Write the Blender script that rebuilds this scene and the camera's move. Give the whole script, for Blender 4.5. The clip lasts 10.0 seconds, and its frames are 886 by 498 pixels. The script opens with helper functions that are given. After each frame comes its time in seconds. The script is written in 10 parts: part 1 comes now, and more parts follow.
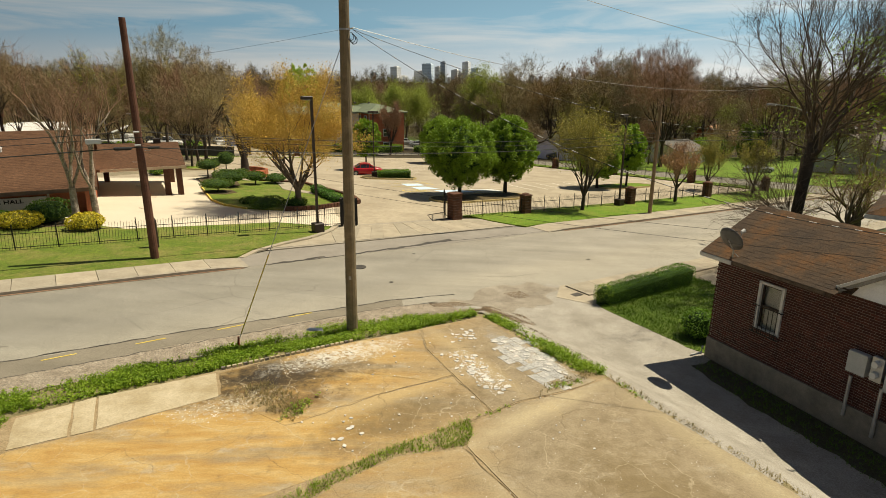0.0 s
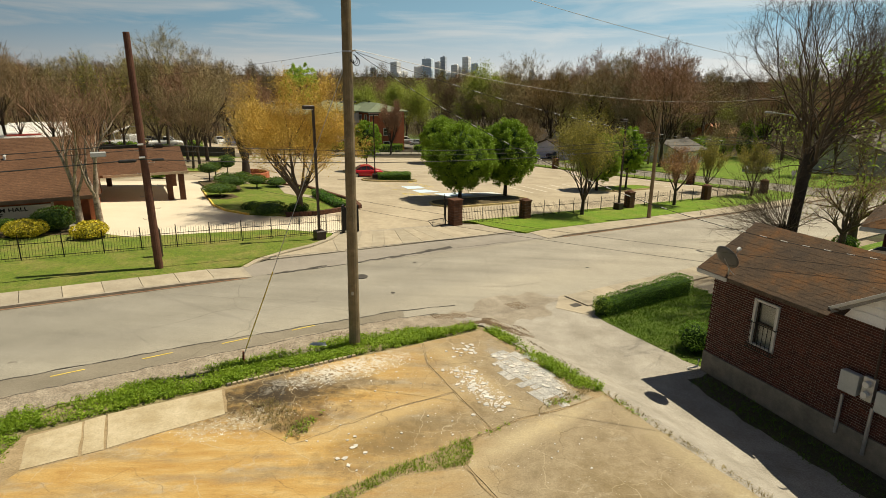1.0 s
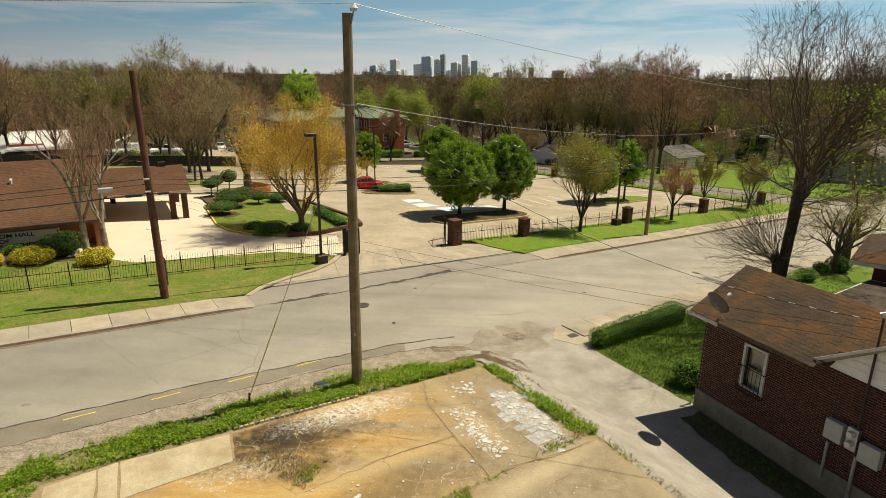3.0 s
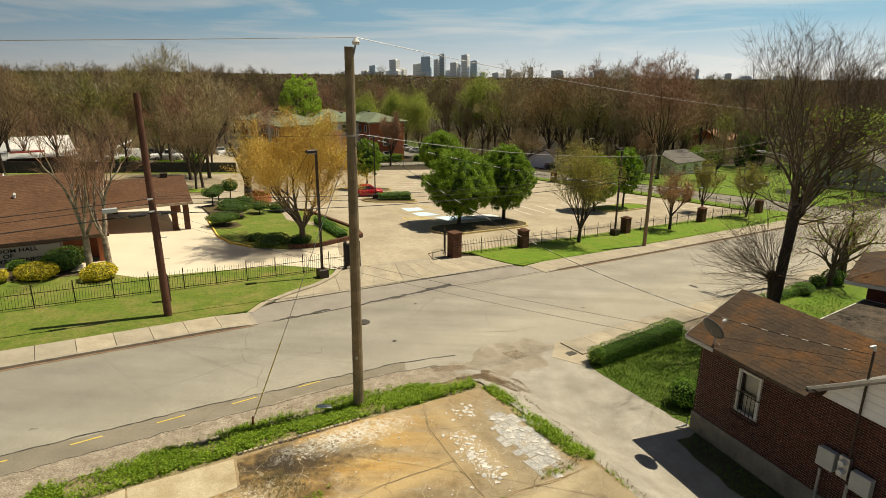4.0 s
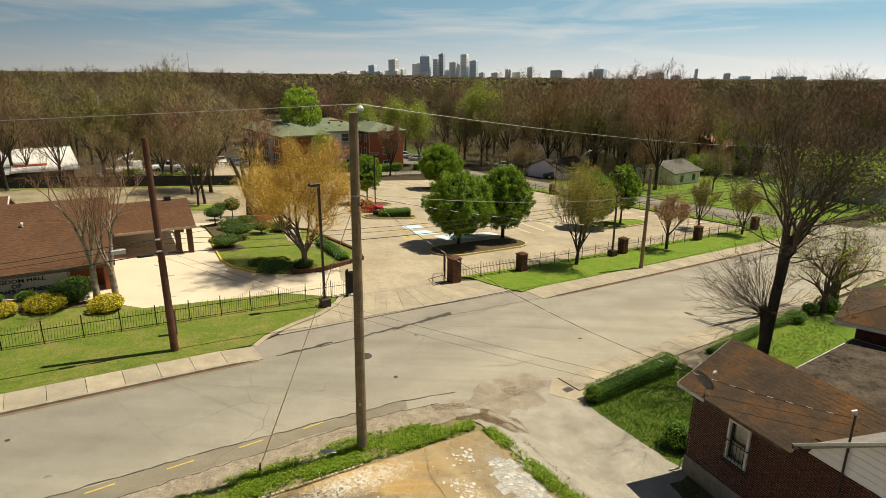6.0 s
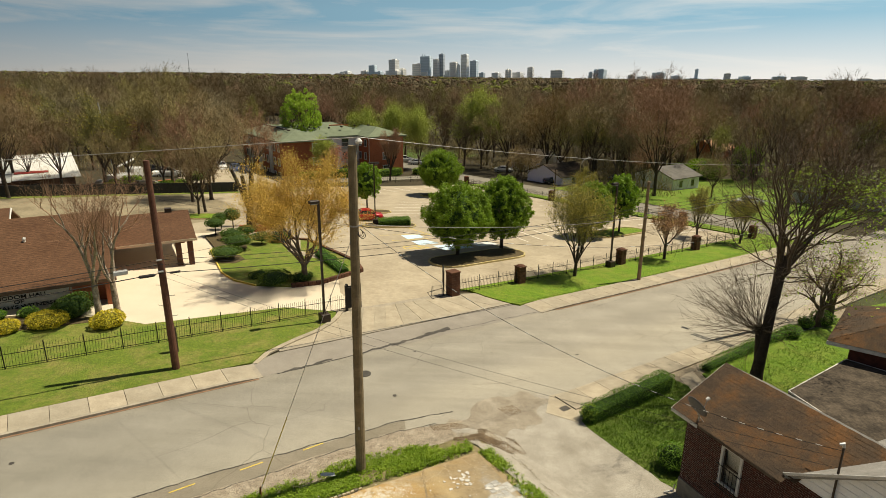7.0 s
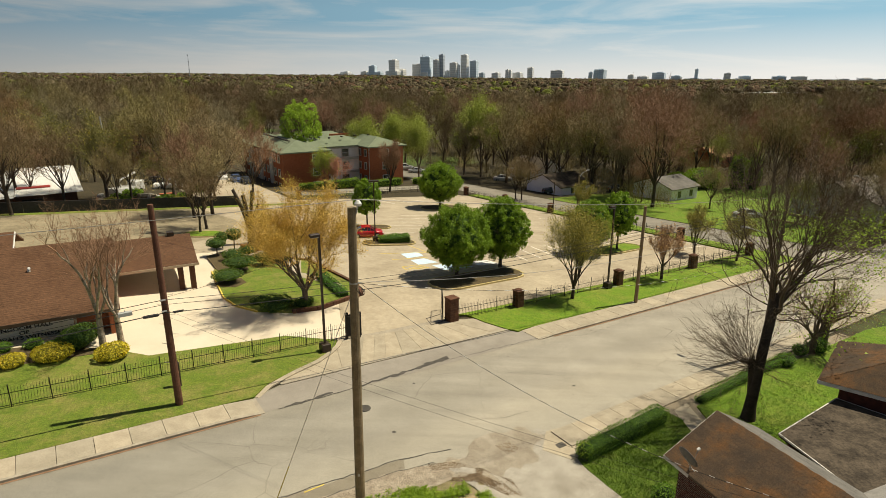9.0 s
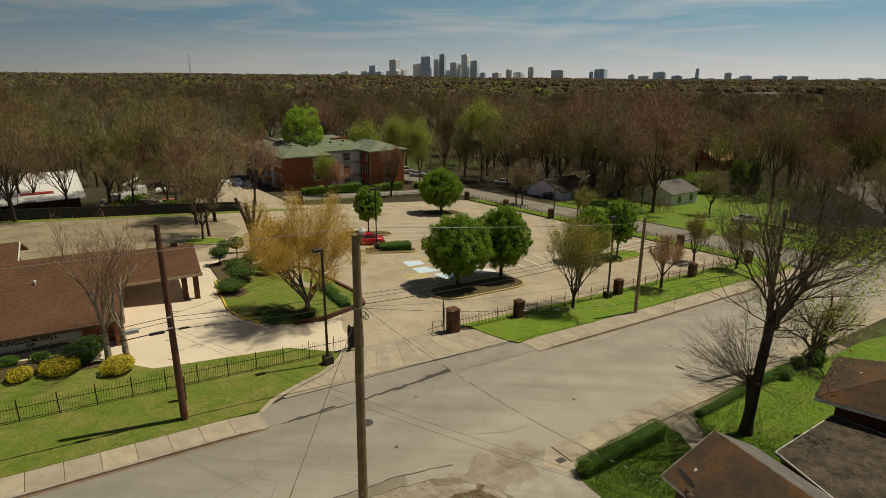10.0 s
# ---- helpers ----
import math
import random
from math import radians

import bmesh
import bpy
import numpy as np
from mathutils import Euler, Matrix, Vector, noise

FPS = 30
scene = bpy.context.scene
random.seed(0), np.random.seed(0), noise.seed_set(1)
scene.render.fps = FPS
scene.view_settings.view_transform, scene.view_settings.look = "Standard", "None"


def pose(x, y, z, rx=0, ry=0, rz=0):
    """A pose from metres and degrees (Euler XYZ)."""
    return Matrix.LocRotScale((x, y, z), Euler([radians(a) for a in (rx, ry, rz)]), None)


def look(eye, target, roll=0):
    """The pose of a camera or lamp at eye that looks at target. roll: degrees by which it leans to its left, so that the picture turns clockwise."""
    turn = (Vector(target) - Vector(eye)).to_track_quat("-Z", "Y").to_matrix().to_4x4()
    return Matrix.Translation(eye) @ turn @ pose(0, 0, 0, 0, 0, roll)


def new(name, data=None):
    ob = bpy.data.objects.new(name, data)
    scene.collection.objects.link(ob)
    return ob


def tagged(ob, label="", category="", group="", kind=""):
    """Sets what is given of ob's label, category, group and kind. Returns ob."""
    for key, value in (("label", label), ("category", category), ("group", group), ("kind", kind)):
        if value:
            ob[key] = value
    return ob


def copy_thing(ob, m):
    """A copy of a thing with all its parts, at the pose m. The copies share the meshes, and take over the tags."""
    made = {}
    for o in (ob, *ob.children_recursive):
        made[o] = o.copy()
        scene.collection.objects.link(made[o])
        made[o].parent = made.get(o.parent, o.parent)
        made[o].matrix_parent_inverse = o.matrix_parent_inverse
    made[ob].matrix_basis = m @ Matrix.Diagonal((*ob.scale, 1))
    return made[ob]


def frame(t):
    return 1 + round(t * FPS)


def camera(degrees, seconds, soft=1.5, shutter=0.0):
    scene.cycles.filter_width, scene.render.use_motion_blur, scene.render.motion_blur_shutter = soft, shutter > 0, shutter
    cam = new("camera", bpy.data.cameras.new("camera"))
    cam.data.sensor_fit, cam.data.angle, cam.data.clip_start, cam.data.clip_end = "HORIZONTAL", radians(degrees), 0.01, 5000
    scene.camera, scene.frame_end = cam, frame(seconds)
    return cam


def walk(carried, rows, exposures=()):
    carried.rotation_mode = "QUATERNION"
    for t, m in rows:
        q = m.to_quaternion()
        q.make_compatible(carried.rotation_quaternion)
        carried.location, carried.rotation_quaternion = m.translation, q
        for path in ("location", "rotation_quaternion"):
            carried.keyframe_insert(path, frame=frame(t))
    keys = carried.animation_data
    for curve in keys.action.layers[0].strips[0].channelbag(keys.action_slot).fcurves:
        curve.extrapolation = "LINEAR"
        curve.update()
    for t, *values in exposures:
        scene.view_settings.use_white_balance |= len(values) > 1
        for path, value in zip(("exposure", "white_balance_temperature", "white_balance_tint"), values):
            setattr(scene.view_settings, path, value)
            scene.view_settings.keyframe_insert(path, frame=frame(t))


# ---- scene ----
cam = camera(74.3, 10.0, 0.5)
PATH = [
    (0, (-0.749, -0.607, 8.396), (-0.754, 1.319, 7.856), 0.4),
    (0.5, (-0.754, -0.672, 8.775), (-0.758, 1.251, 8.228), 0.4),
    (1, (-0.787, -0.748, 9.18), (-0.792, 1.173, 8.626), 0.4),
    (1.5, (-0.794, -0.767, 9.544), (-0.8, 1.153, 8.984), 0.3),
    (2, (-0.785, -0.814, 9.973), (-0.79, 1.106, 9.41), 0.3),
    (2.5, (-0.787, -0.852, 10.434), (-0.792, 1.067, 9.872), 0.3),
    (4, (-0.819, -0.956, 11.899), (-0.822, 0.963, 11.336), 0.3),
    (4.5, (-0.883, -1.019, 12.415), (-0.885, 0.9, 11.851), 0.3),
    (5, (-0.932, -1.061, 12.917), (-0.932, 0.858, 12.354), 0.3),
    (5.5, (-0.921, -1.091, 13.426), (-0.921, 0.828, 12.862), 0.3),
    (7, (-0.784, -1.151, 15.041), (-0.785, 0.768, 14.476), 0.3),
    (7.5, (-0.766, -1.16, 15.544), (-0.767, 0.759, 14.98), 0.3),
    (8, (-0.759, -1.137, 16.066), (-0.76, 0.782, 15.501), 0.3),
    (8.5, (-0.685, -1.12, 16.6), (-0.686, 0.799, 16.035), 0.2),
    (9, (-0.685, -1.124, 17.143), (-0.687, 0.795, 16.578), 0.2),
    (9.5, (-0.744, -1.256, 17.7), (-0.746, 0.662, 17.135), 0.2),
    (10, (-0.746, -1.265, 18.168), (-0.75, 0.653, 17.602), 0.2),
]
walk(cam, [(t, look(eye, target, roll)) for t, eye, target, roll in PATH], [(0, 0.0), (9.0, 0.0), (9.5, -0.1), (9.75, -0.32), (10.0, -0.62)])

# ---- light ----
SUN_AZ, SUN_EL = math.atan2(0.9, 0.435), radians(62)
world = bpy.data.worlds.new("sky")
scene.world = world
world.use_nodes = True
wn, wl = world.node_tree.nodes, world.node_tree.links
wn.clear()
w_out, w_bg, w_sky = wn.new("ShaderNodeOutputWorld"), wn.new("ShaderNodeBackground"), wn.new("ShaderNodeTexSky")
w_sky.sky_type, w_sky.sun_disc = "NISHITA", False
w_sky.sun_elevation, w_sky.sun_rotation = SUN_EL, SUN_AZ
w_sky.air_density, w_sky.dust_density, w_sky.ozone_density = 0.85, 0.1, 2.0
w_co, w_map = wn.new("ShaderNodeTexCoord"), wn.new("ShaderNodeMapping")
w_map.inputs["Scale"].default_value = (1.3, 1.3, 13.0)
w_noise, w_ramp, w_mix = wn.new("ShaderNodeTexNoise"), wn.new("ShaderNodeValToRGB"), wn.new("ShaderNodeMixRGB")
w_noise.inputs["Scale"].default_value = 1.9
w_noise.inputs["Detail"].default_value = 7
w_noise.inputs["Roughness"].default_value = 0.58
w_noise.inputs["Distortion"].default_value = 0.5
w_ramp.color_ramp.elements[0].position, w_ramp.color_ramp.elements[1].position = 0.48, 0.74
w_ramp.color_ramp.elements[0].color, w_ramp.color_ramp.elements[1].color = (0, 0, 0, 1), (0.75, 0.75, 0.75, 1)
w_mix.inputs[2].default_value = (12.5, 12.3, 12.0, 1)
wl.new(w_co.outputs["Generated"], w_map.inputs["Vector"])
wl.new(w_map.outputs["Vector"], w_noise.inputs["Vector"])
w_lift = wn.new("ShaderNodeMapping")
w_lift.inputs["Location"].default_value = (0, 0, 0.28)
wl.new(w_co.outputs["Generated"], w_lift.inputs["Vector"])
wl.new(w_lift.outputs["Vector"], w_sky.inputs["Vector"])
wl.new(w_noise.outputs["Fac"], w_ramp.inputs["Fac"])
wl.new(w_ramp.outputs["Color"], w_mix.inputs[0])
w_low, w_band = wn.new("ShaderNodeMapRange"), wn.new("ShaderNodeMixRGB")
for i, v in ((1, 0.4), (2, 0.1), (3, 0.0), (4, 0.8)):
    w_low.inputs[i].default_value = v
w_blue, w_pale = wn.new("ShaderNodeMixRGB"), wn.new("ShaderNodeMixRGB")
w_blue.inputs[1].default_value, w_blue.inputs[2].default_value = (4.0, 7.3, 9.4, 1), (10.5, 17.5, 20.8, 1)
w_pale.inputs[1].default_value, w_pale.inputs[2].default_value = (11.6, 10.7, 9.4, 1), (24.8, 23.6, 21.6, 1)
wl.new(w_low.outputs[0], w_band.inputs[0])
wl.new(w_sky.outputs["Color"], w_band.inputs[1])
wl.new(w_band.outputs["Color"], w_mix.inputs[1])
w_sep, w_haze, w_mix2 = wn.new("ShaderNodeSeparateXYZ"), wn.new("ShaderNodeMapRange"), wn.new("ShaderNodeMixRGB")
for i, v in ((1, 0.085), (2, 0.005), (3, 0.0), (4, 0.8)):
    w_haze.inputs[i].default_value = v
w_mix2.inputs[2].default_value = (15.0, 14.7, 14.2, 1)
wl.new(w_co.outputs["Generated"], w_sep.inputs[0])
wl.new(w_sep.outputs["Z"], w_haze.inputs[0])
wl.new(w_sep.outputs["Z"], w_low.inputs[0])
w_dot, w_side, w_mul = wn.new("ShaderNodeVectorMath"), wn.new("ShaderNodeMapRange"), wn.new("ShaderNodeMath")
w_dot.operation, w_mul.operation = "DOT_PRODUCT", "MULTIPLY"
w_dot.inputs[1].default_value = (math.sin(SUN_AZ), math.cos(SUN_AZ), 0)
for i, v in ((1, -0.7), (2, 0.9), (3, 0.9), (4, 1.1)):
    w_side.inputs[i].default_value = v
w_across = wn.new("ShaderNodeMapRange")
for i, v in ((1, -0.24), (2, 0.87), (3, 0.0), (4, 1.0)):
    w_across.inputs[i].default_value = v
wl.new(w_dot.outputs["Value"], w_across.inputs[0])
for w_node, w_slot in ((w_blue, w_band), (w_pale, w_mix), (w_pale, w_mix2)):
    wl.new(w_node.outputs["Color"], w_slot.inputs[2])
for w_node in (w_blue, w_pale):
    wl.new(w_across.outputs[0], w_node.inputs[0])
wl.new(w_co.outputs["Generated"], w_dot.inputs[0])
wl.new(w_dot.outputs["Value"], w_side.inputs[0])
wl.new(w_side.outputs[0], w_mul.inputs[0])
wl.new(w_haze.outputs[0], w_mul.inputs[1])
wl.new(w_mul.outputs[0], w_mix2.inputs[0])
wl.new(w_mix.outputs["Color"], w_mix2.inputs[1])
wl.new(w_mix2.outputs["Color"], w_bg.inputs["Color"])
w_bg.inputs["Strength"].default_value = 0.038
wl.new(w_bg.outputs["Background"], w_out.inputs["Surface"])
sun = new("sun", bpy.data.lights.new("sun", "SUN"))
sun.data.energy, sun.data.angle, sun.data.color = 5.6, radians(0.5), (1.0, 0.905, 0.7)
sun.matrix_world = look((60 * math.sin(SUN_AZ), 60 * math.cos(SUN_AZ), 60 * math.tan(SUN_EL)), (0, 0, 0))

# ---- materials ----
RA = radians(34.3)  # bearing of the street
class Nodes:
    """A node material under construction."""

    def __init__(self, name, rough=0.8, metal=0.0):
        self.m = bpy.data.materials.new(name)
        self.m.use_nodes = True
        self.t = self.m.node_tree
        self.b = self.t.nodes["Principled BSDF"]
        self.b.inputs["Roughness"].default_value = rough
        self.b.inputs["Metallic"].default_value = metal
        self.b.inputs["Specular IOR Level"].default_value = 0.3
        self.co = None

    def n(self, kind, **values):
        node = self.t.nodes.new(kind)
        for k, v in values.items():
            node.inputs[k].default_value = v
        return node

    def link(self, a, b):
        self.t.links.new(a, b)

    def coords(self, local=False):
        if self.co is None:
            self.co = self.n("ShaderNodeTexCoord").outputs["Object"] if local else self.n("ShaderNodeNewGeometry").outputs["Position"]
        return self.co

    def noise(self, scale, detail=4, rough=0.6, local=False, stretch=None):
        node = self.n("ShaderNodeTexNoise", Scale=scale, Detail=detail, Roughness=rough)
        src = self.coords(local)
        if stretch:
            mp = self.n("ShaderNodeMapping")
            mp.inputs["Scale"].default_value = stretch
            self.link(src, mp.inputs["Vector"])
            src = mp.outputs["Vector"]
        self.link(src, node.inputs["Vector"])
        return node.outputs["Fac"]

    def ramp(self, fac, stops):
        node = self.n("ShaderNodeValToRGB")
        el = node.color_ramp.elements
        while len(el) < len(stops):
            el.new(0.5)
        for e, (p, c) in zip(el, stops):
            e.position = p
            e.color = (*c, 1) if len(c) == 3 else c
        self.link(fac, node.inputs["Fac"])
        return node.outputs["Color"]

    def mix(self, fac, a, b, blend="MIX"):
        node = self.n("ShaderNodeMixRGB")
        node.blend_type = blend
        for s, v in ((0, fac), (1, a), (2, b)):
            if hasattr(v, "is_linked"):
                self.link(v, node.inputs[s])
            elif isinstance(v, (int, float)):
                node.inputs[s].default_value = v
            else:
                node.inputs[s].default_value = (*v, 1)
        return node.outputs["Color"]

    def bump(self, fac, strength, dist=0.02):
        node = self.n("ShaderNodeBump", Strength=strength, Distance=dist)
        self.link(fac, node.inputs["Height"])
        self.link(node.outputs["Normal"], self.b.inputs["Normal"])

    def done(self, colour):
        self.link(colour, self.b.inputs["Base Color"])
        return self.m


def surface(name, a, b, scale=3.0, rough=0.85, fine=40.0, grain=0.25, bump=0.3, metal=0.0, local=False, vary=0.0, dist=0.02):
    """Two colours in broad patches, with a fine grain and relief over them; vary: brightness from piece to piece."""
    k = Nodes(name, rough, metal)
    broad = k.ramp(k.noise(scale, 5, 0.65, local), [(0.3, a), (0.7, b)])
    f = k.noise(fine, 4, 0.7, local)
    lo, hi = 1 - grain, 1 + grain
    col = k.mix(1.0, broad, k.ramp(f, [(0.3, (lo, lo, lo)), (0.7, (hi, hi, hi))]), "MULTIPLY")
    if vary:
        info = k.n("ShaderNodeObjectInfo").outputs["Random"]
        geo = k.n("ShaderNodeNewGeometry").outputs["Random Per Island"]
        add = k.n("ShaderNodeMath")
        add.operation = "ADD"
        k.link(info, add.inputs[0])
        k.link(geo, add.inputs[1])
        fr = k.n("ShaderNodeMath")
        fr.operation = "FRACT"
        k.link(add.outputs[0], fr.inputs[0])
        lo, hi = 1 - vary, 1 + vary
        col = k.mix(1.0, col, k.ramp(fr.outputs[0], [(0.0, (lo, lo, lo)), (1.0, (hi, hi * 0.97, hi * 0.94))]), "MULTIPLY")
    if bump:
        k.bump(f, bump, dist)
    return k.done(col)


def leaf_material(name, a, b, trans=0.35, scale=0.9):
    """Leaves: two greens in clumps and from leaf to leaf, letting some light through."""
    k = Nodes(name, 0.55)
    col = k.ramp(k.noise(scale, 4, 0.6), [(0.3, a), (0.7, b)])
    geo = k.n("ShaderNodeNewGeometry").outputs["Random Per Island"]
    col = k.mix(1.0, col, k.ramp(geo, [(0.0, (0.7, 0.72, 0.7)), (1.0, (1.3, 1.25, 1.2))]), "MULTIPLY")
    k.link(col, k.b.inputs["Base Color"])
    tr = k.n("ShaderNodeBsdfTranslucent")
    k.link(col, tr.inputs["Color"])
    mx = k.n("ShaderNodeMixShader", Fac=trans)
    k.link(k.b.outputs["BSDF"], mx.inputs[1])
    k.link(tr.outputs["BSDF"], mx.inputs[2])
    k.link(mx.outputs["Shader"], k.t.nodes["Material Output"].inputs["Surface"])
    return k.m


def turned(k, angle, scale):
    mp = k.n("ShaderNodeMapping")
    mp.inputs["Rotation"].default_value = (0, 0, angle)
    mp.inputs["Scale"].default_value = scale
    k.link(k.coords(), mp.inputs["Vector"])
    return mp.outputs["Vector"]


def noise_on(k, vec, scale, detail=4, rough=0.6):
    node = k.n("ShaderNodeTexNoise", Scale=scale, Detail=detail, Roughness=rough)
    k.link(vec, node.inputs["Vector"])
    return node.outputs["Fac"]


def grey(v):
    return (v, v, v)


def cracks(k, scale, width, warp=0.15):
    """A mask of thin crooked cracks."""
    vo = k.n("ShaderNodeTexVoronoi", Scale=scale)
    vo.feature = "DISTANCE_TO_EDGE"
    nz = k.n("ShaderNodeTexNoise", Scale=scale * 3.0, Detail=5)
    k.link(k.coords(), nz.inputs["Vector"])
    k.link(k.mix(warp / scale, k.coords(), nz.outputs["Color"], "ADD"), vo.inputs["Vector"])
    return k.ramp(vo.outputs["Distance"], [(0.0, grey(1.0)), (width, grey(0.0))])


def asphalt_material(name="old_asphalt", a=(0.31, 0.272, 0.205), c=(0.39, 0.345, 0.265)):
    k = Nodes(name, 0.9)
    along = turned(k, -radians(34.3), (0.06, 1.0, 1.0))
    col = k.ramp(k.noise(0.3, 6, 0.65), [(0.3, a), (0.7, c)])
    col = k.mix(1.0, col, k.ramp(noise_on(k, along, 0.9, 5, 0.6), [(0.3, grey(0.87)), (0.7, grey(1.08))]), "MULTIPLY")
    f, g = k.noise(16, 5, 0.8), k.noise(55, 3, 0.8)
    col = k.mix(1.0, col, k.ramp(f, [(0.3, grey(0.86)), (0.7, grey(1.12))]), "MULTIPLY")
    col = k.mix(1.0, col, k.ramp(g, [(0.3, grey(0.68)), (0.7, grey(1.3))]), "MULTIPLY")
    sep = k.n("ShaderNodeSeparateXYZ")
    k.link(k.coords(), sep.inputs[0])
    # darker towards low x, slightly lighter towards high x
    by_x = k.n("ShaderNodeMapRange")
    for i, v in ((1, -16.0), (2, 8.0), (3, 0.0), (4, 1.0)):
        by_x.inputs[i].default_value = v
    k.link(sep.outputs["X"], by_x.inputs[0])
    lane = k.n("ShaderNodeSeparateXYZ")
    k.link(turned(k, -RA, (1.0, 1.0, 1.0)), lane.inputs[0])
    across = k.n("ShaderNodeMapRange")
    for i, v in ((1, 18.0), (2, 28.0), (3, 0.0), (4, 1.0)):
        across.inputs[i].default_value = v
    k.link(lane.outputs["Y"], across.inputs[0])
    col = k.mix(1.0, col, k.ramp(across.outputs[0], [(0.1, (1.04, 1.04, 1.03)), (0.33, (1.07, 1.06, 1.04)), (0.5, (0.97, 0.97, 0.98)), (0.62, grey(0.9)), (0.75, (0.96, 0.96, 0.97)), (0.86, (0.87, 0.87, 0.88)), (0.98, (0.95, 0.94, 0.92))]), "MULTIPLY")
    col = k.mix(1.0, col, k.ramp(by_x.outputs[0], [(0.0, (0.86, 0.87, 0.87)), (1.0, (1.06, 1.05, 1.04))]), "MULTIPLY")
    spot = k.noise(1.7, 3, 0.5)
    col = k.mix(k.ramp(spot, [(0.72, grey(0)), (0.76, grey(0.55))]), col, (0.13, 0.11, 0.085))
    gate = k.ramp(k.noise(0.12, 3, 0.5), [(0.45, grey(0)), (0.6, grey(0.55))])
    col = k.mix(k.mix(1.0, cracks(k, 0.25, 0.006), gate, "MULTIPLY"), col, (0.1, 0.085, 0.065))
    k.bump(g, 0.4, 0.01)
    return k.done(col)


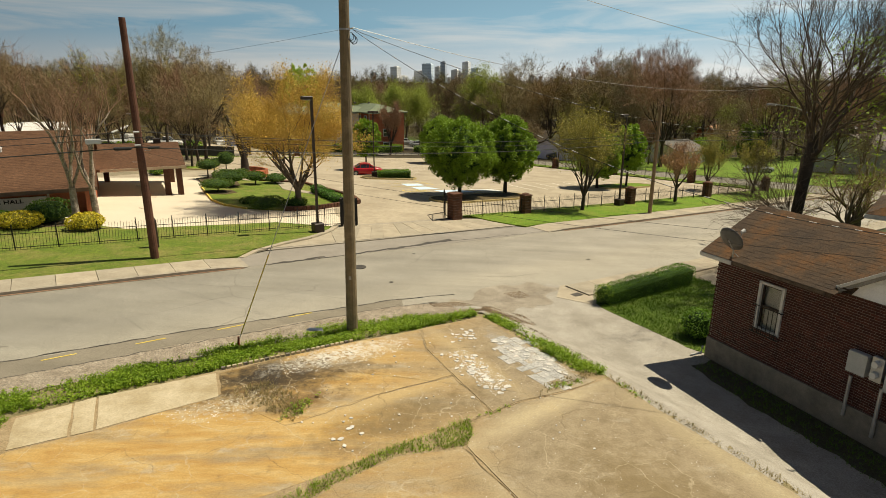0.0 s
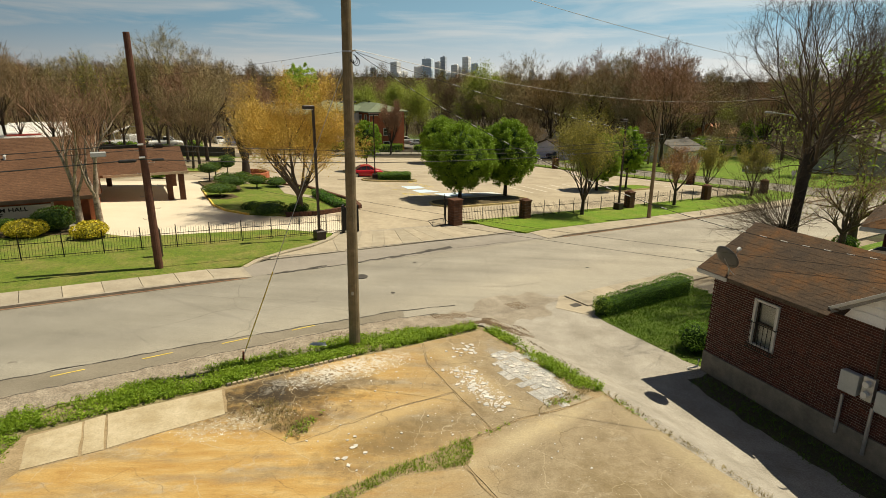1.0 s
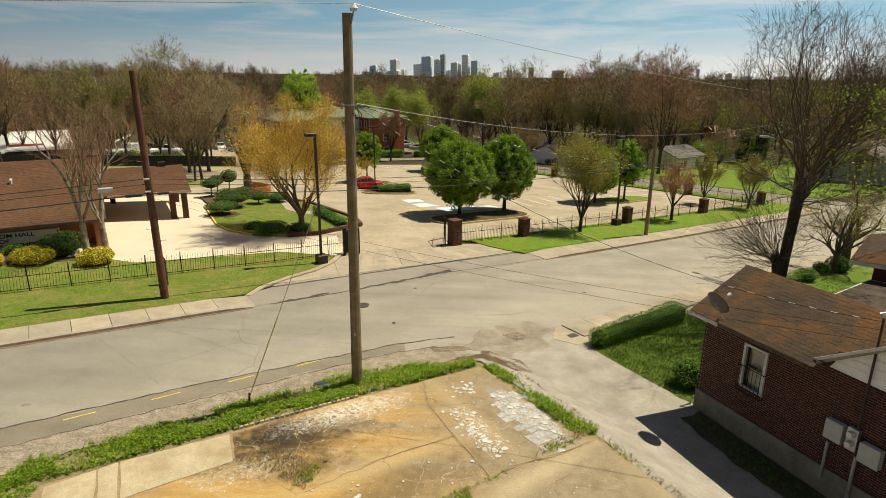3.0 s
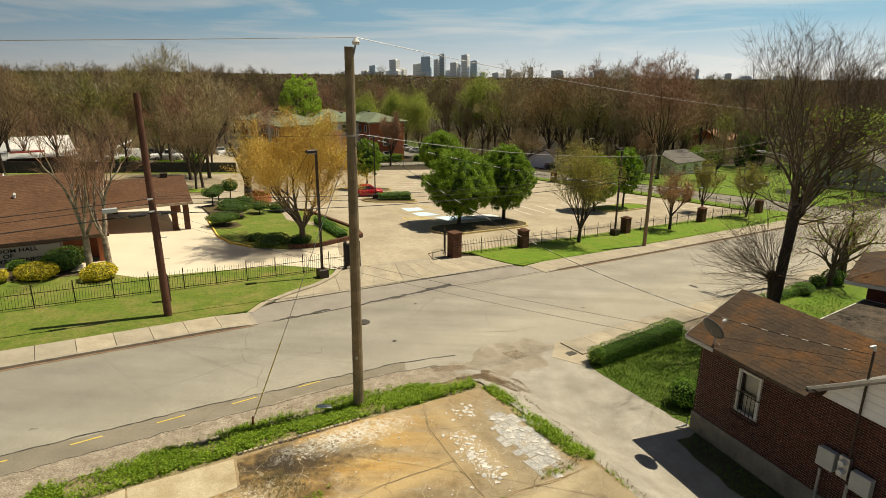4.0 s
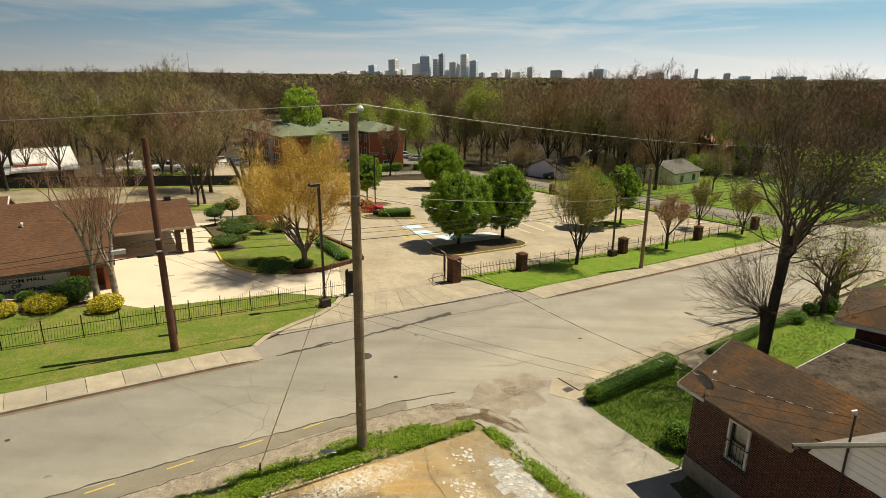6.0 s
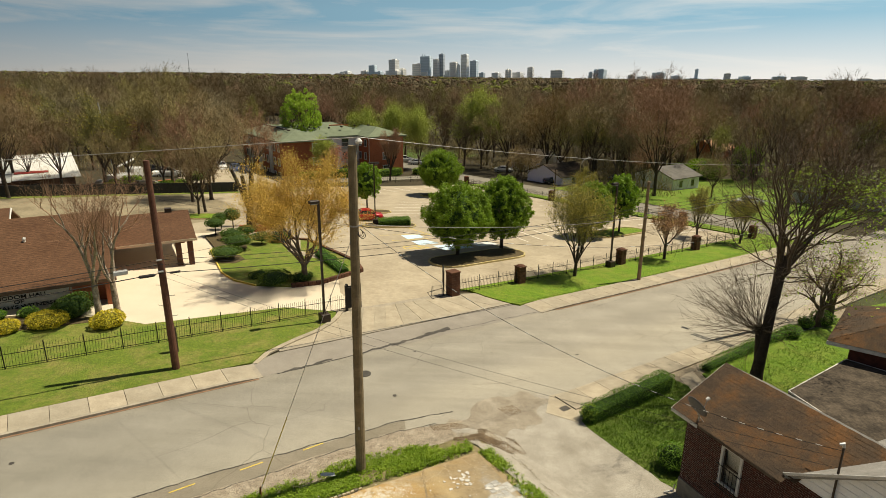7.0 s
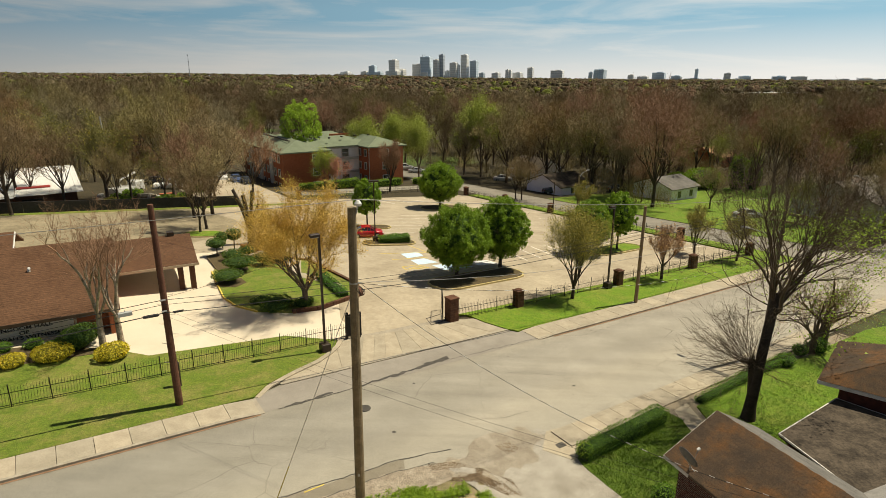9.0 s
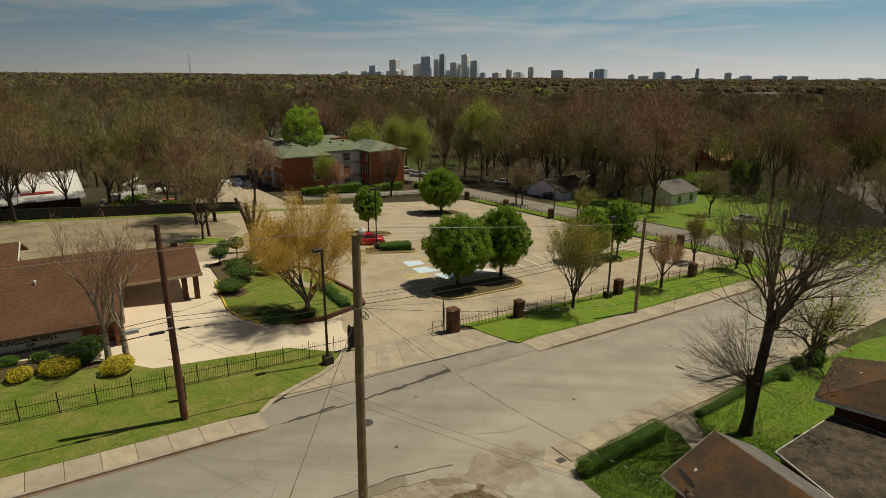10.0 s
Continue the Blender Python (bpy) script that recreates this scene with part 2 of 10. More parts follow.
def slab_material():
    """Bare concrete, stained ochre by mud, bleached and scratched in places."""
    k = Nodes("stained_concrete", 0.88)
    n1, n2, n3, n4 = k.noise(0.5, 6, 0.62), k.noise(1.9, 7, 0.7), k.noise(20, 5, 0.8), k.noise(65, 3, 0.8)
    col = k.ramp(n2, [(0.25, (0.2, 0.155, 0.09)), (0.48, (0.29, 0.228, 0.14)), (0.75, (0.37, 0.3, 0.19))])
    sep = k.n("ShaderNodeSeparateXYZ")
    k.link(k.coords(), sep.inputs[0])
    # mud washed over the low western side of the slab
    mud = k.n("ShaderNodeMapRange")
    for i, v in ((1, 1.2), (2, -4.2), (3, 0.0), (4, 1.25)):
        mud.inputs[i].default_value = v
    k.link(sep.outputs["X"], mud.inputs[0])
    streak = noise_on(k, turned(k, -radians(24), (0.3, 1.3, 1.0)), 0.7, 6, 0.62)
    m2 = k.n("ShaderNodeMath")
    m2.operation = "MULTIPLY"
    m2.use_clamp = True
    k.link(mud.outputs[0], m2.inputs[0])
    k.link(k.ramp(streak, [(0.34, grey(0.05)), (0.56, grey(1.0))]), m2.inputs[1])
    ochre = k.ramp(noise_on(k, turned(k, -radians(24), (0.5, 2.2, 1.0)), 1.4, 7, 0.7), [(0.25, (0.37, 0.2, 0.055)), (0.5, (0.47, 0.3, 0.1)), (0.75, (0.56, 0.42, 0.2))])
    col = k.mix(m2.outputs[0], col, ochre)
    pale = k.noise(0.9, 7, 0.72, stretch=(1.0, 1.5, 1.0))
    col = k.mix(k.ramp(pale, [(0.57, grey(0)), (0.72, grey(0.65))]), col, (0.46, 0.41, 0.31))
    dark = k.noise(1.2, 7, 0.78)
    col = k.mix(k.ramp(dark, [(0.58, grey(0)), (0.72, grey(0.6))]), col, (0.13, 0.095, 0.052))
    fleck = k.noise(9, 5, 0.75)

    def blot(cx, cy, rx, ry, turn, amount, rag=0.5, speck=None):
        """A ragged oval mark: its mask."""
        mp = k.n("ShaderNodeMapping")
        mp.vector_type = "TEXTURE"
        mp.inputs["Location"].default_value = (cx, cy, 0)
        mp.inputs["Rotation"].default_value = (0, 0, radians(turn))
        mp.inputs["Scale"].default_value = (rx * 1.75, ry * 1.75, 1000.0)
        k.link(k.coords(), mp.inputs["Vector"])
        ln = k.n("ShaderNodeVectorMath")
        ln.operation = "LENGTH"
        k.link(mp.outputs["Vector"], ln.inputs[0])
        edge = k.n("ShaderNodeMath")
        edge.operation = "MULTIPLY_ADD"
        k.link(n2, edge.inputs[0])
        edge.inputs[1].default_value = rag * 2
        k.link(ln.outputs["Value"], edge.inputs[2])
        m = k.ramp(edge.outputs[0], [(0.55, grey(amount)), (0.55 + rag, grey(0.0))]) if rag < 0.45 else k.ramp(edge.outputs[0], [(0.6, grey(amount)), (1.0, grey(0.0))])
        return m if speck is None else k.mix(1.0, m, k.ramp(fleck, [(speck, grey(0)), (speck + 0.1, grey(1.0))]), "MULTIPLY")

    for spot, tint in ((blot(-1.9, 12.8, 3.4, 1.5, 32, 0.7), (0.17, 0.122, 0.058)), (blot(3.9, 9.6, 3.4, 1.9, -60, 0.8), (0.21, 0.155, 0.075)), (blot(5.6, 6.6, 2.6, 1.6, -60, 0.7), (0.22, 0.165, 0.085)),
                       (blot(-5.4, 15.0, 3.5, 1.8, 28, 0.95), (0.09, 0.06, 0.028)), (blot(-6.2, 15.1, 2.7, 1.5, 28, 1.0), (0.042, 0.031, 0.018)), (blot(-4.6, 13.7, 1.7, 0.8, 30, 0.8), (0.15, 0.09, 0.035)),
                       (blot(-2.6, 13.75, 4.4, 0.6, 32, 0.7), (0.52, 0.38, 0.18)), (blot(1.95, 13.35, 4.6, 0.6, 39, 0.75), (0.5, 0.41, 0.25)),
                       (blot(1.9, 7.2, 8.0, 0.5, -65, 0.6), (0.46, 0.37, 0.22)), (blot(6.7, 9.6, 8.0, 0.7, -64, 0.6), (0.46, 0.38, 0.23)),
                       (blot(0.1, 16.4, 5.0, 0.5, -58, 0.5), (0.5, 0.38, 0.2)), (blot(-4.0, 16.6, 3.2, 0.95, 30, 1.0, 0.5, 0.43), (0.62, 0.58, 0.49)),
                       (blot(-6.5, 13.45, 1.9, 0.8, 28, 1.0, 0.5, 0.48), (0.48, 0.42, 0.3)), (blot(2.1, 16.35, 2.8, 0.75, -57, 0.9), (0.43, 0.41, 0.37))):
        col = k.mix(spot, col, tint)
    vein = k.mix(1.0, cracks(k, 0.8, 0.012, 0.3), k.ramp(n1, [(0.42, grey(0)), (0.6, grey(0.7))]), "MULTIPLY")
    col = k.mix(vein, col, (0.5, 0.42, 0.28))
    col = k.mix(k.mix(1.0, cracks(k, 0.45, 0.006, 0.25), k.ramp(n1, [(0.4, grey(0.6)), (0.58, grey(0.0))]), "MULTIPLY"), col, (0.13, 0.095, 0.05))
    scr = noise_on(k, turned(k, radians(20), (0.25, 9.0, 1.0)), 2.0, 4, 0.7)
    col = k.mix(k.ramp(scr, [(0.66, grey(0)), (0.74, grey(0.4))]), col, (0.48, 0.41, 0.29))
    col = k.mix(1.0, col, k.ramp(n3, [(0.28, grey(0.78)), (0.72, grey(1.18))]), "MULTIPLY")
    col = k.mix(1.0, col, k.ramp(n4, [(0.3, grey(0.82)), (0.7, grey(1.15))]), "MULTIPLY")
    col = k.mix(k.ramp(n4, [(0.74, grey(0)), (0.78, grey(0.8))]), col, (0.62, 0.57, 0.46))
    k.bump(n3, 0.4, 0.02)
    return k.done(col)


def ground_material():
    k = Nodes("rough_grass_and_leaf_litter", 0.95)
    big, mid, f = k.noise(0.03, 5, 0.6), k.noise(0.5, 5, 0.7), k.noise(14, 4, 0.75)
    green = k.ramp(mid, [(0.3, (0.05, 0.095, 0.015)), (0.7, (0.11, 0.17, 0.03))])
    brown = k.ramp(mid, [(0.3, (0.032, 0.026, 0.014)), (0.7, (0.068, 0.055, 0.028))])
    col = k.mix(k.ramp(big, [(0.3, (0, 0, 0)), (0.42, (1, 1, 1))]), green, brown)
    col = k.mix(1.0, col, k.ramp(f, [(0.3, (0.7, 0.7, 0.7)), (0.7, (1.3, 1.3, 1.3))]), "MULTIPLY")
    k.bump(f, 0.5, 0.05)
    return k.done(col)


def lawn_material(name, a, b, dry):
    """Mown grass: clumps, dry patches and blades."""
    k = Nodes(name, 0.9)
    col = k.ramp(k.noise(1.6, 7, 0.78), [(0.3, a), (0.7, b)])
    col = k.mix(k.ramp(k.noise(0.45, 7, 0.75), [(0.46, grey(0)), (0.7, grey(0.85))]), col, dry)
    col = k.mix(k.ramp(k.noise(0.7, 6, 0.8), [(0.62, grey(0)), (0.72, grey(0.7))]), col, tuple(v * 0.6 for v in a))
    f, g = k.noise(30, 4, 0.8), k.noise(7, 4, 0.8)
    col = k.mix(1.0, col, k.ramp(f, [(0.3, (0.5, 0.54, 0.5)), (0.7, (1.45, 1.38, 1.35))]), "MULTIPLY")
    col = k.mix(1.0, col, k.ramp(g, [(0.3, grey(0.7)), (0.7, grey(1.28))]), "MULTIPLY")
    k.bump(f, 0.9, 0.05)
    return k.done(col)


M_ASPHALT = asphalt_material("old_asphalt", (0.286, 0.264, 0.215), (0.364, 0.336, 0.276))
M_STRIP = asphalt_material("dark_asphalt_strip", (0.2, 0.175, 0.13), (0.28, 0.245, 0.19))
M_TAR = surface("black_tar_patch", (0.05, 0.045, 0.04), (0.1, 0.09, 0.075), 2.5, 0.8, 60, 0.25)
M_APRON = surface("worn_drive_asphalt", (0.27, 0.243, 0.196), (0.41, 0.377, 0.318), 0.9, 0.92, 24, 0.32, 0.6)
M_BROKEN = surface("broken_asphalt", (0.21, 0.175, 0.128), (0.37, 0.325, 0.255), 1.3, 0.95, 22, 0.35, 0.7)
M_GRAVEL = surface("gravel_shoulder", (0.24, 0.195, 0.14), (0.42, 0.36, 0.275), 3.0, 0.95, 18, 0.5, 1.0, dist=0.05)
M_LOT = surface("pale_concrete_lot", (0.315, 0.262, 0.183), (0.465, 0.395, 0.285), 0.3, 0.88, 3, 0.13, 0.2)
M_DRIVE = surface("cream_concrete_drive", (0.6, 0.52, 0.39), (0.68, 0.595, 0.46), 0.3, 0.85, 30, 0.06, 0.1)
M_WALK = surface("sidewalk_concrete", (0.32, 0.278, 0.205), (0.43, 0.378, 0.285), 1.3, 0.9, 18, 0.17, 0.2, vary=0.1)
M_KERB = surface("kerb_concrete", (0.27, 0.235, 0.18), (0.42, 0.37, 0.285), 2.0, 0.9, 40, 0.2)
M_SLAB = slab_material()
M_GROUND = ground_material()
M_LAWN = lawn_material("mown_lawn", (0.095, 0.16, 0.015), (0.18, 0.23, 0.028), (0.3, 0.25, 0.085))
M_LAWN2 = lawn_material("bright_lawn", (0.095, 0.19, 0.009), (0.18, 0.285, 0.016), (0.23, 0.25, 0.045))
# Deeper than M_LAWN2: tree shade is put into this green.
M_LAWN4 = lawn_material("front_lawn_grass", (0.085, 0.17, 0.009), (0.16, 0.255, 0.015), (0.19, 0.21, 0.04))
# Darker lawn for the yard: shade from the tree's twigs is in its colour.
M_SHADELAWN = lawn_material("tree_shade_lawn", (0.065, 0.12, 0.01), (0.125, 0.19, 0.018), (0.14, 0.15, 0.035))
M_MULCH = surface("dark_mulch", (0.055, 0.04, 0.018), (0.14, 0.105, 0.05), 6, 0.95, 30, 0.4, 0.8)


def far_foliage(name, a, b):
    """Distant crowns: one tint flows over each crown, letting some light through."""
    k = Nodes(name, 0.9)
    col = k.ramp(k.noise(0.11, 3, 0.6), [(0.36, tuple(v * 0.68 for v in a)), (0.5, a), (0.66, b)])
    col = k.mix(1.0, col, k.ramp(k.noise(0.6, 3, 0.7), [(0.3, grey(0.82)), (0.7, grey(1.18))]), "MULTIPLY")
    k.link(col, k.b.inputs["Base Color"])
    tr = k.n("ShaderNodeBsdfTranslucent")
    k.link(col, tr.inputs["Color"])
    mx = k.n("ShaderNodeMixShader", Fac=0.4)
    k.link(k.b.outputs["BSDF"], mx.inputs[1])
    k.link(tr.outputs["BSDF"], mx.inputs[2])
    k.link(mx.outputs["Shader"], k.t.nodes["Material Output"].inputs["Surface"])
    return k.m


M_WHITE = surface("white_paint", (0.62, 0.61, 0.57), (0.78, 0.77, 0.73), 4, 0.6, 60, 0.06, 0.1)
M_LINE = surface("worn_white_line_paint", (0.66, 0.61, 0.5), (0.82, 0.78, 0.68), 3, 0.8, 40, 0.12)
M_YELLOW = surface("yellow_line_paint", (0.58, 0.43, 0.06), (0.72, 0.56, 0.12), 3, 0.75, 40, 0.15)
M_SKYBLUE = surface("pale_blue_stall_paint", (0.5, 0.64, 0.74), (0.62, 0.74, 0.82), 2, 0.75, 40, 0.1)
M_BRICK = surface("dark_red_brick", (0.042, 0.0145, 0.01), (0.09, 0.028, 0.018), 5, 0.85, 60, 0.2, 0.3, vary=0.28)
M_BRICK2 = surface("orange_red_brick", (0.31, 0.095, 0.045), (0.43, 0.148, 0.068), 3, 0.85, 40, 0.2, 0.3, vary=0.2)
M_BRICK3 = surface("brown_pillar_brick", (0.075, 0.034, 0.02), (0.135, 0.062, 0.035), 4, 0.85, 40, 0.25, 0.3, vary=0.25)
M_MORTAR = surface("grey_mortar", (0.2, 0.165, 0.13), (0.36, 0.3, 0.24), 6, 0.95, 50, 0.15)
M_FOUND = surface("rendered_foundation", (0.15, 0.135, 0.11), (0.28, 0.25, 0.2), 2, 0.9, 40, 0.15)


def house_shingle():
    """Old brown tabs, stained rusty in patches and flecked with lichen."""
    k = Nodes("brown_asphalt_shingle", 0.95)
    col = k.ramp(k.noise(0.8, 6, 0.7), [(0.3, (0.058, 0.043, 0.031)), (0.5, (0.085, 0.056, 0.034)), (0.68, (0.155, 0.075, 0.027))])
    info, geo = k.n("ShaderNodeObjectInfo").outputs["Random"], k.n("ShaderNodeNewGeometry").outputs["Random Per Island"]
    for src in (info, geo):
        col = k.mix(1.0, col, k.ramp(src, [(0.0, grey(0.92)), (1.0, (1.08, 1.07, 1.06))]), "MULTIPLY")
    f = k.noise(24, 4, 0.75)
    col = k.mix(1.0, col, k.ramp(f, [(0.3, grey(0.6)), (0.7, grey(1.4))]), "MULTIPLY")
    col = k.mix(k.ramp(k.noise(5.5, 5, 0.75), [(0.66, grey(0)), (0.72, grey(0.6))]), col, (0.3, 0.26, 0.19))
    k.bump(f, 0.4, 0.02)
    return k.done(col)


M_SHINGLE = house_shingle()


def hall_shingle():
    """Blended shingle tabs: flecks drawn out along the courses."""
    k = Nodes("reddish_brown_shingle", 0.95)
    broad = k.ramp(k.noise(0.35, 5, 0.6), [(0.3, (0.098, 0.049, 0.025)), (0.7, (0.138, 0.073, 0.04))])
    fl = noise_on(k, turned(k, -radians(29), (1.0, 3.2, 4.0)), 3.2, 5, 0.75)
    col = k.mix(1.0, broad, k.ramp(fl, [(0.32, grey(0.62)), (0.5, grey(1.0)), (0.68, (1.45, 1.4, 1.35))]), "MULTIPLY")
    f = k.noise(28, 3, 0.7)
    col = k.mix(1.0, col, k.ramp(f, [(0.3, grey(0.75)), (0.7, grey(1.25))]), "MULTIPLY")
    k.bump(fl, 0.3, 0.02)
    return k.done(col)


M_SHINGLE2 = hall_shingle()
M_FLATROOF = surface("weathered_roll_roofing", (0.022, 0.017, 0.012), (0.115, 0.09, 0.064), 1.3, 0.95, 9, 0.45)
M_GREYROOF = surface("grey_shingle", (0.23, 0.22, 0.2), (0.36, 0.34, 0.31), 1.5, 0.95, 30, 0.2, vary=0.12)
M_GREENROOF = surface("green_shingle", (0.13, 0.16, 0.105), (0.19, 0.225, 0.15), 0.6, 0.95, 8, 0.12, vary=0.08)
M_SIDING = surface("white_siding", (0.8, 0.8, 0.82), (0.88, 0.88, 0.88), 2, 0.6, 20, 0.06)
M_BLUESIDING = surface("pale_blue_siding", (0.74, 0.71, 0.88), (0.82, 0.79, 0.92), 2, 0.6, 20, 0.06)
M_TRIM = surface("weathered_white_trim", (0.5, 0.48, 0.44), (0.68, 0.66, 0.61), 3, 0.6, 30, 0.1)
M_BEIGE = surface("beige_stucco", (0.42, 0.34, 0.24), (0.52, 0.43, 0.31), 1, 0.85, 20, 0.08)
M_POLE = surface("grey_weathered_pole", (0.155, 0.120, 0.069), (0.284, 0.221, 0.132), 2.5, 0.9, 40, 0.3, 0.4)
M_POLERED = surface("reddish_treated_pole", (0.095, 0.04, 0.026), (0.16, 0.075, 0.045), 2.5, 0.85, 40, 0.25, 0.3)
M_POLETAN = surface("tan_treated_pole", (0.2, 0.135, 0.075), (0.3, 0.21, 0.125), 2.5, 0.85, 40, 0.25, 0.3)
M_IRON = surface("black_iron", (0.012, 0.012, 0.012), (0.03, 0.028, 0.026), 8, 0.5, 60, 0.2, 0.1, metal=0.6)
M_BRONZE = surface("dark_bronze_paint", (0.03, 0.02, 0.014), (0.05, 0.034, 0.024), 4, 0.45, 60, 0.15, 0.1)
M_CABLE = surface("black_cable_sheath", (0.012, 0.012, 0.012), (0.03, 0.03, 0.03), 6, 0.6, 60, 0.1, 0)
M_ALU = surface("bare_aluminium_wire", (0.3, 0.29, 0.27), (0.42, 0.41, 0.39), 6, 0.5, 60, 0.1, 0, metal=0.5)
M_STEEL = surface("galvanised_steel", (0.33, 0.33, 0.33), (0.48, 0.48, 0.47), 4, 0.45, 60, 0.1, 0.1, metal=0.7)
M_METER = surface("grey_meter_box_paint", (0.4, 0.41, 0.39), (0.5, 0.51, 0.49), 3, 0.5, 40, 0.08, 0.1)
M_DARK = surface("dark_interior", (0.014, 0.013, 0.012), (0.03, 0.027, 0.025), 3, 0.7, 30, 0.1, 0)
M_RUBBER = surface("tyre_rubber", (0.015, 0.015, 0.015), (0.03, 0.03, 0.03), 5, 0.8, 50, 0.1)
M_BARK = surface("grey_brown_bark", (0.075, 0.056, 0.04), (0.15, 0.115, 0.082), 3, 0.95, 25, 0.35, 0.6, local=True)
M_BARKDARK = surface("dark_bark", (0.04, 0.03, 0.022), (0.085, 0.065, 0.047), 3, 0.95, 25, 0.35, 0.6, local=True)
M_BIRCH = surface("pale_birch_bark", (0.1, 0.066, 0.045), (0.56, 0.47, 0.37), 3, 0.85, 18, 0.3, 0.3, local=True)


def twig_material(name, stops):
    """Bare twigs whose tint differs from tree to tree."""
    k = Nodes(name, 0.95)
    col = k.ramp(k.n("ShaderNodeObjectInfo").outputs["Random"], stops)
    col = k.mix(1.0, col, k.ramp(k.noise(0.25, 4, 0.65), [(0.3, grey(0.7)), (0.7, grey(1.35))]), "MULTIPLY")
    geo = k.n("ShaderNodeNewGeometry").outputs["Random Per Island"]
    col = k.mix(1.0, col, k.ramp(geo, [(0.0, grey(0.65)), (1.0, grey(1.35))]), "MULTIPLY")
    return k.done(col)


M_TWIG = twig_material("brown_twigs", [(0.0, (0.16, 0.112, 0.06)), (0.3, (0.245, 0.18, 0.095)), (0.55, (0.31, 0.245, 0.13)), (0.8, (0.25, 0.215, 0.072)), (1.0, (0.26, 0.145, 0.078))])
M_TWIGRED = surface("reddish_twigs", (0.252, 0.15, 0.09), (0.372, 0.228, 0.144), 0.3, 0.95, 1.5, 0.2, 0)
M_TWIGGREY = surface("grey_twigs", (0.228, 0.192, 0.108), (0.348, 0.288, 0.168), 0.2, 0.95, 1.5, 0.2, 0)
M_TWIGOLIVE = surface("budding_olive_twigs", (0.16, 0.155, 0.055), (0.26, 0.245, 0.085), 0.2, 0.9, 1.5, 0.25, 0)
M_PEAR = leaf_material("deep_green_leaves", (0.14, 0.24, 0.013), (0.26, 0.4, 0.03))
M_SPRING = leaf_material("fresh_lime_leaves", (0.3, 0.44, 0.035), (0.42, 0.58, 0.07))
M_TWIGGOLD = surface("golden_brown_twigs", (0.46, 0.3, 0.065), (0.62, 0.42, 0.11), 0.5, 0.9, 3, 0.25, 0)
M_GOLD = leaf_material("golden_spring_leaves", (0.62, 0.43, 0.07), (0.78, 0.59, 0.14))
M_OLIVE = leaf_material("olive_spring_leaves", (0.35, 0.31, 0.05), (0.5, 0.44, 0.09))
M_PINK = leaf_material("russet_pink_blossom", (0.42, 0.24, 0.1), (0.58, 0.37, 0.18))
M_BOX = leaf_material("clipped_box_leaves", (0.095, 0.2, 0.014), (0.18, 0.32, 0.03), 0.35)
M_TOPIARY = leaf_material("dark_topiary_leaves", (0.06, 0.115, 0.012), (0.125, 0.2, 0.022), 0.3)
# Core colour seen between leaves: the shade inside the foliage is put into it.
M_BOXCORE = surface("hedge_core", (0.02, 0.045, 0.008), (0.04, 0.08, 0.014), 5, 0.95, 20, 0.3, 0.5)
M_YELLOWLEAF = leaf_material("yellow_green_leaves", (0.42, 0.38, 0.02), (0.68, 0.56, 0.04), 0.25)
M_WEED = leaf_material("green_weeds", (0.18, 0.3, 0.018), (0.34, 0.47, 0.045), 0.45, 2.0)
# Blades kept darker than the weeds, with the tree's shade in their green.
M_BLADE = leaf_material("lawn_blades", (0.085, 0.17, 0.014), (0.16, 0.27, 0.025), 0.35, 2.0)
M_STRAW = leaf_material("dry_grass", (0.3, 0.25, 0.11), (0.45, 0.38, 0.19), 0.4, 2.0)
M_CHIP = surface("white_plaster_chips", (0.46, 0.44, 0.4), (0.68, 0.66, 0.61), 6, 0.8, 60, 0.12, 0.1, vary=0.12)
M_GLASS = surface("dark_window_glass", (0.02, 0.022, 0.025), (0.045, 0.05, 0.055), 2, 0.08, 20, 0.05, 0)
M_GLASS.node_tree.nodes["Principled BSDF"].inputs["Specular IOR Level"].default_value = 0.8


def paint(name, colour, rough=0.3):
    k = Nodes(name, rough)
    k.b.inputs["Coat Weight"].default_value = 0.6
    k.b.inputs["Coat Roughness"].default_value = 0.08
    lo = tuple(c * 0.9 for c in colour)
    return k.done(k.ramp(k.noise(4, 3, 0.6), [(0.3, lo), (0.7, colour)]))


M_REDCAR, M_WHITECAR, M_SILVERCAR = paint("red_car_paint", (0.42, 0.008, 0.012)), paint("white_car_paint", (0.7, 0.7, 0.68)), paint("silver_car_paint", (0.36, 0.37, 0.38))
M_DARKCAR, M_BLUECAR = paint("black_car_paint", (0.02, 0.021, 0.024)), paint("blue_car_paint", (0.05, 0.09, 0.2))
M_LAMPRED, M_LAMPCLEAR = paint("red_lamp_lens", (0.4, 0.01, 0.01)), paint("clear_lamp_lens", (0.6, 0.6, 0.58))

# ---- the lie of the land ----
RD, RN = Vector((math.cos(RA), math.sin(RA))), Vector((-math.sin(RA), math.cos(RA)))


def P(s, n):
    """Plan place from metres along the street and metres across it."""
    return (RD.x * s + RN.x * n, RD.y * s + RN.y * n)


def smooth(t):
    t = np.clip(t, 0, 1)
    return t * t * (3 - 2 * t)


SLAB = [(0.63, 19.86), (4.15, 15.2), (9.2, 5.0), (9.2, -8.0), (-13.5, -8.0), (-11.9, 10.0), (-11.9, 12.75), (-7.59, 15.35)]


def slab_distance(x, y):
    """Metres outside the raised lot."""
    d = np.full(np.shape(x), -1e9)
    for (ax, ay), (bx, by) in zip(SLAB, SLAB[1:] + SLAB[:1]):
        ex, ey = bx - ax, by - ay
        d = np.maximum(d, ((x - ax) * -ey + (y - ay) * ex) / math.hypot(ex, ey))
    return d


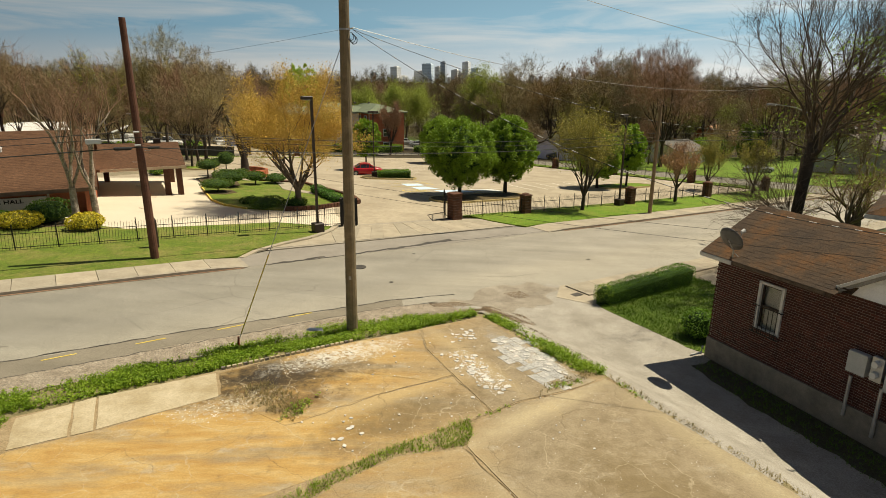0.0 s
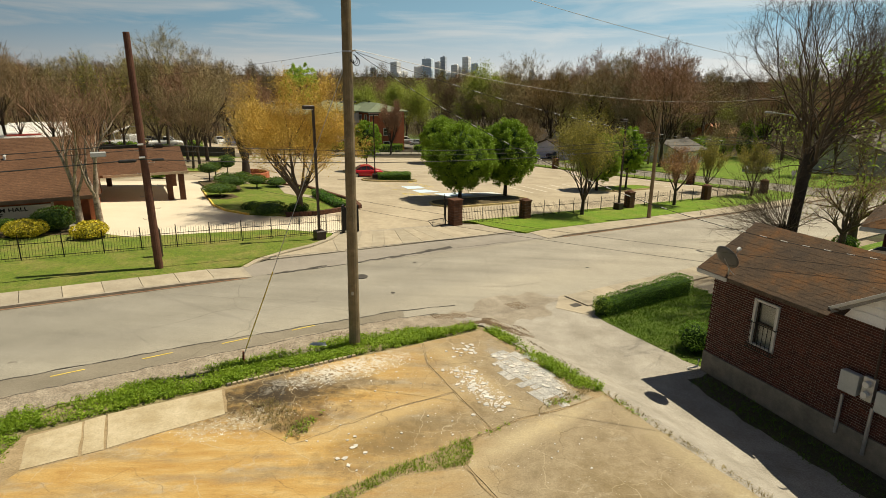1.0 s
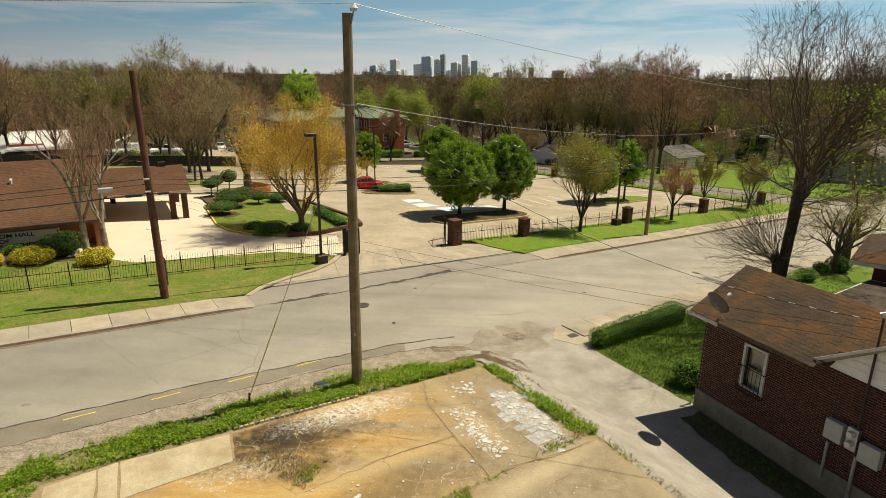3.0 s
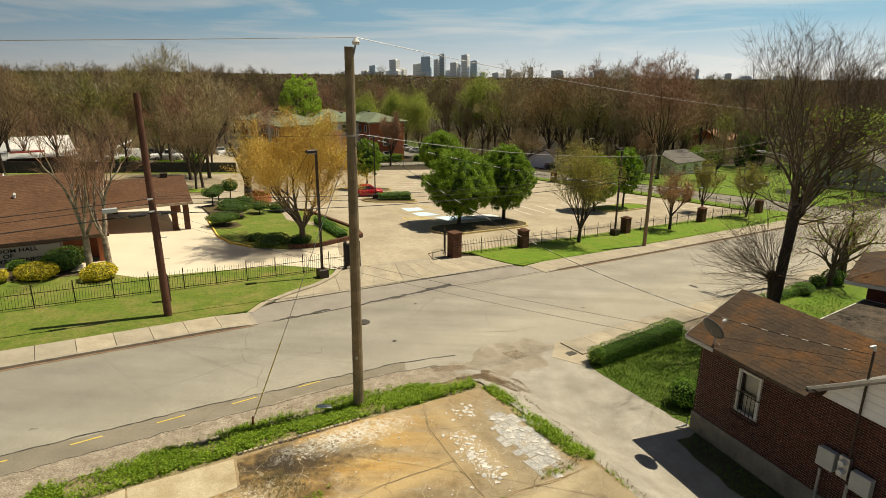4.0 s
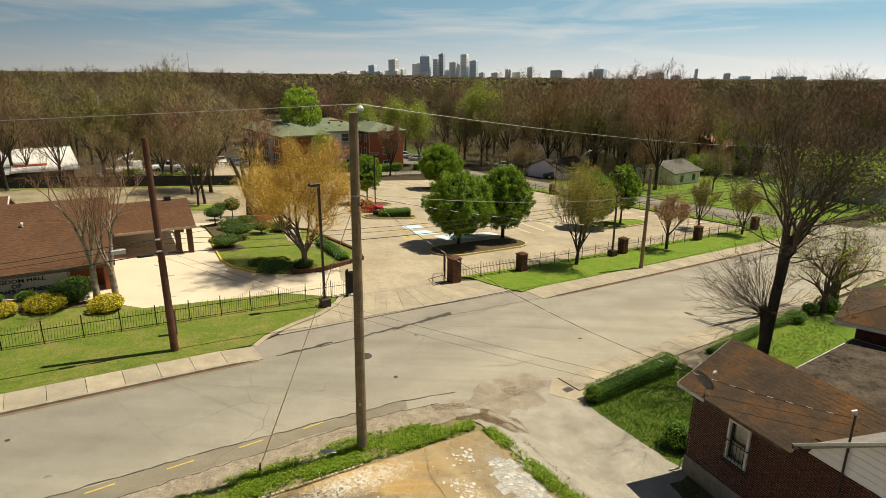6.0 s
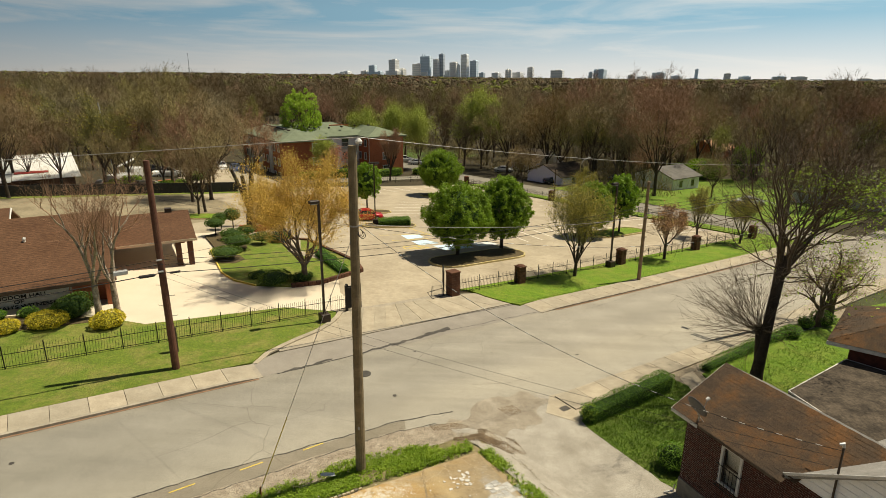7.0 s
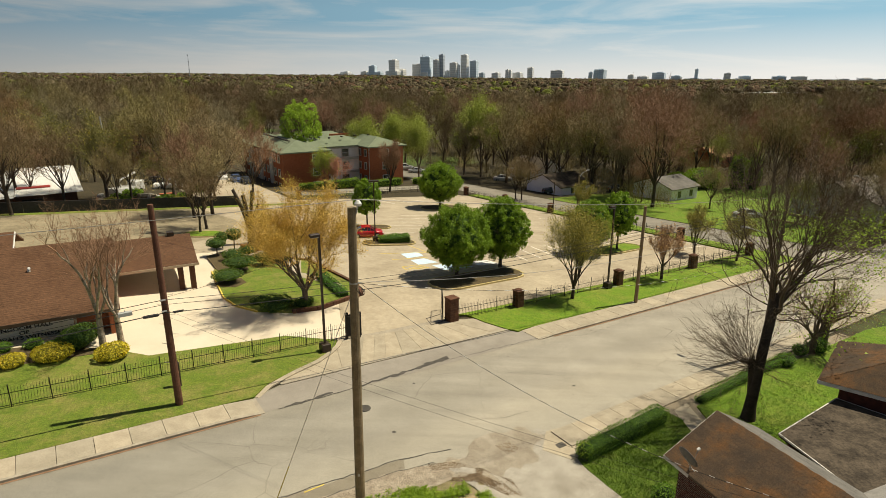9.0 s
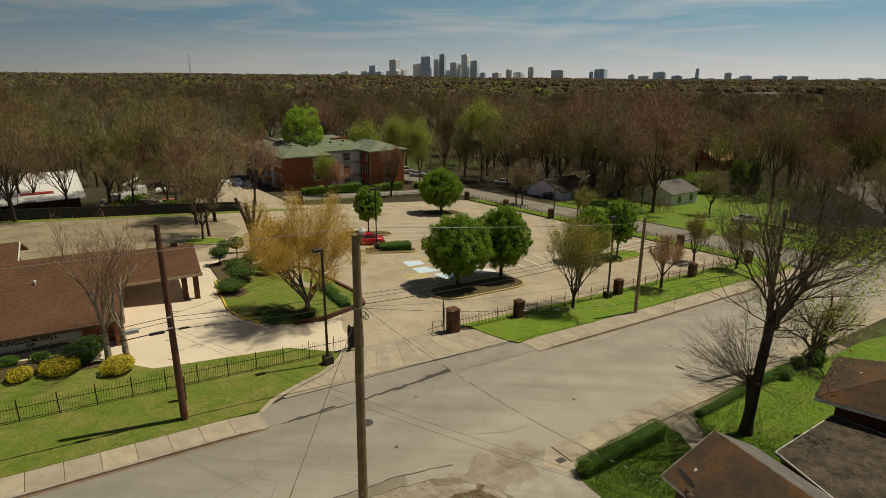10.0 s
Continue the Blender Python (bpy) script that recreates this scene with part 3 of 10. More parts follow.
def height(x, y):
    """Height of the ground: falls gently away from the street corner; far off it rolls up into low hills."""
    x, y = np.asarray(x, float), np.asarray(y, float)
    u, v = 2 * np.tanh(x / 100), 2.4 * np.tanh(y / 120)
    z = -0.803 - 2.257 * u + 1.499 * v + 0.47 * u * v - 2.236 * v * v + 0.836 * u * u
    d = np.hypot(x, y)
    z = z + smooth((d - 900) / 3000) * (12 - 10 * np.tanh(x / 900)) + smooth((d - 250) / 500) * 3 * np.sin(x / 190 + 1) * np.cos(y / 230)
    w = 1 - smooth(slab_distance(x, y) / 2.4)
    return z * (1 - w) + 0.0 * w


def gz(x, y, dz=0.0):
    return float(height(x, y)) + dz


def on(x, y, dz=0.0):
    return Vector((x, y, gz(x, y, dz)))


# ---- building helpers ----
class Shape:
    """Collects faces for one mesh."""

    def __init__(self):
        self.v, self.f = [], []

    def face(self, *pts):
        i = len(self.v)
        self.v += [tuple(p) for p in pts]
        self.f.append(tuple(range(i, i + len(pts))))
        return self

    def box(self, c, size, m=None, chamfer=0.0):
        """A box round c; its corners cut by the chamfer; m turns it about c."""
        hx, hy, hz = (s / 2 for s in size)
        b = min(chamfer, hx * 0.45, hy * 0.45, hz * 0.45)
        m = m or Matrix.Identity(3)
        c = Vector(c)
        i = len(self.v)
        if b <= 0:
            for x, y, z in ((-1, -1, -1), (1, -1, -1), (1, 1, -1), (-1, 1, -1), (-1, -1, 1), (1, -1, 1), (1, 1, 1), (-1, 1, 1)):
                self.v.append(tuple(c + m @ Vector((x * hx, y * hy, z * hz))))
            self.f += [tuple(i + k for k in q) for q in ((3, 2, 1, 0), (4, 5, 6, 7), (0, 1, 5, 4), (1, 2, 6, 5), (2, 3, 7, 6), (3, 0, 4, 7))]
            return self
        for z, inset in ((-hz, b), (-hz + b, 0), (hz - b, 0), (hz, b)):
            for x, y in ((-1, -1), (1, -1), (1, 1), (-1, 1)):
                self.v.append(tuple(c + m @ Vector((x * (hx - inset), y * (hy - inset), z))))
        self.f.append((i + 3, i + 2, i + 1, i))
        self.f.append((i + 12, i + 13, i + 14, i + 15))
        for k in range(3):
            for j in range(4):
                a, b2 = i + 4 * k + j, i + 4 * k + (j + 1) % 4
                self.f.append((a, b2, b2 + 4, a + 4))
        return self

    def tube(self, pts, radii, sides=8, caps=True):
        """A round bar along points."""
        pts = [Vector(p) for p in pts]
        if not isinstance(radii, (list, tuple)):
            radii = [radii] * len(pts)
        i = len(self.v)
        for k, p in enumerate(pts):
            d = (pts[min(k + 1, len(pts) - 1)] - pts[max(k - 1, 0)]).normalized()
            a = d.cross(Vector((0, 0, 1)) if abs(d.z) < 0.9 else Vector((1, 0, 0))).normalized()
            b = d.cross(a)
            for j in range(sides):
                t = 2 * math.pi * j / sides
                self.v.append(tuple(p + radii[k] * (math.cos(t) * a + math.sin(t) * b)))
        for k in range(len(pts) - 1):
            for j in range(sides):
                a, b = i + k * sides + j, i + k * sides + (j + 1) % sides
                self.f.append((a, b, b + sides, a + sides))
        if caps:
            self.f.append(tuple(i + j for j in reversed(range(sides))))
            self.f.append(tuple(i + (len(pts) - 1) * sides + j for j in range(sides)))
        return self

    def prism(self, poly, lo, hi):
        """A plan outline between two heights; lo and hi are numbers or functions of x, y."""
        lo_f = lo if callable(lo) else (lambda x, y: lo)
        hi_f = hi if callable(hi) else (lambda x, y: hi)
        i, n = len(self.v), len(poly)
        self.v += [(x, y, lo_f(x, y)) for x, y in poly] + [(x, y, hi_f(x, y)) for x, y in poly]
        self.f.append(tuple(i + n + k for k in range(n)))
        self.f.append(tuple(i + k for k in reversed(range(n))))
        for k in range(n):
            a, b = i + k, i + (k + 1) % n
            self.f.append((a, b, b + n, a + n))
        return self

    def mesh(self, name, material, flat=True):
        me = bpy.data.meshes.new(name)
        me.from_pydata(self.v, [], self.f)
        me.materials.append(material)
        me.validate()
        if not flat:
            me.shade_smooth()
        return me


def part(name, shape, material, parent=None, label="", flat=True):
    """One mesh object, under a thing or a part."""
    me = shape if isinstance(shape, bpy.types.Mesh) else shape.mesh(name, material, flat)
    ob = new(name, me)
    ob.parent = parent
    return tagged(ob, label)


def thing(name, x, y, z, label, category, group="", turn=0.0, kind=""):
    """An empty at a thing's base, to hold its parts."""
    ob = new(name)
    ob.empty_display_size = 0.2
    ob.matrix_basis = pose(x, y, z, 0, 0, turn)
    return tagged(ob, label, category, group, kind)


def array_mesh(name, verts, faces, material):
    """A mesh from numpy arrays, all faces with the same number of corners."""
    me = bpy.data.meshes.new(name)
    k = faces.shape[1]
    me.vertices.add(len(verts))
    me.vertices.foreach_set("co", np.ascontiguousarray(verts, np.float32).ravel())
    me.loops.add(faces.size)
    me.loops.foreach_set("vertex_index", np.ascontiguousarray(faces, np.int32).ravel())
    me.polygons.add(len(faces))
    me.polygons.foreach_set("loop_start", np.arange(0, faces.size, k, dtype=np.int32))
    me.update(calc_edges=True)
    me.materials.append(material)
    return me


def drape(name, poly, dz, material, step=2.0, skirt=0.0, label="", category="", kind="structure", parent=None):
    """A sheet over the ground inside a plan outline, dz above it; skirt: depth of its edge."""
    bm = bmesh.new()
    bm.faces.new([bm.verts.new((x, y, 0)) for x, y in poly])
    for axis in (0, 1):
        lo, hi = min(p[axis] for p in poly), max(p[axis] for p in poly)
        for k in range(1, int((hi - lo) / step) + 1):
            co, no = [0, 0, 0], [0, 0, 0]
            co[axis], no[axis] = lo + k * step, 1
            bmesh.ops.bisect_plane(bm, geom=bm.verts[:] + bm.edges[:] + bm.faces[:], plane_co=co, plane_no=no)
    bmesh.ops.triangulate(bm, faces=[f for f in bm.faces if len(f.verts) > 4])
    bmesh.ops.recalc_face_normals(bm, faces=bm.faces[:])
    if bm.faces and sum(f.normal.z for f in bm.faces) < 0:
        bmesh.ops.reverse_faces(bm, faces=bm.faces[:])
    if skirt:
        edges = [e for e in bm.edges if len(e.link_faces) == 1]
        out = bmesh.ops.extrude_edge_only(bm, edges=edges)
        low = {v for v in out["geom"] if isinstance(v, bmesh.types.BMVert)}
    else:
        low = set()
    vs = list(bm.verts)
    zs = height(np.array([v.co.x for v in vs]), np.array([v.co.y for v in vs]))
    for v, z in zip(vs, zs):
        v.co.z = z + dz - (skirt if v in low else 0)
    me = bpy.data.meshes.new(name)
    bm.to_mesh(me)
    bm.free()
    me.materials.append(material)
    ob = new(name, me)
    ob.parent = parent
    return tagged(ob, label, category, "", kind)


def wobble(a, b, n, amp, seed):
    """Points from a to b (b left out), worn unevenly sideways."""
    r = random.Random(seed)
    dx, dy = b[0] - a[0], b[1] - a[1]
    ln = math.hypot(dx, dy)
    out = [a]
    for i in range(1, n):
        o = r.uniform(-amp, amp)
        out.append((a[0] + dx * i / n - dy / ln * o, a[1] + dy * i / n + dx / ln * o))
    return out


def worn(points, amp, step, seed):
    """A closed outline with every edge made uneven."""
    out = []
    for k, a in enumerate(points):
        b = points[(k + 1) % len(points)]
        out += wobble(a, b, max(1, int(math.dist(a, b) / step)), amp, seed + k)
    return out

# ---- ground, street and paving ----
def ground_sheet():
    def axis(near_lo, near_hi, far, step):
        mid = np.arange(near_lo, near_hi + step, step)
        grow = np.cumsum(step * 1.22 ** np.arange(1, 40))
        hi = near_hi + step + grow
        lo = near_lo - grow
        return np.concatenate([lo[lo > -far][::-1], mid, hi[hi < far]])
    xs, ys = axis(-70, 90, 4700, 1.0), axis(-14, 150, 4700, 1.0)
    X, Y = np.meshgrid(xs, ys)
    Z = height(X, Y) - 0.02 - 0.1 * (1 - smooth((np.hypot(X - 2, Y - 15) - 14) / 8))
    verts = np.stack([X.ravel(), Y.ravel(), Z.ravel()], 1)
    w, h = len(xs), len(ys)
    i = (np.arange(h - 1)[:, None] * w + np.arange(w - 1)[None, :]).ravel()
    me = array_mesh("ground", verts, np.stack([i, i + 1, i + w + 1, i + w], 1), M_GROUND)
    me.shade_smooth()
    tagged(new("ground", me), "rough grass and leaf litter over gently falling land", "ground", "", "structure")


ground_sheet()
def pill_at(c, a, b2):
    return [(c[0] + a * math.cos(2 * math.pi * k / 9), c[1] + b2 * math.sin(2 * math.pi * k / 9)) for k in range(9)]


near_edge = wobble(P(-60, 19.5), P(9.5, 19.7), 60, 0.12, 3) + wobble(P(9.5, 19.7), P(13.0, 18.9), 5, 0.1, 4) + wobble(P(13.0, 18.9), P(18.4, 18.3), 6, 0.1, 5) + [P(18.4, 18.3), P(110, 18.6)]
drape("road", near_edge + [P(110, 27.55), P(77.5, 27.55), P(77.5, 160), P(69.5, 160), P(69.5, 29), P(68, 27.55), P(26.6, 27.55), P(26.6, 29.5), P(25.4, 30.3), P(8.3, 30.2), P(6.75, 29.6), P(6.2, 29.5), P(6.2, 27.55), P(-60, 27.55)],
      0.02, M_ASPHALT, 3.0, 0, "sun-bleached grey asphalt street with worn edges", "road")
drape("side_street", [P(69.6, 29.5), P(77.4, 29.5), P(77.4, 159), P(69.6, 159)], 0.03, asphalt_material("grey_side_asphalt", (0.19, 0.175, 0.145), (0.27, 0.25, 0.21)), 3.0, 0, "weathered grey asphalt side street", "road")
drape("asphalt_strip", worn([P(-60, 19.62), P(10.5, 19.75), P(10.8, 20.4), P(2.0, 20.9), P(-60, 21.0)], 0.07, 0.9, 11), 0.027, M_STRIP, 3.0, 0, "darker asphalt strip along the street's worn edge", "road")
drape("broken_asphalt", worn([P(11.6, 18.3), P(12.4, 19.2), P(13.8, 19.2), P(15.3, 20.0), P(16.4, 19.6), P(17.4, 19.75), P(18.3, 18.3), P(17.3, 18.1), P(16.3, 16.9), P(14.5, 17.2), P(13.6, 16.6), P(12.6, 17.2)], 0.26, 0.35, 21), 0.032, M_BROKEN, 1.0, 0,
      "crumbled brown asphalt at the mouth of the side drive", "road")
for k, (a, b, w) in enumerate((((7.6, 27.6), (10.4, 27.75), 0.13), ((11.8, 27.7), (14.3, 27.9), 0.16), ((14.3, 27.8), (17.0, 28.0), 0.3), ((17.0, 28.0), (18.9, 28.15), 0.5))):
    drape("tar_patch", worn([P(a[0], a[1]), P(b[0], b[1]), P(b[0] + 0.1, b[1] + w), P(a[0], a[1] + w * 0.8)], 0.12, 0.3, 30 + k), 0.04, M_TAR, 1.0, 0, "black tar patch sealing a street joint", "road")
drape("asphalt_flare", worn([P(6.35, 27.65), P(26.5, 27.7), P(26.4, 29.5), P(25.6, 30.0), P(8.4, 30.05), P(6.85, 29.5), P(6.35, 29.4)], 0.05, 1.0, 37), 0.028, surface("grey_flare_asphalt", (0.24, 0.215, 0.18), (0.31, 0.28, 0.235), 0.7, 0.9, 70, 0.2), 2.0, 0,
      "grey asphalt apron before the gate", "road")

M_JOINT = surface("joint_dirt", (0.2, 0.145, 0.075), (0.33, 0.25, 0.14), 4, 0.95, 20, 0.3)
M_VERGE = surface("weedy_earth", (0.15, 0.13, 0.055), (0.29, 0.235, 0.13), 2.5, 0.95, 20, 0.35, 0.7)
drape("verge", [(-1.5, 23.2), (1.8, 21.0), (4.6, 15.9), (10.2, 4.5), (10.2, -9), (-16.5, -9), (-15.5, 12.5), (-13.5, 15.0), (-8.2, 18.3), (-4.5, 21.3)], 0.0, M_VERGE, 0.6, 0.2, "weedy gravelly verge round the raised lot", "lawn")

# the raised lot: broken slabs with grass in the joints
slab_ground = drape("lot_earth", worn(SLAB, 0.05, 1.0, 41), 0.045, surface("packed_dirt", (0.26, 0.19, 0.1), (0.38, 0.29, 0.17), 2.0, 0.95, 20, 0.3, 0.6), 0.8, 0.12, "bare earth and gravel below broken slabs", "ground")
SLABS = (
    [(0.63, 19.75), (3.15, 15.4), (3.75, 14.95), (2.88, 14.42), (1.28, 13.72), (0.56, 13.2), (-0.45, 15.25), (-1.3, 17.0), (-1.52, 18.6)],
    [(-1.58, 18.55), (-1.36, 17.0), (-0.5, 15.2), (-2.65, 14.02), (-4.8, 12.47), (-6.9, 13.9), (-7.45, 15.2), (-5.84, 16.28), (-3.89, 17.42)],
    [(-0.44, 15.12), (0.5, 13.1), (-0.1, 12.78), (-1.5, 11.85), (-3.08, 10.75), (-5.0, 9.5), (-9.38, 12.1), (-6.95, 13.98), (-4.8, 12.58), (-2.65, 13.97)],
    [(-0.15, 11.6), (0.02, 12.6), (1.3, 13.6), (2.9, 14.3), (4.05, 15.05), (4.85, 13.68), (6.86, 9.85), (9.1, 5.0), (9.1, 3.0), (3.9, 3.0), (0.87, 9.75)],
    [(-0.28, 11.52), (0.8, 9.72), (3.8, 3.0), (-1.2, 3.0), (-4.1, 8.9), (-3.0, 10.25), (-1.8, 11.2)],
    [(-4.95, 9.62), (-4.3, 8.8), (-1.3, 3.0), (-12.3, 3.0), (-11.7, 9.5), (-11.0, 11.22), (-9.9, 11.86), (-9.35, 12.16)],
    [(-7.56, 15.2), (-6.98, 13.86), (-9.41, 12.2), (-10.25, 13.78)],
    [(-10.3, 13.75), (-9.46, 12.15), (-9.88, 11.92), (-10.7, 13.45)],
    [(-10.75, 13.4), (-9.95, 11.89), (-11.03, 11.3), (-11.75, 12.66)],
)
SLAB_Z = (0.056, 0.0535, 0.05, 0.06, 0.057, 0.0535, 0.06, 0.061, 0.06)
M_PALESLAB = surface("pale_old_slab", (0.34, 0.265, 0.145), (0.56, 0.48, 0.33), 0.8, 0.9, 25, 0.2, 0.3)
for k, poly in enumerate(SLABS):
    edge = worn(poly, 0.02, 0.35, 50 + 7 * k)
    tilt = random.Random(k).uniform(-0.0006, 0.0006)
    part("slab", Shape().prism(edge, -0.05, lambda x, y: SLAB_Z[k] + tilt * (x + y - 12) * 0.3), M_PALESLAB if k > 5 else M_SLAB, slab_ground)

M_SOIL = surface("dark_brown_soil", (0.085, 0.058, 0.034), (0.2, 0.145, 0.09), 2.2, 0.95, 14, 0.4, 0.8)
drive = [(-0.6, 22.6), (0.8, 20.3), (3.3, 16.0), (3.9, 15.1), (4.6, 13.6), (6.6, 9.7), (9.0, 4.8), (10.1, -4), (17, -4), (13.2, 9.3), (9.0, 18.7), (8.3, 19.4), (6.9, 22.0), (6.5, 23.5), (5.7, 25.6), (4.3, 26.0)]
drape("side_drive", worn(drive, 0.06, 0.8, 71), 0.024, M_APRON, 0.7, 0, "pale gravelly asphalt side drive past the brick house", "driveway")
shoulder = wobble(P(-45, 18.4), P(-1, 18.5), 50, 0.3, 81) + wobble(P(-1, 18.5), P(12.6, 17.9), 18, 0.15, 82) + wobble(P(13.2, 19.0), P(9.5, 19.85), 5, 0.1, 83) + wobble(P(9.5, 19.85), P(-45, 19.7), 50, 0.1, 84)
drape("gravel_shoulder", shoulder, 0.033, M_GRAVEL, 1.2, 0, "grey gravel shoulder beside the street", "ground")

def crack(points, width, seed, dz=0.037, name="road_crack", label="dark crack in the street surface", material=None):
    """A thin crooked crack along plan points."""
    r = random.Random(seed)
    s, prev = Shape(), None
    for a, b2 in zip(points, points[1:]):
        n = max(1, int(math.dist(a, b2) / 0.35))
        for i in range(n):
            f0, f1 = i / n, (i + 1) / n
            q = (a[0] + (b2[0] - a[0]) * f1 + r.uniform(-0.06, 0.06), a[1] + (b2[1] - a[1]) * f1 + r.uniform(-0.06, 0.06))
            o = prev or a
            dx, dy = q[0] - o[0], q[1] - o[1]
            ln = math.hypot(dx, dy) or 1
            w0, w1 = width * r.uniform(0.3, 1.0) / 2, width * r.uniform(0.3, 1.0) / 2
            ox, oy = -dy / ln, dx / ln
            s.face(*[(x, y, gz(x, y, dz)) for x, y in ((o[0] - ox * w0, o[1] - oy * w0), (q[0] - ox * w1, q[1] - oy * w1), (q[0] + ox * w1, q[1] + oy * w1), (o[0] + ox * w0, o[1] + oy * w0))])
            prev = q
    tagged(part(name, s, material or M_TAR), label, "crack", "", "structure")


crack([P(-45, 21.02), P(2.0, 20.92), P(10.6, 20.45), P(13.2, 19.9)], 0.07, 1)
crack([P(-45, 19.66), P(9.8, 19.8), P(12.0, 19.4)], 0.06, 2)
crack([P(7.2, 27.6), P(11.8, 27.7)], 0.08, 4)
crack([P(18.9, 28.1), P(27.6, 27.8)], 0.05, 5)
crack([P(15.6, 21.5), P(17.5, 20.7), P(18.9, 20.6)], 0.02, 6)
crack([P(21.0, 24.8), P(24.0, 22.6)], 0.02, 7)
crack([P(27.6, 27.7), P(30, 26.5), P(36, 26.9)], 0.02, 8)
for k in range(4):
    rr = random.Random(40 + k)
    s0, n0 = rr.uniform(-6, 40), rr.uniform(21.2, 27.2)
    spot = worn(pill_at(P(s0, n0), rr.uniform(0.08, 0.22), rr.uniform(0.05, 0.12)), 0.03, 0.1, k)
    drape("oil_spot", spot, 0.036, M_TAR, 2.0, 0, "small dark oil spot on the street", "stain")
for pts, k in (([(-1.55, 18.5), (-1.33, 17.0), (-0.47, 15.2), (0.53, 13.15), (0.9, 12.9)], 21), ([(-4.8, 12.42), (-2.65, 13.97), (-0.47, 15.16)], 22), ([(-0.05, 12.7), (1.28, 13.66), (2.88, 14.36), (3.9, 15.0)], 23), ([(-0.25, 11.56), (0.83, 9.73), (2.0, 7.1)], 24), ([(1.4, 16.4), (1.7, 15.4), (2.3, 14.4)], 25)):
    crack(pts, 0.028, k, {21: 0.0585, 22: 0.0565, 25: 0.0585}.get(k, 0.0625), "slab_crack", "dirt-filled crack between broken slabs", M_JOINT)

# sidewalks: one panel after another, with a kerb along the street
def sidewalk(name, s0, s1, n0, n1, label, kerb=True, kerb_n=None, dip=None):
    """dip: the end that falls to the street."""
    base = drape(name, [P(s0, n0), P(s1, n0), P(s1, n1), P(s0, n1)], 0.125 if kerb and dip is None else 0.045 if kerb else 0.07, M_KERB, 2.0, 0, label, "sidewalk")

    def top(x, y, full):
        if dip is None:
            return gz(x, y, full)
        f = float(smooth(abs(RD.x * x + RD.y * y - dip) / 1.7))
        return gz(x, y, 0.05 + (full - 0.05) * f)

    s = s0
    while s < s1 - 0.3:
        e = min(s + 1.52, s1)
        q = [P(s + 0.011, n0 + 0.01), P(e - 0.011, n0 + 0.01), P(e - 0.011, n1 - 0.01), P(s + 0.011, n1 - 0.01)]
        part("paving_panel", Shape().prism(q, lambda x, y: gz(x, y, 0.0), lambda x, y: top(x, y, 0.15 if kerb else 0.09)), M_WALK, base)
        s = e
    if kerb:
        kerbs = Shape()
        s = s0
        while s < s1 - 0.1:
            e = min(s + (0.76 if abs(s - (dip or -999)) < 4 else 1.52), s1)
            kerbs.prism([P(s, kerb_n - 0.17), P(e, kerb_n - 0.17), P(e, kerb_n), P(s, kerb_n)], lambda x, y: gz(x, y, -0.05), lambda x, y: top(x, y, 0.152))
            s = e
        part("kerb", kerbs, M_KERB, base, "stained concrete kerb")
    return base


sidewalk("pavement_far_west", -50, 6.45, 27.72, 29.3, "concrete sidewalk panels behind a raised kerb", True, 27.72, 6.45)
sidewalk("pavement_far_east", 26.4, 67.5, 27.72, 29.5, "concrete sidewalk panels behind a raised kerb", True, 27.72, 26.4)
sidewalk("pavement_near", 18.6, 66, 16.9, 18.4, "concrete sidewalk panels level with the street", False)

# gate apron: concrete panels with fanned joints
CURVE = [(6.55, 29.35), (7.6, 30.3), (9.4, 31.08), (11.2, 31.8), (12.4, 32.6), (13.2, 33.3), (13.75, 34.0), (14.1, 34.45), (14.75, 34.62)]
apron = drape("gate_apron", [P(8.2, 30.25), P(27.2, 30.2), P(24.8, 33.2), P(22.2, 34.3), P(16.2, 34.4), P(14.75, 34.5)] + [P(*c) for c in CURVE[7:1:-1]], 0.045, M_KERB, 1.5, 0, "concrete gate apron cut by fanned joints", "driveway")
FAN = ((8.5, 8.7, 30.72), (10.5, 11.1, 31.7), (12.2, 13.1, 33.15), (12.9, 14.75, 34.5), (13.42, 15.69, 34.2), (14.4, 16.43, 34.0), (15.3, 17.17, 33.9), (16.6, 17.96, 33.85), (18.07, 18.62, 33.8), (19.2, 19.38, 33.8), (20.6, 20.5, 33.8), (22.3, 21.6, 33.7), (24.2, 22.6, 33.6), (26.9, 24.7, 33.1))
for (a0, a1, an), (b0, b1, bn) in zip(FAN, FAN[1:]):
    q = [P(a0 + 0.012, 30.32), P(b0 - 0.012, 30.32), P(b1 - 0.012, bn), P(a1 + 0.012, an)]
    part("paving_panel", Shape().prism(q, lambda x, y: gz(x, y, 0), lambda x, y: gz(x, y, 0.07)), M_WALK, apron)
bow = Shape()
for (a0, an), (b0, bn) in zip(CURVE, CURVE[1:]):
    d = Vector((b0 - a0, bn - an)).normalized() * 0.16
    bow.prism([P(a0 - d.y, an + d.x), P(a0 + d.y, an - d.x), P(b0 + d.y, bn - d.x), P(b0 - d.y, bn + d.x)][::-1], lambda x, y: gz(x, y, 0), lambda x, y: gz(x, y, 0.05 + 0.105 * float(smooth((RD.x * x + RD.y * y - 6.6) / 3.0))))
tagged(part("kerb_corner", bow, M_WALK), "curved concrete kerb sweeping to the gate", "kerb", "", "structure")
lip = Shape()
for s in np.arange(8.2, 27.0, 1.1):
    lip.prism([P(s, 30.06), P(s + 1.09, 30.06), P(s + 1.09, 30.3), P(s, 30.3)], lambda x, y: gz(x, y, 0), lambda x, y: gz(x, y, 0.085))
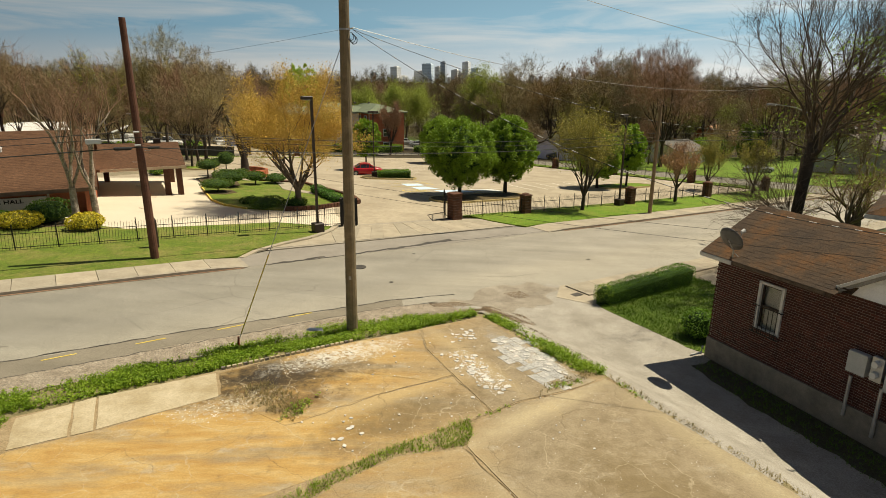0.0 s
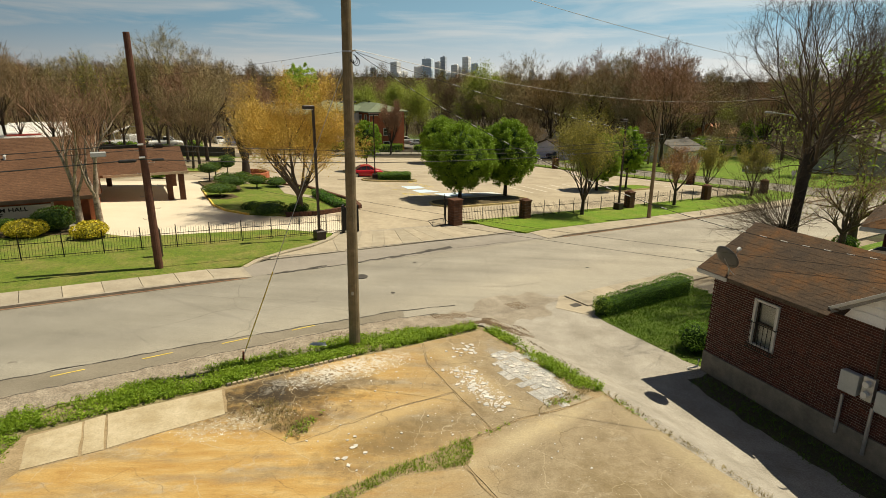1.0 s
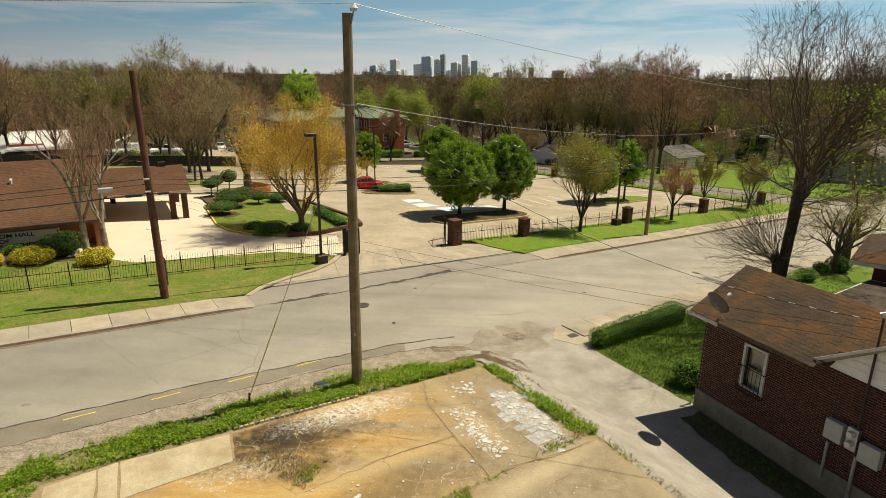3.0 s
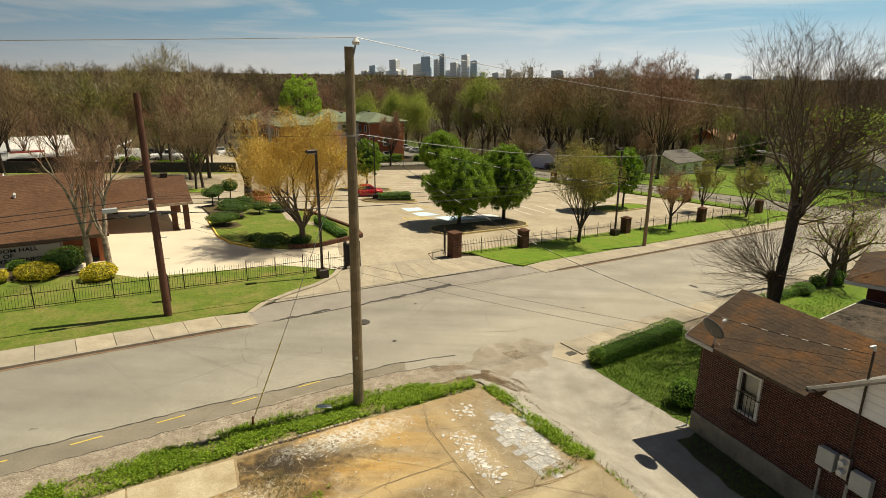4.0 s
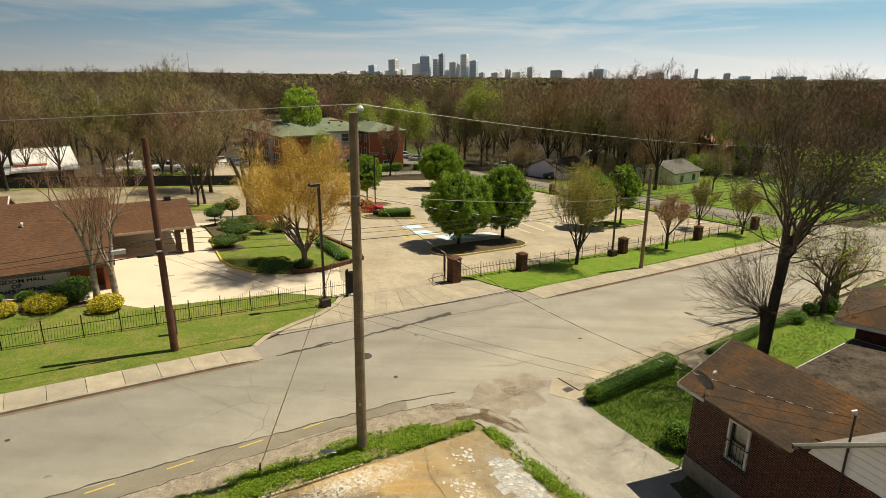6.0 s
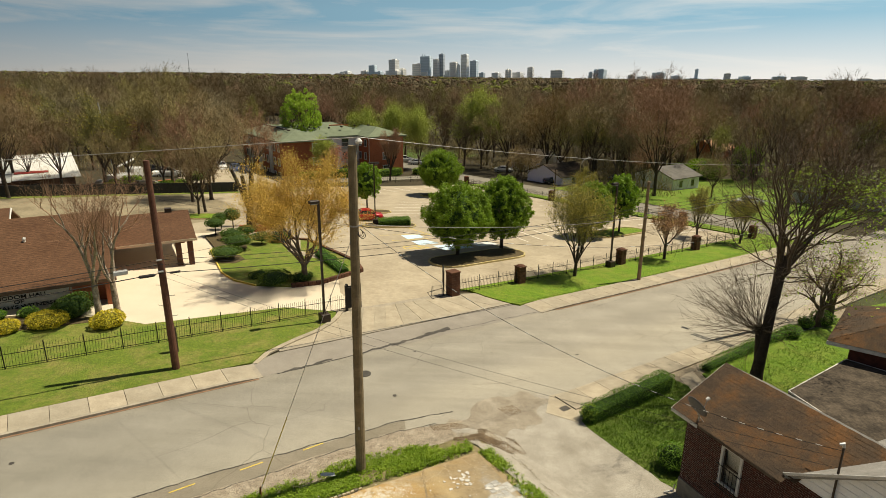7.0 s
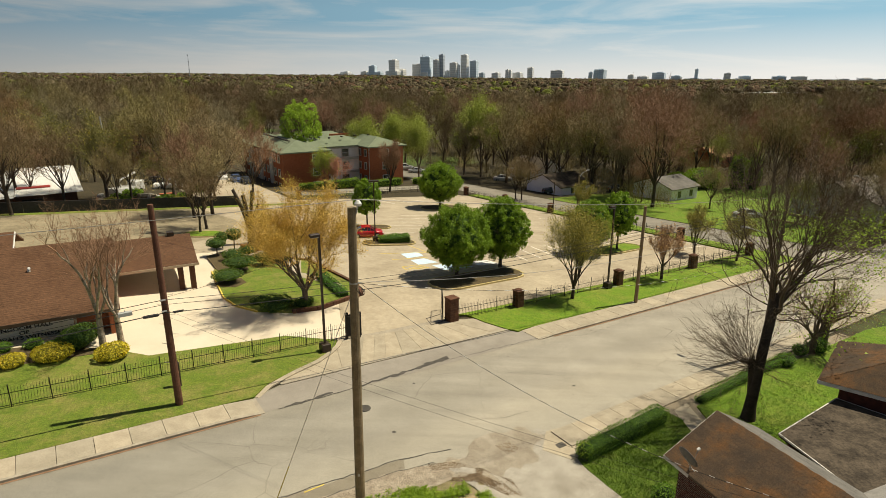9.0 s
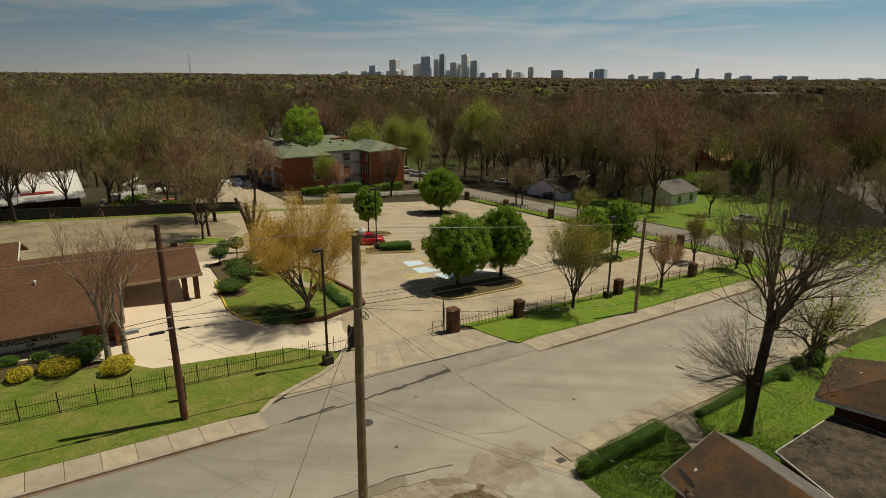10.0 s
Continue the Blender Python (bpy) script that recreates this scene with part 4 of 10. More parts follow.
part("gutter_lip", lip, M_KERB, apron)

# lot, drive, lawns and islands
drape("parking_lot", [P(14.5, 34.3), P(66, 34.0), P(66, 91), P(34, 95), P(-20, 90), P(-20, 62), P(6, 62), P(14.5, 50)], 0.022, M_LOT, 4.0, 0, "tan concrete parking lot with faded bay lines", "parking lot")
drape("hall_drive", [P(-9.0, 37.6), P(2.3, 37.5), P(10.8, 36.6), P(13.8, 34.5), P(15.5, 34.6), P(15.6, 38), P(17.0, 41.5), P(12.5, 62), P(-9, 62)], 0.03, M_DRIVE, 3.0, 0, "cream concrete drive before the hall", "driveway")
drape("lawn_west", [P(-60, 29.35), P(6.4, 29.35), P(7.5, 30.42), P(9.3, 31.22), P(11.1, 31.95), P(12.3, 32.75), P(13.1, 33.45), P(13.6, 34.3), P(10.8, 36.6), P(2.3, 37.5), P(0.5, 39.5), P(-4, 41.0), P(-60, 41.0)], 0.13, M_LAWN, 1.5, 0.14, "dry mown verge lawn inside and outside the fence", "lawn")
drape("lawn_east", [P(24.65, 33.9), P(24.9, 32.1), P(25.5, 30.2), P(26.0, 29.4), P(26.6, 29.52), P(28.0, 29.55), P(68.0, 29.55), P(69.0, 31), P(68.8, 90), P(66.4, 90), P(66.2, 34.5), P(24.0, 34.4)], 0.13, M_LAWN2, 1.5, 0.14, "bright green lawn strip along the iron fence", "lawn")
ROUND = [(-22.2, 50.5), (-20.4, 47.0), (-18.6, 43.6), (-17.0, 41.8), (-15.0, 40.8), (-12.4, 40.9), (-10.4, 42.0), (-8.8, 44.4), (-7.7, 46.0), (-8.6, 48.6), (-11.5, 52.2), (-14.5, 56.0), (-19.0, 56.5), (-22.5, 55.0)]
drape("lawn_round", ROUND, 0.16, M_LAWN, 1.0, 0.17, "green lawn bed inside the turning drive", "lawn")
edging = Shape()
for k in range(5, 12):
    a, b = Vector(ROUND[k]), Vector(ROUND[(k + 1) % len(ROUND)])
    n = max(1, int((b - a).length / 0.3))
    for i in range(n):
        c = a.lerp(b, (i + 0.5) / n)
        d = (b - a).normalized()
        m = Matrix(((d.x, -d.y, 0), (d.y, d.x, 0), (0, 0, 1)))
        edging.box((c.x, c.y, gz(c.x, c.y, 0.17)), (0.28, 0.3, 0.34), m, 0.02)
tagged(part("brick_edging", edging, M_BRICK3), "low brick edging round the lawn bed", "edging", "", "structure")
yellow = Shape()
for k in range(0, 4):
    a, b = Vector(ROUND[k]), Vector(ROUND[k + 1])
    for i in range(4):
        c, e = a.lerp(b, i / 4), a.lerp(b, (i + 1) / 4)
        d = (b - a).normalized() * 0.12
        yellow.prism([(c.x, c.y), (c.x + d.y, c.y - d.x), (e.x + d.y, e.y - d.x), (e.x, e.y)][::-1], lambda x, y: gz(x, y, 0), lambda x, y: gz(x, y, 0.17))
tagged(part("kerb_yellow", yellow, M_YELLOW), "yellow painted kerb of the lawn bed", "kerb", "", "structure")
BEDS = ([(-23.9, 58.0), (-21.0, 55.8), (-19.2, 51.6), (-20.4, 50.0), (-21.9, 50.8), (-24.8, 55.6)], [(-20.3, 48.2), (-19.0, 48.8), (-18.1, 47.6), (-18.5, 46.2), (-19.8, 46.0), (-20.6, 46.9)])
for poly in BEDS:
    drape("mulch_bed", poly, 0.19, M_MULCH, 1.0, 0.1, "dark mulch bed below clipped shrubs", "flower bed")
drape("garden_path", [(-15.4, 56.5), (-14.2, 51.5), (-10.0, 48.5), (-9.4, 47.7), (-13.8, 49.8), (-15.2, 51.0), (-17.2, 56.0)], 0.185, M_WALK, 1.0, 0.05, "curving concrete garden path", "path")
drape("mulch_bed", [P(-30, 40.0), P(-6, 39.7), P(-0.6, 39.2), P(0.4, 39.6), P(-3.6, 42.2), P(-30, 45)], 0.145, M_MULCH, 1.5, 0.15, "dark mulch bed along the hall front", "flower bed")


def island(poly, label):
    drape("parking_island", poly, 0.15, M_MULCH, 1.0, 0.0, label, "traffic island")
    rim = Shape()
    for a, b in zip(poly, poly[1:] + poly[:1]):
        dx, dy = b[0] - a[0], b[1] - a[1]
        ln = math.hypot(dx, dy)
        ox, oy = dy / ln * 0.16, -dx / ln * 0.16
        rim.prism([a, b, (b[0] + ox, b[1] + oy), (a[0] + ox, a[1] + oy)], lambda x, y: gz(x, y, -0.02), lambda x, y: gz(x, y, 0.17))
    tagged(part("kerb_island", rim, M_KERB_Y), "kerb with worn yellow paint round an island", "kerb", "", "structure")


def pill(cx, cy, length, width, turn):
    """A plan outline with round ends."""
    out, c, s = [], math.cos(radians(turn)), math.sin(radians(turn))
    for side in (0, 1):
        for k in range(7):
            t = math.pi * (k / 6 - 0.5) + math.pi * side
            x, y = (length / 2 - width / 2) * (1 - 2 * side) + width / 2 * math.cos(t), width / 2 * math.sin(t)
            out.append((cx + c * x - s * y, cy + s * x + c * y))
    return out


M_KERB_Y = surface("worn_yellow_kerb", (0.45, 0.36, 0.14), (0.55, 0.45, 0.24), 0.8, 0.85, 30, 0.15)
ISLANDS = ((2.6, 52.3, 10.6, 3.6, 36), (-7.2, 66.2, 6.2, 2.6, 15), (-10.9, 75.4, 6.0, 2.4, 13), (-1.3, 95.0, 7.0, 4.6, 40), (20.0, 66.6, 8.5, 3.2, 36), (-29.3, 66.2, 4.6, 3.2, 20))
for k, isl in enumerate(ISLANDS):
    island(pill(*isl), "kerbed planting island in the parking lot")
drape("island_turf", pill(20.0, 66.6, 8.1, 2.8, 36), 0.16, M_LAWN2, 1.0, 0, "green turf on a parking island", "lawn")
drape("island_turf", pill(-29.3, 66.2, 4.3, 2.9, 20), 0.16, M_LAWN2, 1.0, 0, "green turf on a parking island", "lawn")


def stripe(a, b, w, material, name="bay_line", dz=0.034, label="faded painted parking bay line"):
    dx, dy = b[0] - a[0], b[1] - a[1]
    ln = math.hypot(dx, dy)
    ox, oy = -dy / ln * w / 2, dx / ln * w / 2
    n = max(1, int(ln / 1.5))
    s = Shape()
    for i in range(n):
        p, q = (a[0] + dx * i / n, a[1] + dy * i / n), (a[0] + dx * (i + 1) / n, a[1] + dy * (i + 1) / n)
        s.face(*[(x, y, gz(x, y, dz)) for x, y in ((p[0] - ox, p[1] - oy), (q[0] - ox, q[1] - oy), (q[0] + ox, q[1] + oy), (p[0] + ox, p[1] + oy))])
    return tagged(part(name, s, material), label, "road marking", "", "structure")


for k in range(7):
    y = 69.0 + 2.75 * k
    stripe((-9.0 + 0.3 * k, y + 0.2), (-4.6 + 0.3 * k, y + 1.2), 0.14, M_LINE if k else M_YELLOW)
for k in range(11):
    stripe(P(26 + 3.1 * k, 85.5), P(25 + 3.1 * k, 90.3), 0.14, M_LINE)
for k in range(9):
    stripe(P(60.6, 40 + 3.0 * k), P(65.6, 39.4 + 3.0 * k), 0.14, M_LINE)
for k in range(8):
    stripe((8.5 + 1.75 * k, 60.0 + 1.2 * k), (6.4 + 1.75 * k, 64.6 + 1.2 * k), 0.14, M_LINE)
stripe((-7.8, 60.6), (-2.4, 62.2), 0.12, M_YELLOW)
stripe((-6.2, 58.2), (-2.4, 59.9), 0.12, M_YELLOW)
for a, b in (((-4.9, 55.5), (-3.4, 56.5)), ((-3.4, 56.5), (-2.2, 55.6)), ((-2.2, 55.6), (-4.5, 54.6)), ((-4.5, 54.6), (-4.9, 55.5)), ((-4.2, 54.8), (-3.0, 56.3)), ((-3.5, 55.0), (-2.6, 55.9)), ((-5.4, 66.0), (-2.0, 61.6))):
    stripe(a, b, 0.12, M_YELLOW)
for q, mm in ((((-5.47, 61.0), (-3.63, 62.2), (-2.9, 60.5), (-4.57, 59.1)), M_SKYBLUE), (((-4.2, 58.4), (-2.8, 59.4), (-1.2, 57.9), (-3.3, 56.6)), M_SKYBLUE), (((-1.9, 56.6), (0.6, 58.0), (2.4, 56.6), (-0.6, 54.9)), M_SKYBLUE), (((1.6, 58.4), (4.0, 59.6), (5.2, 58.4), (3.0, 57.3)), M_WHITE)):
    drape("bay_paint", list(q)[::-1], 0.03, mm, 2.0, 0, "pale painted accessible parking bay", "road marking")
for k in range(9):
    s0 = -2.0 + 2.63 * k - 13.15
    stripe(P(s0, 20.55), P(s0 + 0.95, 20.6), 0.062, M_YELLOW, "street_dash", 0.036, "short yellow utility paint dash on the street")

# the brick house's yard
YARD = [(5.9, 23.6), (6.6, 22.0), (8.2, 19.2), (8.8, 18.6), (12.5, 20.0), (12.6, 27.3), (12.0, 28.2)]
# the yard's green is darkened to carry the tree's shade
drape("yard_lawn", worn(YARD, 0.12, 0.5, 91), 0.035, M_SHADELAWN, 0.8, 0.05, "green yard beside the brick house, tree shade in its colour", "lawn")
drape("yard_soil", [(5.6, 23.4), (12.0, 28.75), (20.0, 34.0), (30.0, 40.6), (31.0, 38.5), (20.0, 28.0), (14.5, 20.0), (9.2, 18.7)], 0.012, surface("bare_yard_soil", (0.22, 0.178, 0.12), (0.34, 0.285, 0.2), 1.5, 0.95, 18, 0.3, 0.6), 1.0, 0.1, "bare brown soil along the front walk", "ground")
drape("house_walk", [(12.5, 28.3), (13.6, 29.2), (13.9, 20.4), (12.7, 20.0)], 0.03, M_WALK, 1.0, 0.03, "concrete walk up to the house", "path")
YARD2 = [(14.0, 28.8), (17.5, 31.6), (25.5, 36.6), (32.5, 41.2), (44, 46), (44, 20), (14.2, 20)]
drape("front_lawn", YARD2, 0.07, M_LAWN4, 1.2, 0.1, "bright green front lawn below a big tree", "lawn")
drape("drain_inlet", [(4.3, 24.1), (4.75, 25.75), (5.9, 26.3), (6.9, 25.1), (5.8, 23.3)], 0.036, M_WALK, 1.0, 0.02, "concrete storm drain apron", "path")
part("grate", Shape().box((5.3, 24.55, gz(5.3, 24.55, 0.04)), (0.5, 0.35, 0.02), Matrix.Rotation(RA, 3, "Z")), M_TAR, bpy.data.objects["drain_inlet"])

M_GUTTER = surface("rust_stained_gutter", (0.2, 0.115, 0.065), (0.3, 0.19, 0.115), 1.2, 0.95, 20, 0.3)
for s0, s1 in ((-50, 6.2), (27.8, 67.4)):
    drape("gutter_stain", [P(s0, 27.43), P(s1, 27.43), P(s1, 27.545), P(s0, 27.545)], 0.037, M_GUTTER, 2.0, 0, "rusty stain along the foot of the kerb", "stain")

# Grass strip in a dark base colour that carries the wall's shade.
drape("wall_grass", worn([(8.75, 18.3), (7.75, 17.7), (8.95, 14.2), (10.9, 9.2), (12.6, 4.6), (14.2, 5.0), (12.6, 9.1)], 0.15, 0.5, 93), 0.03, lawn_material("wall_shade_grass", (0.075, 0.075, 0.035), (0.1, 0.1, 0.045), (0.12, 0.1, 0.07)), 0.8, 0.02, "rough grass along the foot of the brick wall, wall shade in its colour", "lawn")

# Brown-olive sheet over the lot; the trees' shade is put into its dark tone.
drape("old_lot", worn([P(-24, 58), P(2, 62.5), P(14, 69), P(19, 78), P(17, 90.1), P(-24, 90.1)], 0.4, 2.0, 97), 0.031, surface("twig_shade_paving", (0.19, 0.158, 0.098), (0.34, 0.285, 0.185), 0.35, 0.93, 4, 0.25, 0.3), 3.0, 0, "brown-olive paving at the back of the lot, tree shade in its colour", "parking lot")

# ---- the brick house beside the drive ----
HA, HB = Vector((0.382, -0.924, 0)).normalized(), Vector((0.924, 0.382, 0)).normalized()
HO = Vector((8.6, 18.5, 0))


def hp(a, b, z):
    """A place in the brick house: a back from its street corner, b in from the drive wall."""
    return HO + HA * a + HB * b + Vector((0, 0, z))


HM = Matrix((HA, HB, Vector((0, 0, 1)))).transposed()
EAVE_Z, RIDGE_Z, RIDGE_B, BASE_Z, BRICK_Z = 3.05, 4.42, 1.85, -0.95, -0.08
house = thing("brick_house", HO.x, HO.y, BASE_Z, "dark red brick cottage with a worn brown shingle roof", "house")
house_inv = house.matrix_basis.inverted()


def hpart(name, shape, material, parent=None, label=""):
    """A part given in world places, put under the house."""
    shape.v = [tuple(house_inv @ Vector(v)) for v in shape.v]
    return part(name, shape, material, parent or house, label)


def wall_block(a0, a1, b0, b1, z0, z1):
    c = hp((a0 + a1) / 2, (b0 + b1) / 2, (z0 + z1) / 2)
    return Shape().box(c, (abs(a1 - a0), abs(b1 - b0), z1 - z0), HM)


hpart("foundation", wall_block(-0.03, 11, -0.04, 3.75, BASE_Z - 0.5, BRICK_Z), M_FOUND, None, "stained rendered foundation")
core = Shape()
WA0, WA1, WZ0, WZ1 = 1.72, 2.58, 0.98, 2.5  # window opening in the drive wall
for a0, a1, z0, z1 in ((0, WA0, BRICK_Z, 2.98), (WA1, 11, BRICK_Z, 2.98), (WA0, WA1, BRICK_Z, WZ0), (WA0, WA1, WZ1, 2.98)):
    core.box(hp((a0 + a1) / 2, 0.14, (z0 + z1) / 2), (a1 - a0, 0.24, z1 - z0), HM)
core.box(hp(0.14, 1.95, (BRICK_Z + 2.98) / 2), (0.24, 3.3, 2.98 - BRICK_Z), HM)
core.box(hp(5.5, 3.58, (BRICK_Z + 2.98) / 2), (11, 0.24, 2.98 - BRICK_Z), HM)
gable = Shape()
i0 = [hp(0.03, -0.0, 2.98), hp(0.03, 3.7, 2.98), hp(0.03, RIDGE_B, RIDGE_Z - 0.1)]
i1 = [hp(0.25, -0.0, 2.98), hp(0.25, 3.7, 2.98), hp(0.25, RIDGE_B, RIDGE_Z - 0.1)]
gable.face(*i0[::-1]).face(*i1)
core.v += gable.v
core.f += [tuple(k + len(core.v) - len(gable.v) for k in f) for f in gable.f]
house_wall = hpart("wall", core, M_MORTAR, None, "dark red brickwork with pale joints")

# roof: two slopes on a deck, a cross gable over the back wing
deck = Shape()
A0, A1, V0 = -0.22, 9.5, 4.15
E0, E1 = -0.62, 2 * RIDGE_B + 0.62
TH = 0.12


def slope_z(b):
    return EAVE_Z + (RIDGE_Z - EAVE_Z) * (1 - abs(b - RIDGE_B) / (RIDGE_B - E0))


for b0, b1 in ((E0, RIDGE_B), (RIDGE_B, E1)):
    q = [hp(A0, b0, slope_z(b0)), hp(V0 + 0.15 if b0 < 0 else A1, b0, slope_z(b0)), hp(V0 + 0.15 if b0 < 0 else A1, b1, slope_z(b1)), hp(A0, b1, slope_z(b1))]
    low = [p - Vector((0, 0, TH)) for p in q]
    deck.face(*q).face(*low[::-1])
    for k in range(4):
        deck.face(q[k], low[k], low[(k + 1) % 4], q[(k + 1) % 4])
for a1, b0, b1 in ((A1, 0.06, RIDGE_B), (V0 + 0.5, -0.33, 0.06)):
    q = [hp(V0 + 0.15, b0, slope_z(b0)), hp(a1, b0, slope_z(b0)), hp(a1, b1, slope_z(b1)), hp(V0 + 0.15, b1, slope_z(b1))]
    deck.face(*q).face(*[p - Vector((0, 0, TH)) for p in q][::-1])
roof = hpart("roof", deck, M_SHINGLE)
for k in range(30):
    cap = Shape()
    a = A0 + 0.16 + k * 0.32
    for sgn in (-1, 1):
        cap.box(hp(a, RIDGE_B + sgn * 0.06, RIDGE_Z - 0.015 + 0.008 * (k % 2)), (0.33, 0.14, 0.014), HM @ Matrix.Rotation(-sgn * 0.5, 3, "X"))
    hpart("ridge_shingle", cap, M_SHINGLE, roof, "worn ridge shingle")
fascia = Shape().box(hp(0.4, E0 - 0.015, EAVE_Z - 0.07), (1.25, 0.03, 0.13), HM)
fascia.box(hp(0.25, E0 - 0.032, EAVE_Z - 0.06), (0.9, 0.012, 0.09), HM)
hpart("fascia", fascia, M_TRIM, roof, "weathered white fascia board")
rake = Shape()
for b0, b1 in ((E0, RIDGE_B), (RIDGE_B, E1)):
    p, q = hp(A0 - 0.015, b0, slope_z(b0) - 0.09), hp(A0 - 0.015, b1, slope_z(b1) - 0.09)
    rake.box((p + q) / 2, ((q - p).length, 0.03, 0.16), Matrix(((q - p).normalized(), HA, (q - p).normalized().cross(HA))).transposed())
hpart("rake_board", rake, M_TRIM, roof)

wing = Shape()
WR, WRZ = V0 + 3.1, EAVE_Z + 2.1  # wing ridge
for a0, z0, a1, z1 in ((V0, EAVE_Z - 0.02, WR, WRZ), (WR, WRZ, 2 * WR - V0, EAVE_Z - 0.02)):
    q = [hp(a0, -0.34, z0 + 0.03), hp(a1, -0.34, z1 + 0.03), hp(a1, 6.8, z1 + 0.03), hp(a0, 6.8, z0 + 0.03)]
    low = [p - Vector((0, 0, 0.12)) for p in q]
    wing.face(*q).face(*low[::-1])
    for k in range(4):
        wing.face(q[k], low[k], low[(k + 1) % 4], q[(k + 1) % 4])
hpart("wing_roof", wing, M_GREYROOF, None, "pale grey cross-gable roof")
tri = Shape()
n = 9
for k in range(n):
    z0 = EAVE_Z + (WRZ - EAVE_Z) * k / n - 0.03
    z1 = z0 + (WRZ - EAVE_Z) / n + 0.01
    ins = 3.1 * (k + 1) / n
    tri.box(hp(WR, -0.02, (z0 + z1) / 2), (2 * (3.1 - ins), 0.06, z1 - z0), HM)
    tri.box(hp(WR, -0.055, z0 + 0.03), (2 * (3.1 - ins), 0.02, 0.03), HM)
tri.face(hp(V0 + 0.05, -0.035, EAVE_Z - 0.04), hp(2 * WR - V0, -0.035, EAVE_Z - 0.04), hp(WR, -0.035, WRZ - 0.05))
hpart("gable_siding", tri, M_SIDING, None, "white lap siding in the gable")
gut = Shape()
for a0, z0, a1, z1 in ((V0 - 0.25, EAVE_Z - 0.1, WR, WRZ), (WR, WRZ, 2 * WR - V0, EAVE_Z - 0.02)):
    p, q = hp(a0, -0.36, z0), hp(a1, -0.36, z1)
    d = (q - p).normalized()
    gut.box((p + q) / 2, ((q - p).length, 0.04, 0.09), Matrix((d, HB, d.cross(HB))).transposed(), 0.015)
hpart("barge_board", gut, M_TRIM, None, "peeling white barge board")
hpart("drip_edge", Shape().box(hp(2.6, E0 - 0.012, EAVE_Z - 0.05), (3.1, 0.02, 0.09), HM), M_BARK, roof, "bare weathered brown eave board")

# drive window with frame, sashes, blind and iron guard
win = hpart("window", Shape().box(hp((WA0 + WA1) / 2, 0.2, (WZ0 + WZ1) / 2), (WA1 - WA0, 0.02, WZ1 - WZ0), HM), surface("drawn_blind", (0.55, 0.53, 0.4), (0.66, 0.63, 0.5), 3, 0.7, 30, 0.08), None, "white sash window with a drawn blind")
frame_s = Shape()
mid_a, mid_z = (WA0 + WA1) / 2, (WZ0 + WZ1) / 2
for a, z, w, hgt in ((WA0 + 0.03, mid_z, 0.09, WZ1 - WZ0 + 0.06), (WA1 - 0.03, mid_z, 0.09, WZ1 - WZ0 + 0.06), (mid_a, WZ1, 0.9, 0.09), (mid_a, WZ0 + 0.02, 0.9, 0.07)):
    frame_s.box(hp(a, -0.01, z), (w, 0.1, hgt), HM, 0.01)
hpart("window_frame", frame_s, M_TRIM, win, "white window frame")
sash = Shape()
for a, z, w, hgt in ((WA0 + 0.1, mid_z, 0.05, 1.4), (WA1 - 0.1, mid_z, 0.05, 1.4), (mid_a, mid_z, 0.7, 0.06), (mid_a, WZ1 - 0.07, 0.7, 0.06)):
    sash.box(hp(a, 0.06, z), (w, 0.05, hgt), HM)
hpart("sash", sash, M_BRONZE, win, "dark sash bars")
pane = hpart("pane", Shape().box(hp(mid_a, 0.1, mid_z), (0.68, 0.006, 1.38), HM), M_GLASS, win)
glass = Nodes("clear_glass", 0.03)
glass.b.inputs["Transmission Weight"].default_value = 1.0
glass.b.inputs["IOR"].default_value = 1.45
pane.data.materials[0] = glass.m
guard = Shape()
for z in (mid_z + 0.02, WZ0 + 0.02, WZ0 - 0.12):
    guard.box(hp(mid_a, -0.13, z), (1.0, 0.02, 0.025), HM)
for k in range(6):
    guard.box(hp(WA0 + 0.06 + k * 0.15, -0.13, mid_z - 0.4), (0.014, 0.014, 0.95), HM)
for a in (WA0 - 0.05, WA1 + 0.05):
    guard.box(hp(a, -0.06, mid_z), (0.02, 0.16, 0.02), HM).box(hp(a, -0.06, WZ0 - 0.12), (0.02, 0.16, 0.02), HM)
for k in range(13):
    guard.box(hp(WA0 - 0.05 + k * 0.08, -0.13, WZ0 - 0.06), (0.012, 0.012, 0.14), HM)
hpart("window_guard", guard, M_IRON, win, "black iron window guard")

# meters and the service mast on the wall
meter = thing("meter_cabinet", 0, 0, 0, "grey electric meter boxes with conduits on brickwork", "meter box")
meter.matrix_basis = Matrix.Translation(hp(5.2, -0.02, 0))
minv = meter.matrix_basis.inverted()


def mpart(name, shape, material, label=""):
    shape.v = [tuple(minv @ Vector(v)) for v in shape.v]
    return part(name, shape, material, meter, label)


mpart("box", Shape().box(hp(5.08, -0.14, 1.28), (0.5, 0.2, 0.62), HM, 0.02), M_METER)
mpart("box", Shape().box(hp(6.1, -0.14, 1.12), (0.55, 0.2, 0.6), HM, 0.02), M_METER)
mpart("socket", Shape().box(hp(5.56, -0.1, 1.3), (0.3, 0.14, 0.7), HM, 0.02), M_STEEL)
for z in (1.46, 1.16):
    c = hp(5.55, -0.16, z)
    mpart("meter_glass", Shape().tube([c, c - HB * 0.14], [0.1, 0.085], 14), M_LAMPCLEAR, "round glass meter")
mpart("conduit", Shape().tube([hp(4.93, -0.1, 0.82), hp(4.93, -0.1, -0.4)], 0.045, 8), M_STEEL)
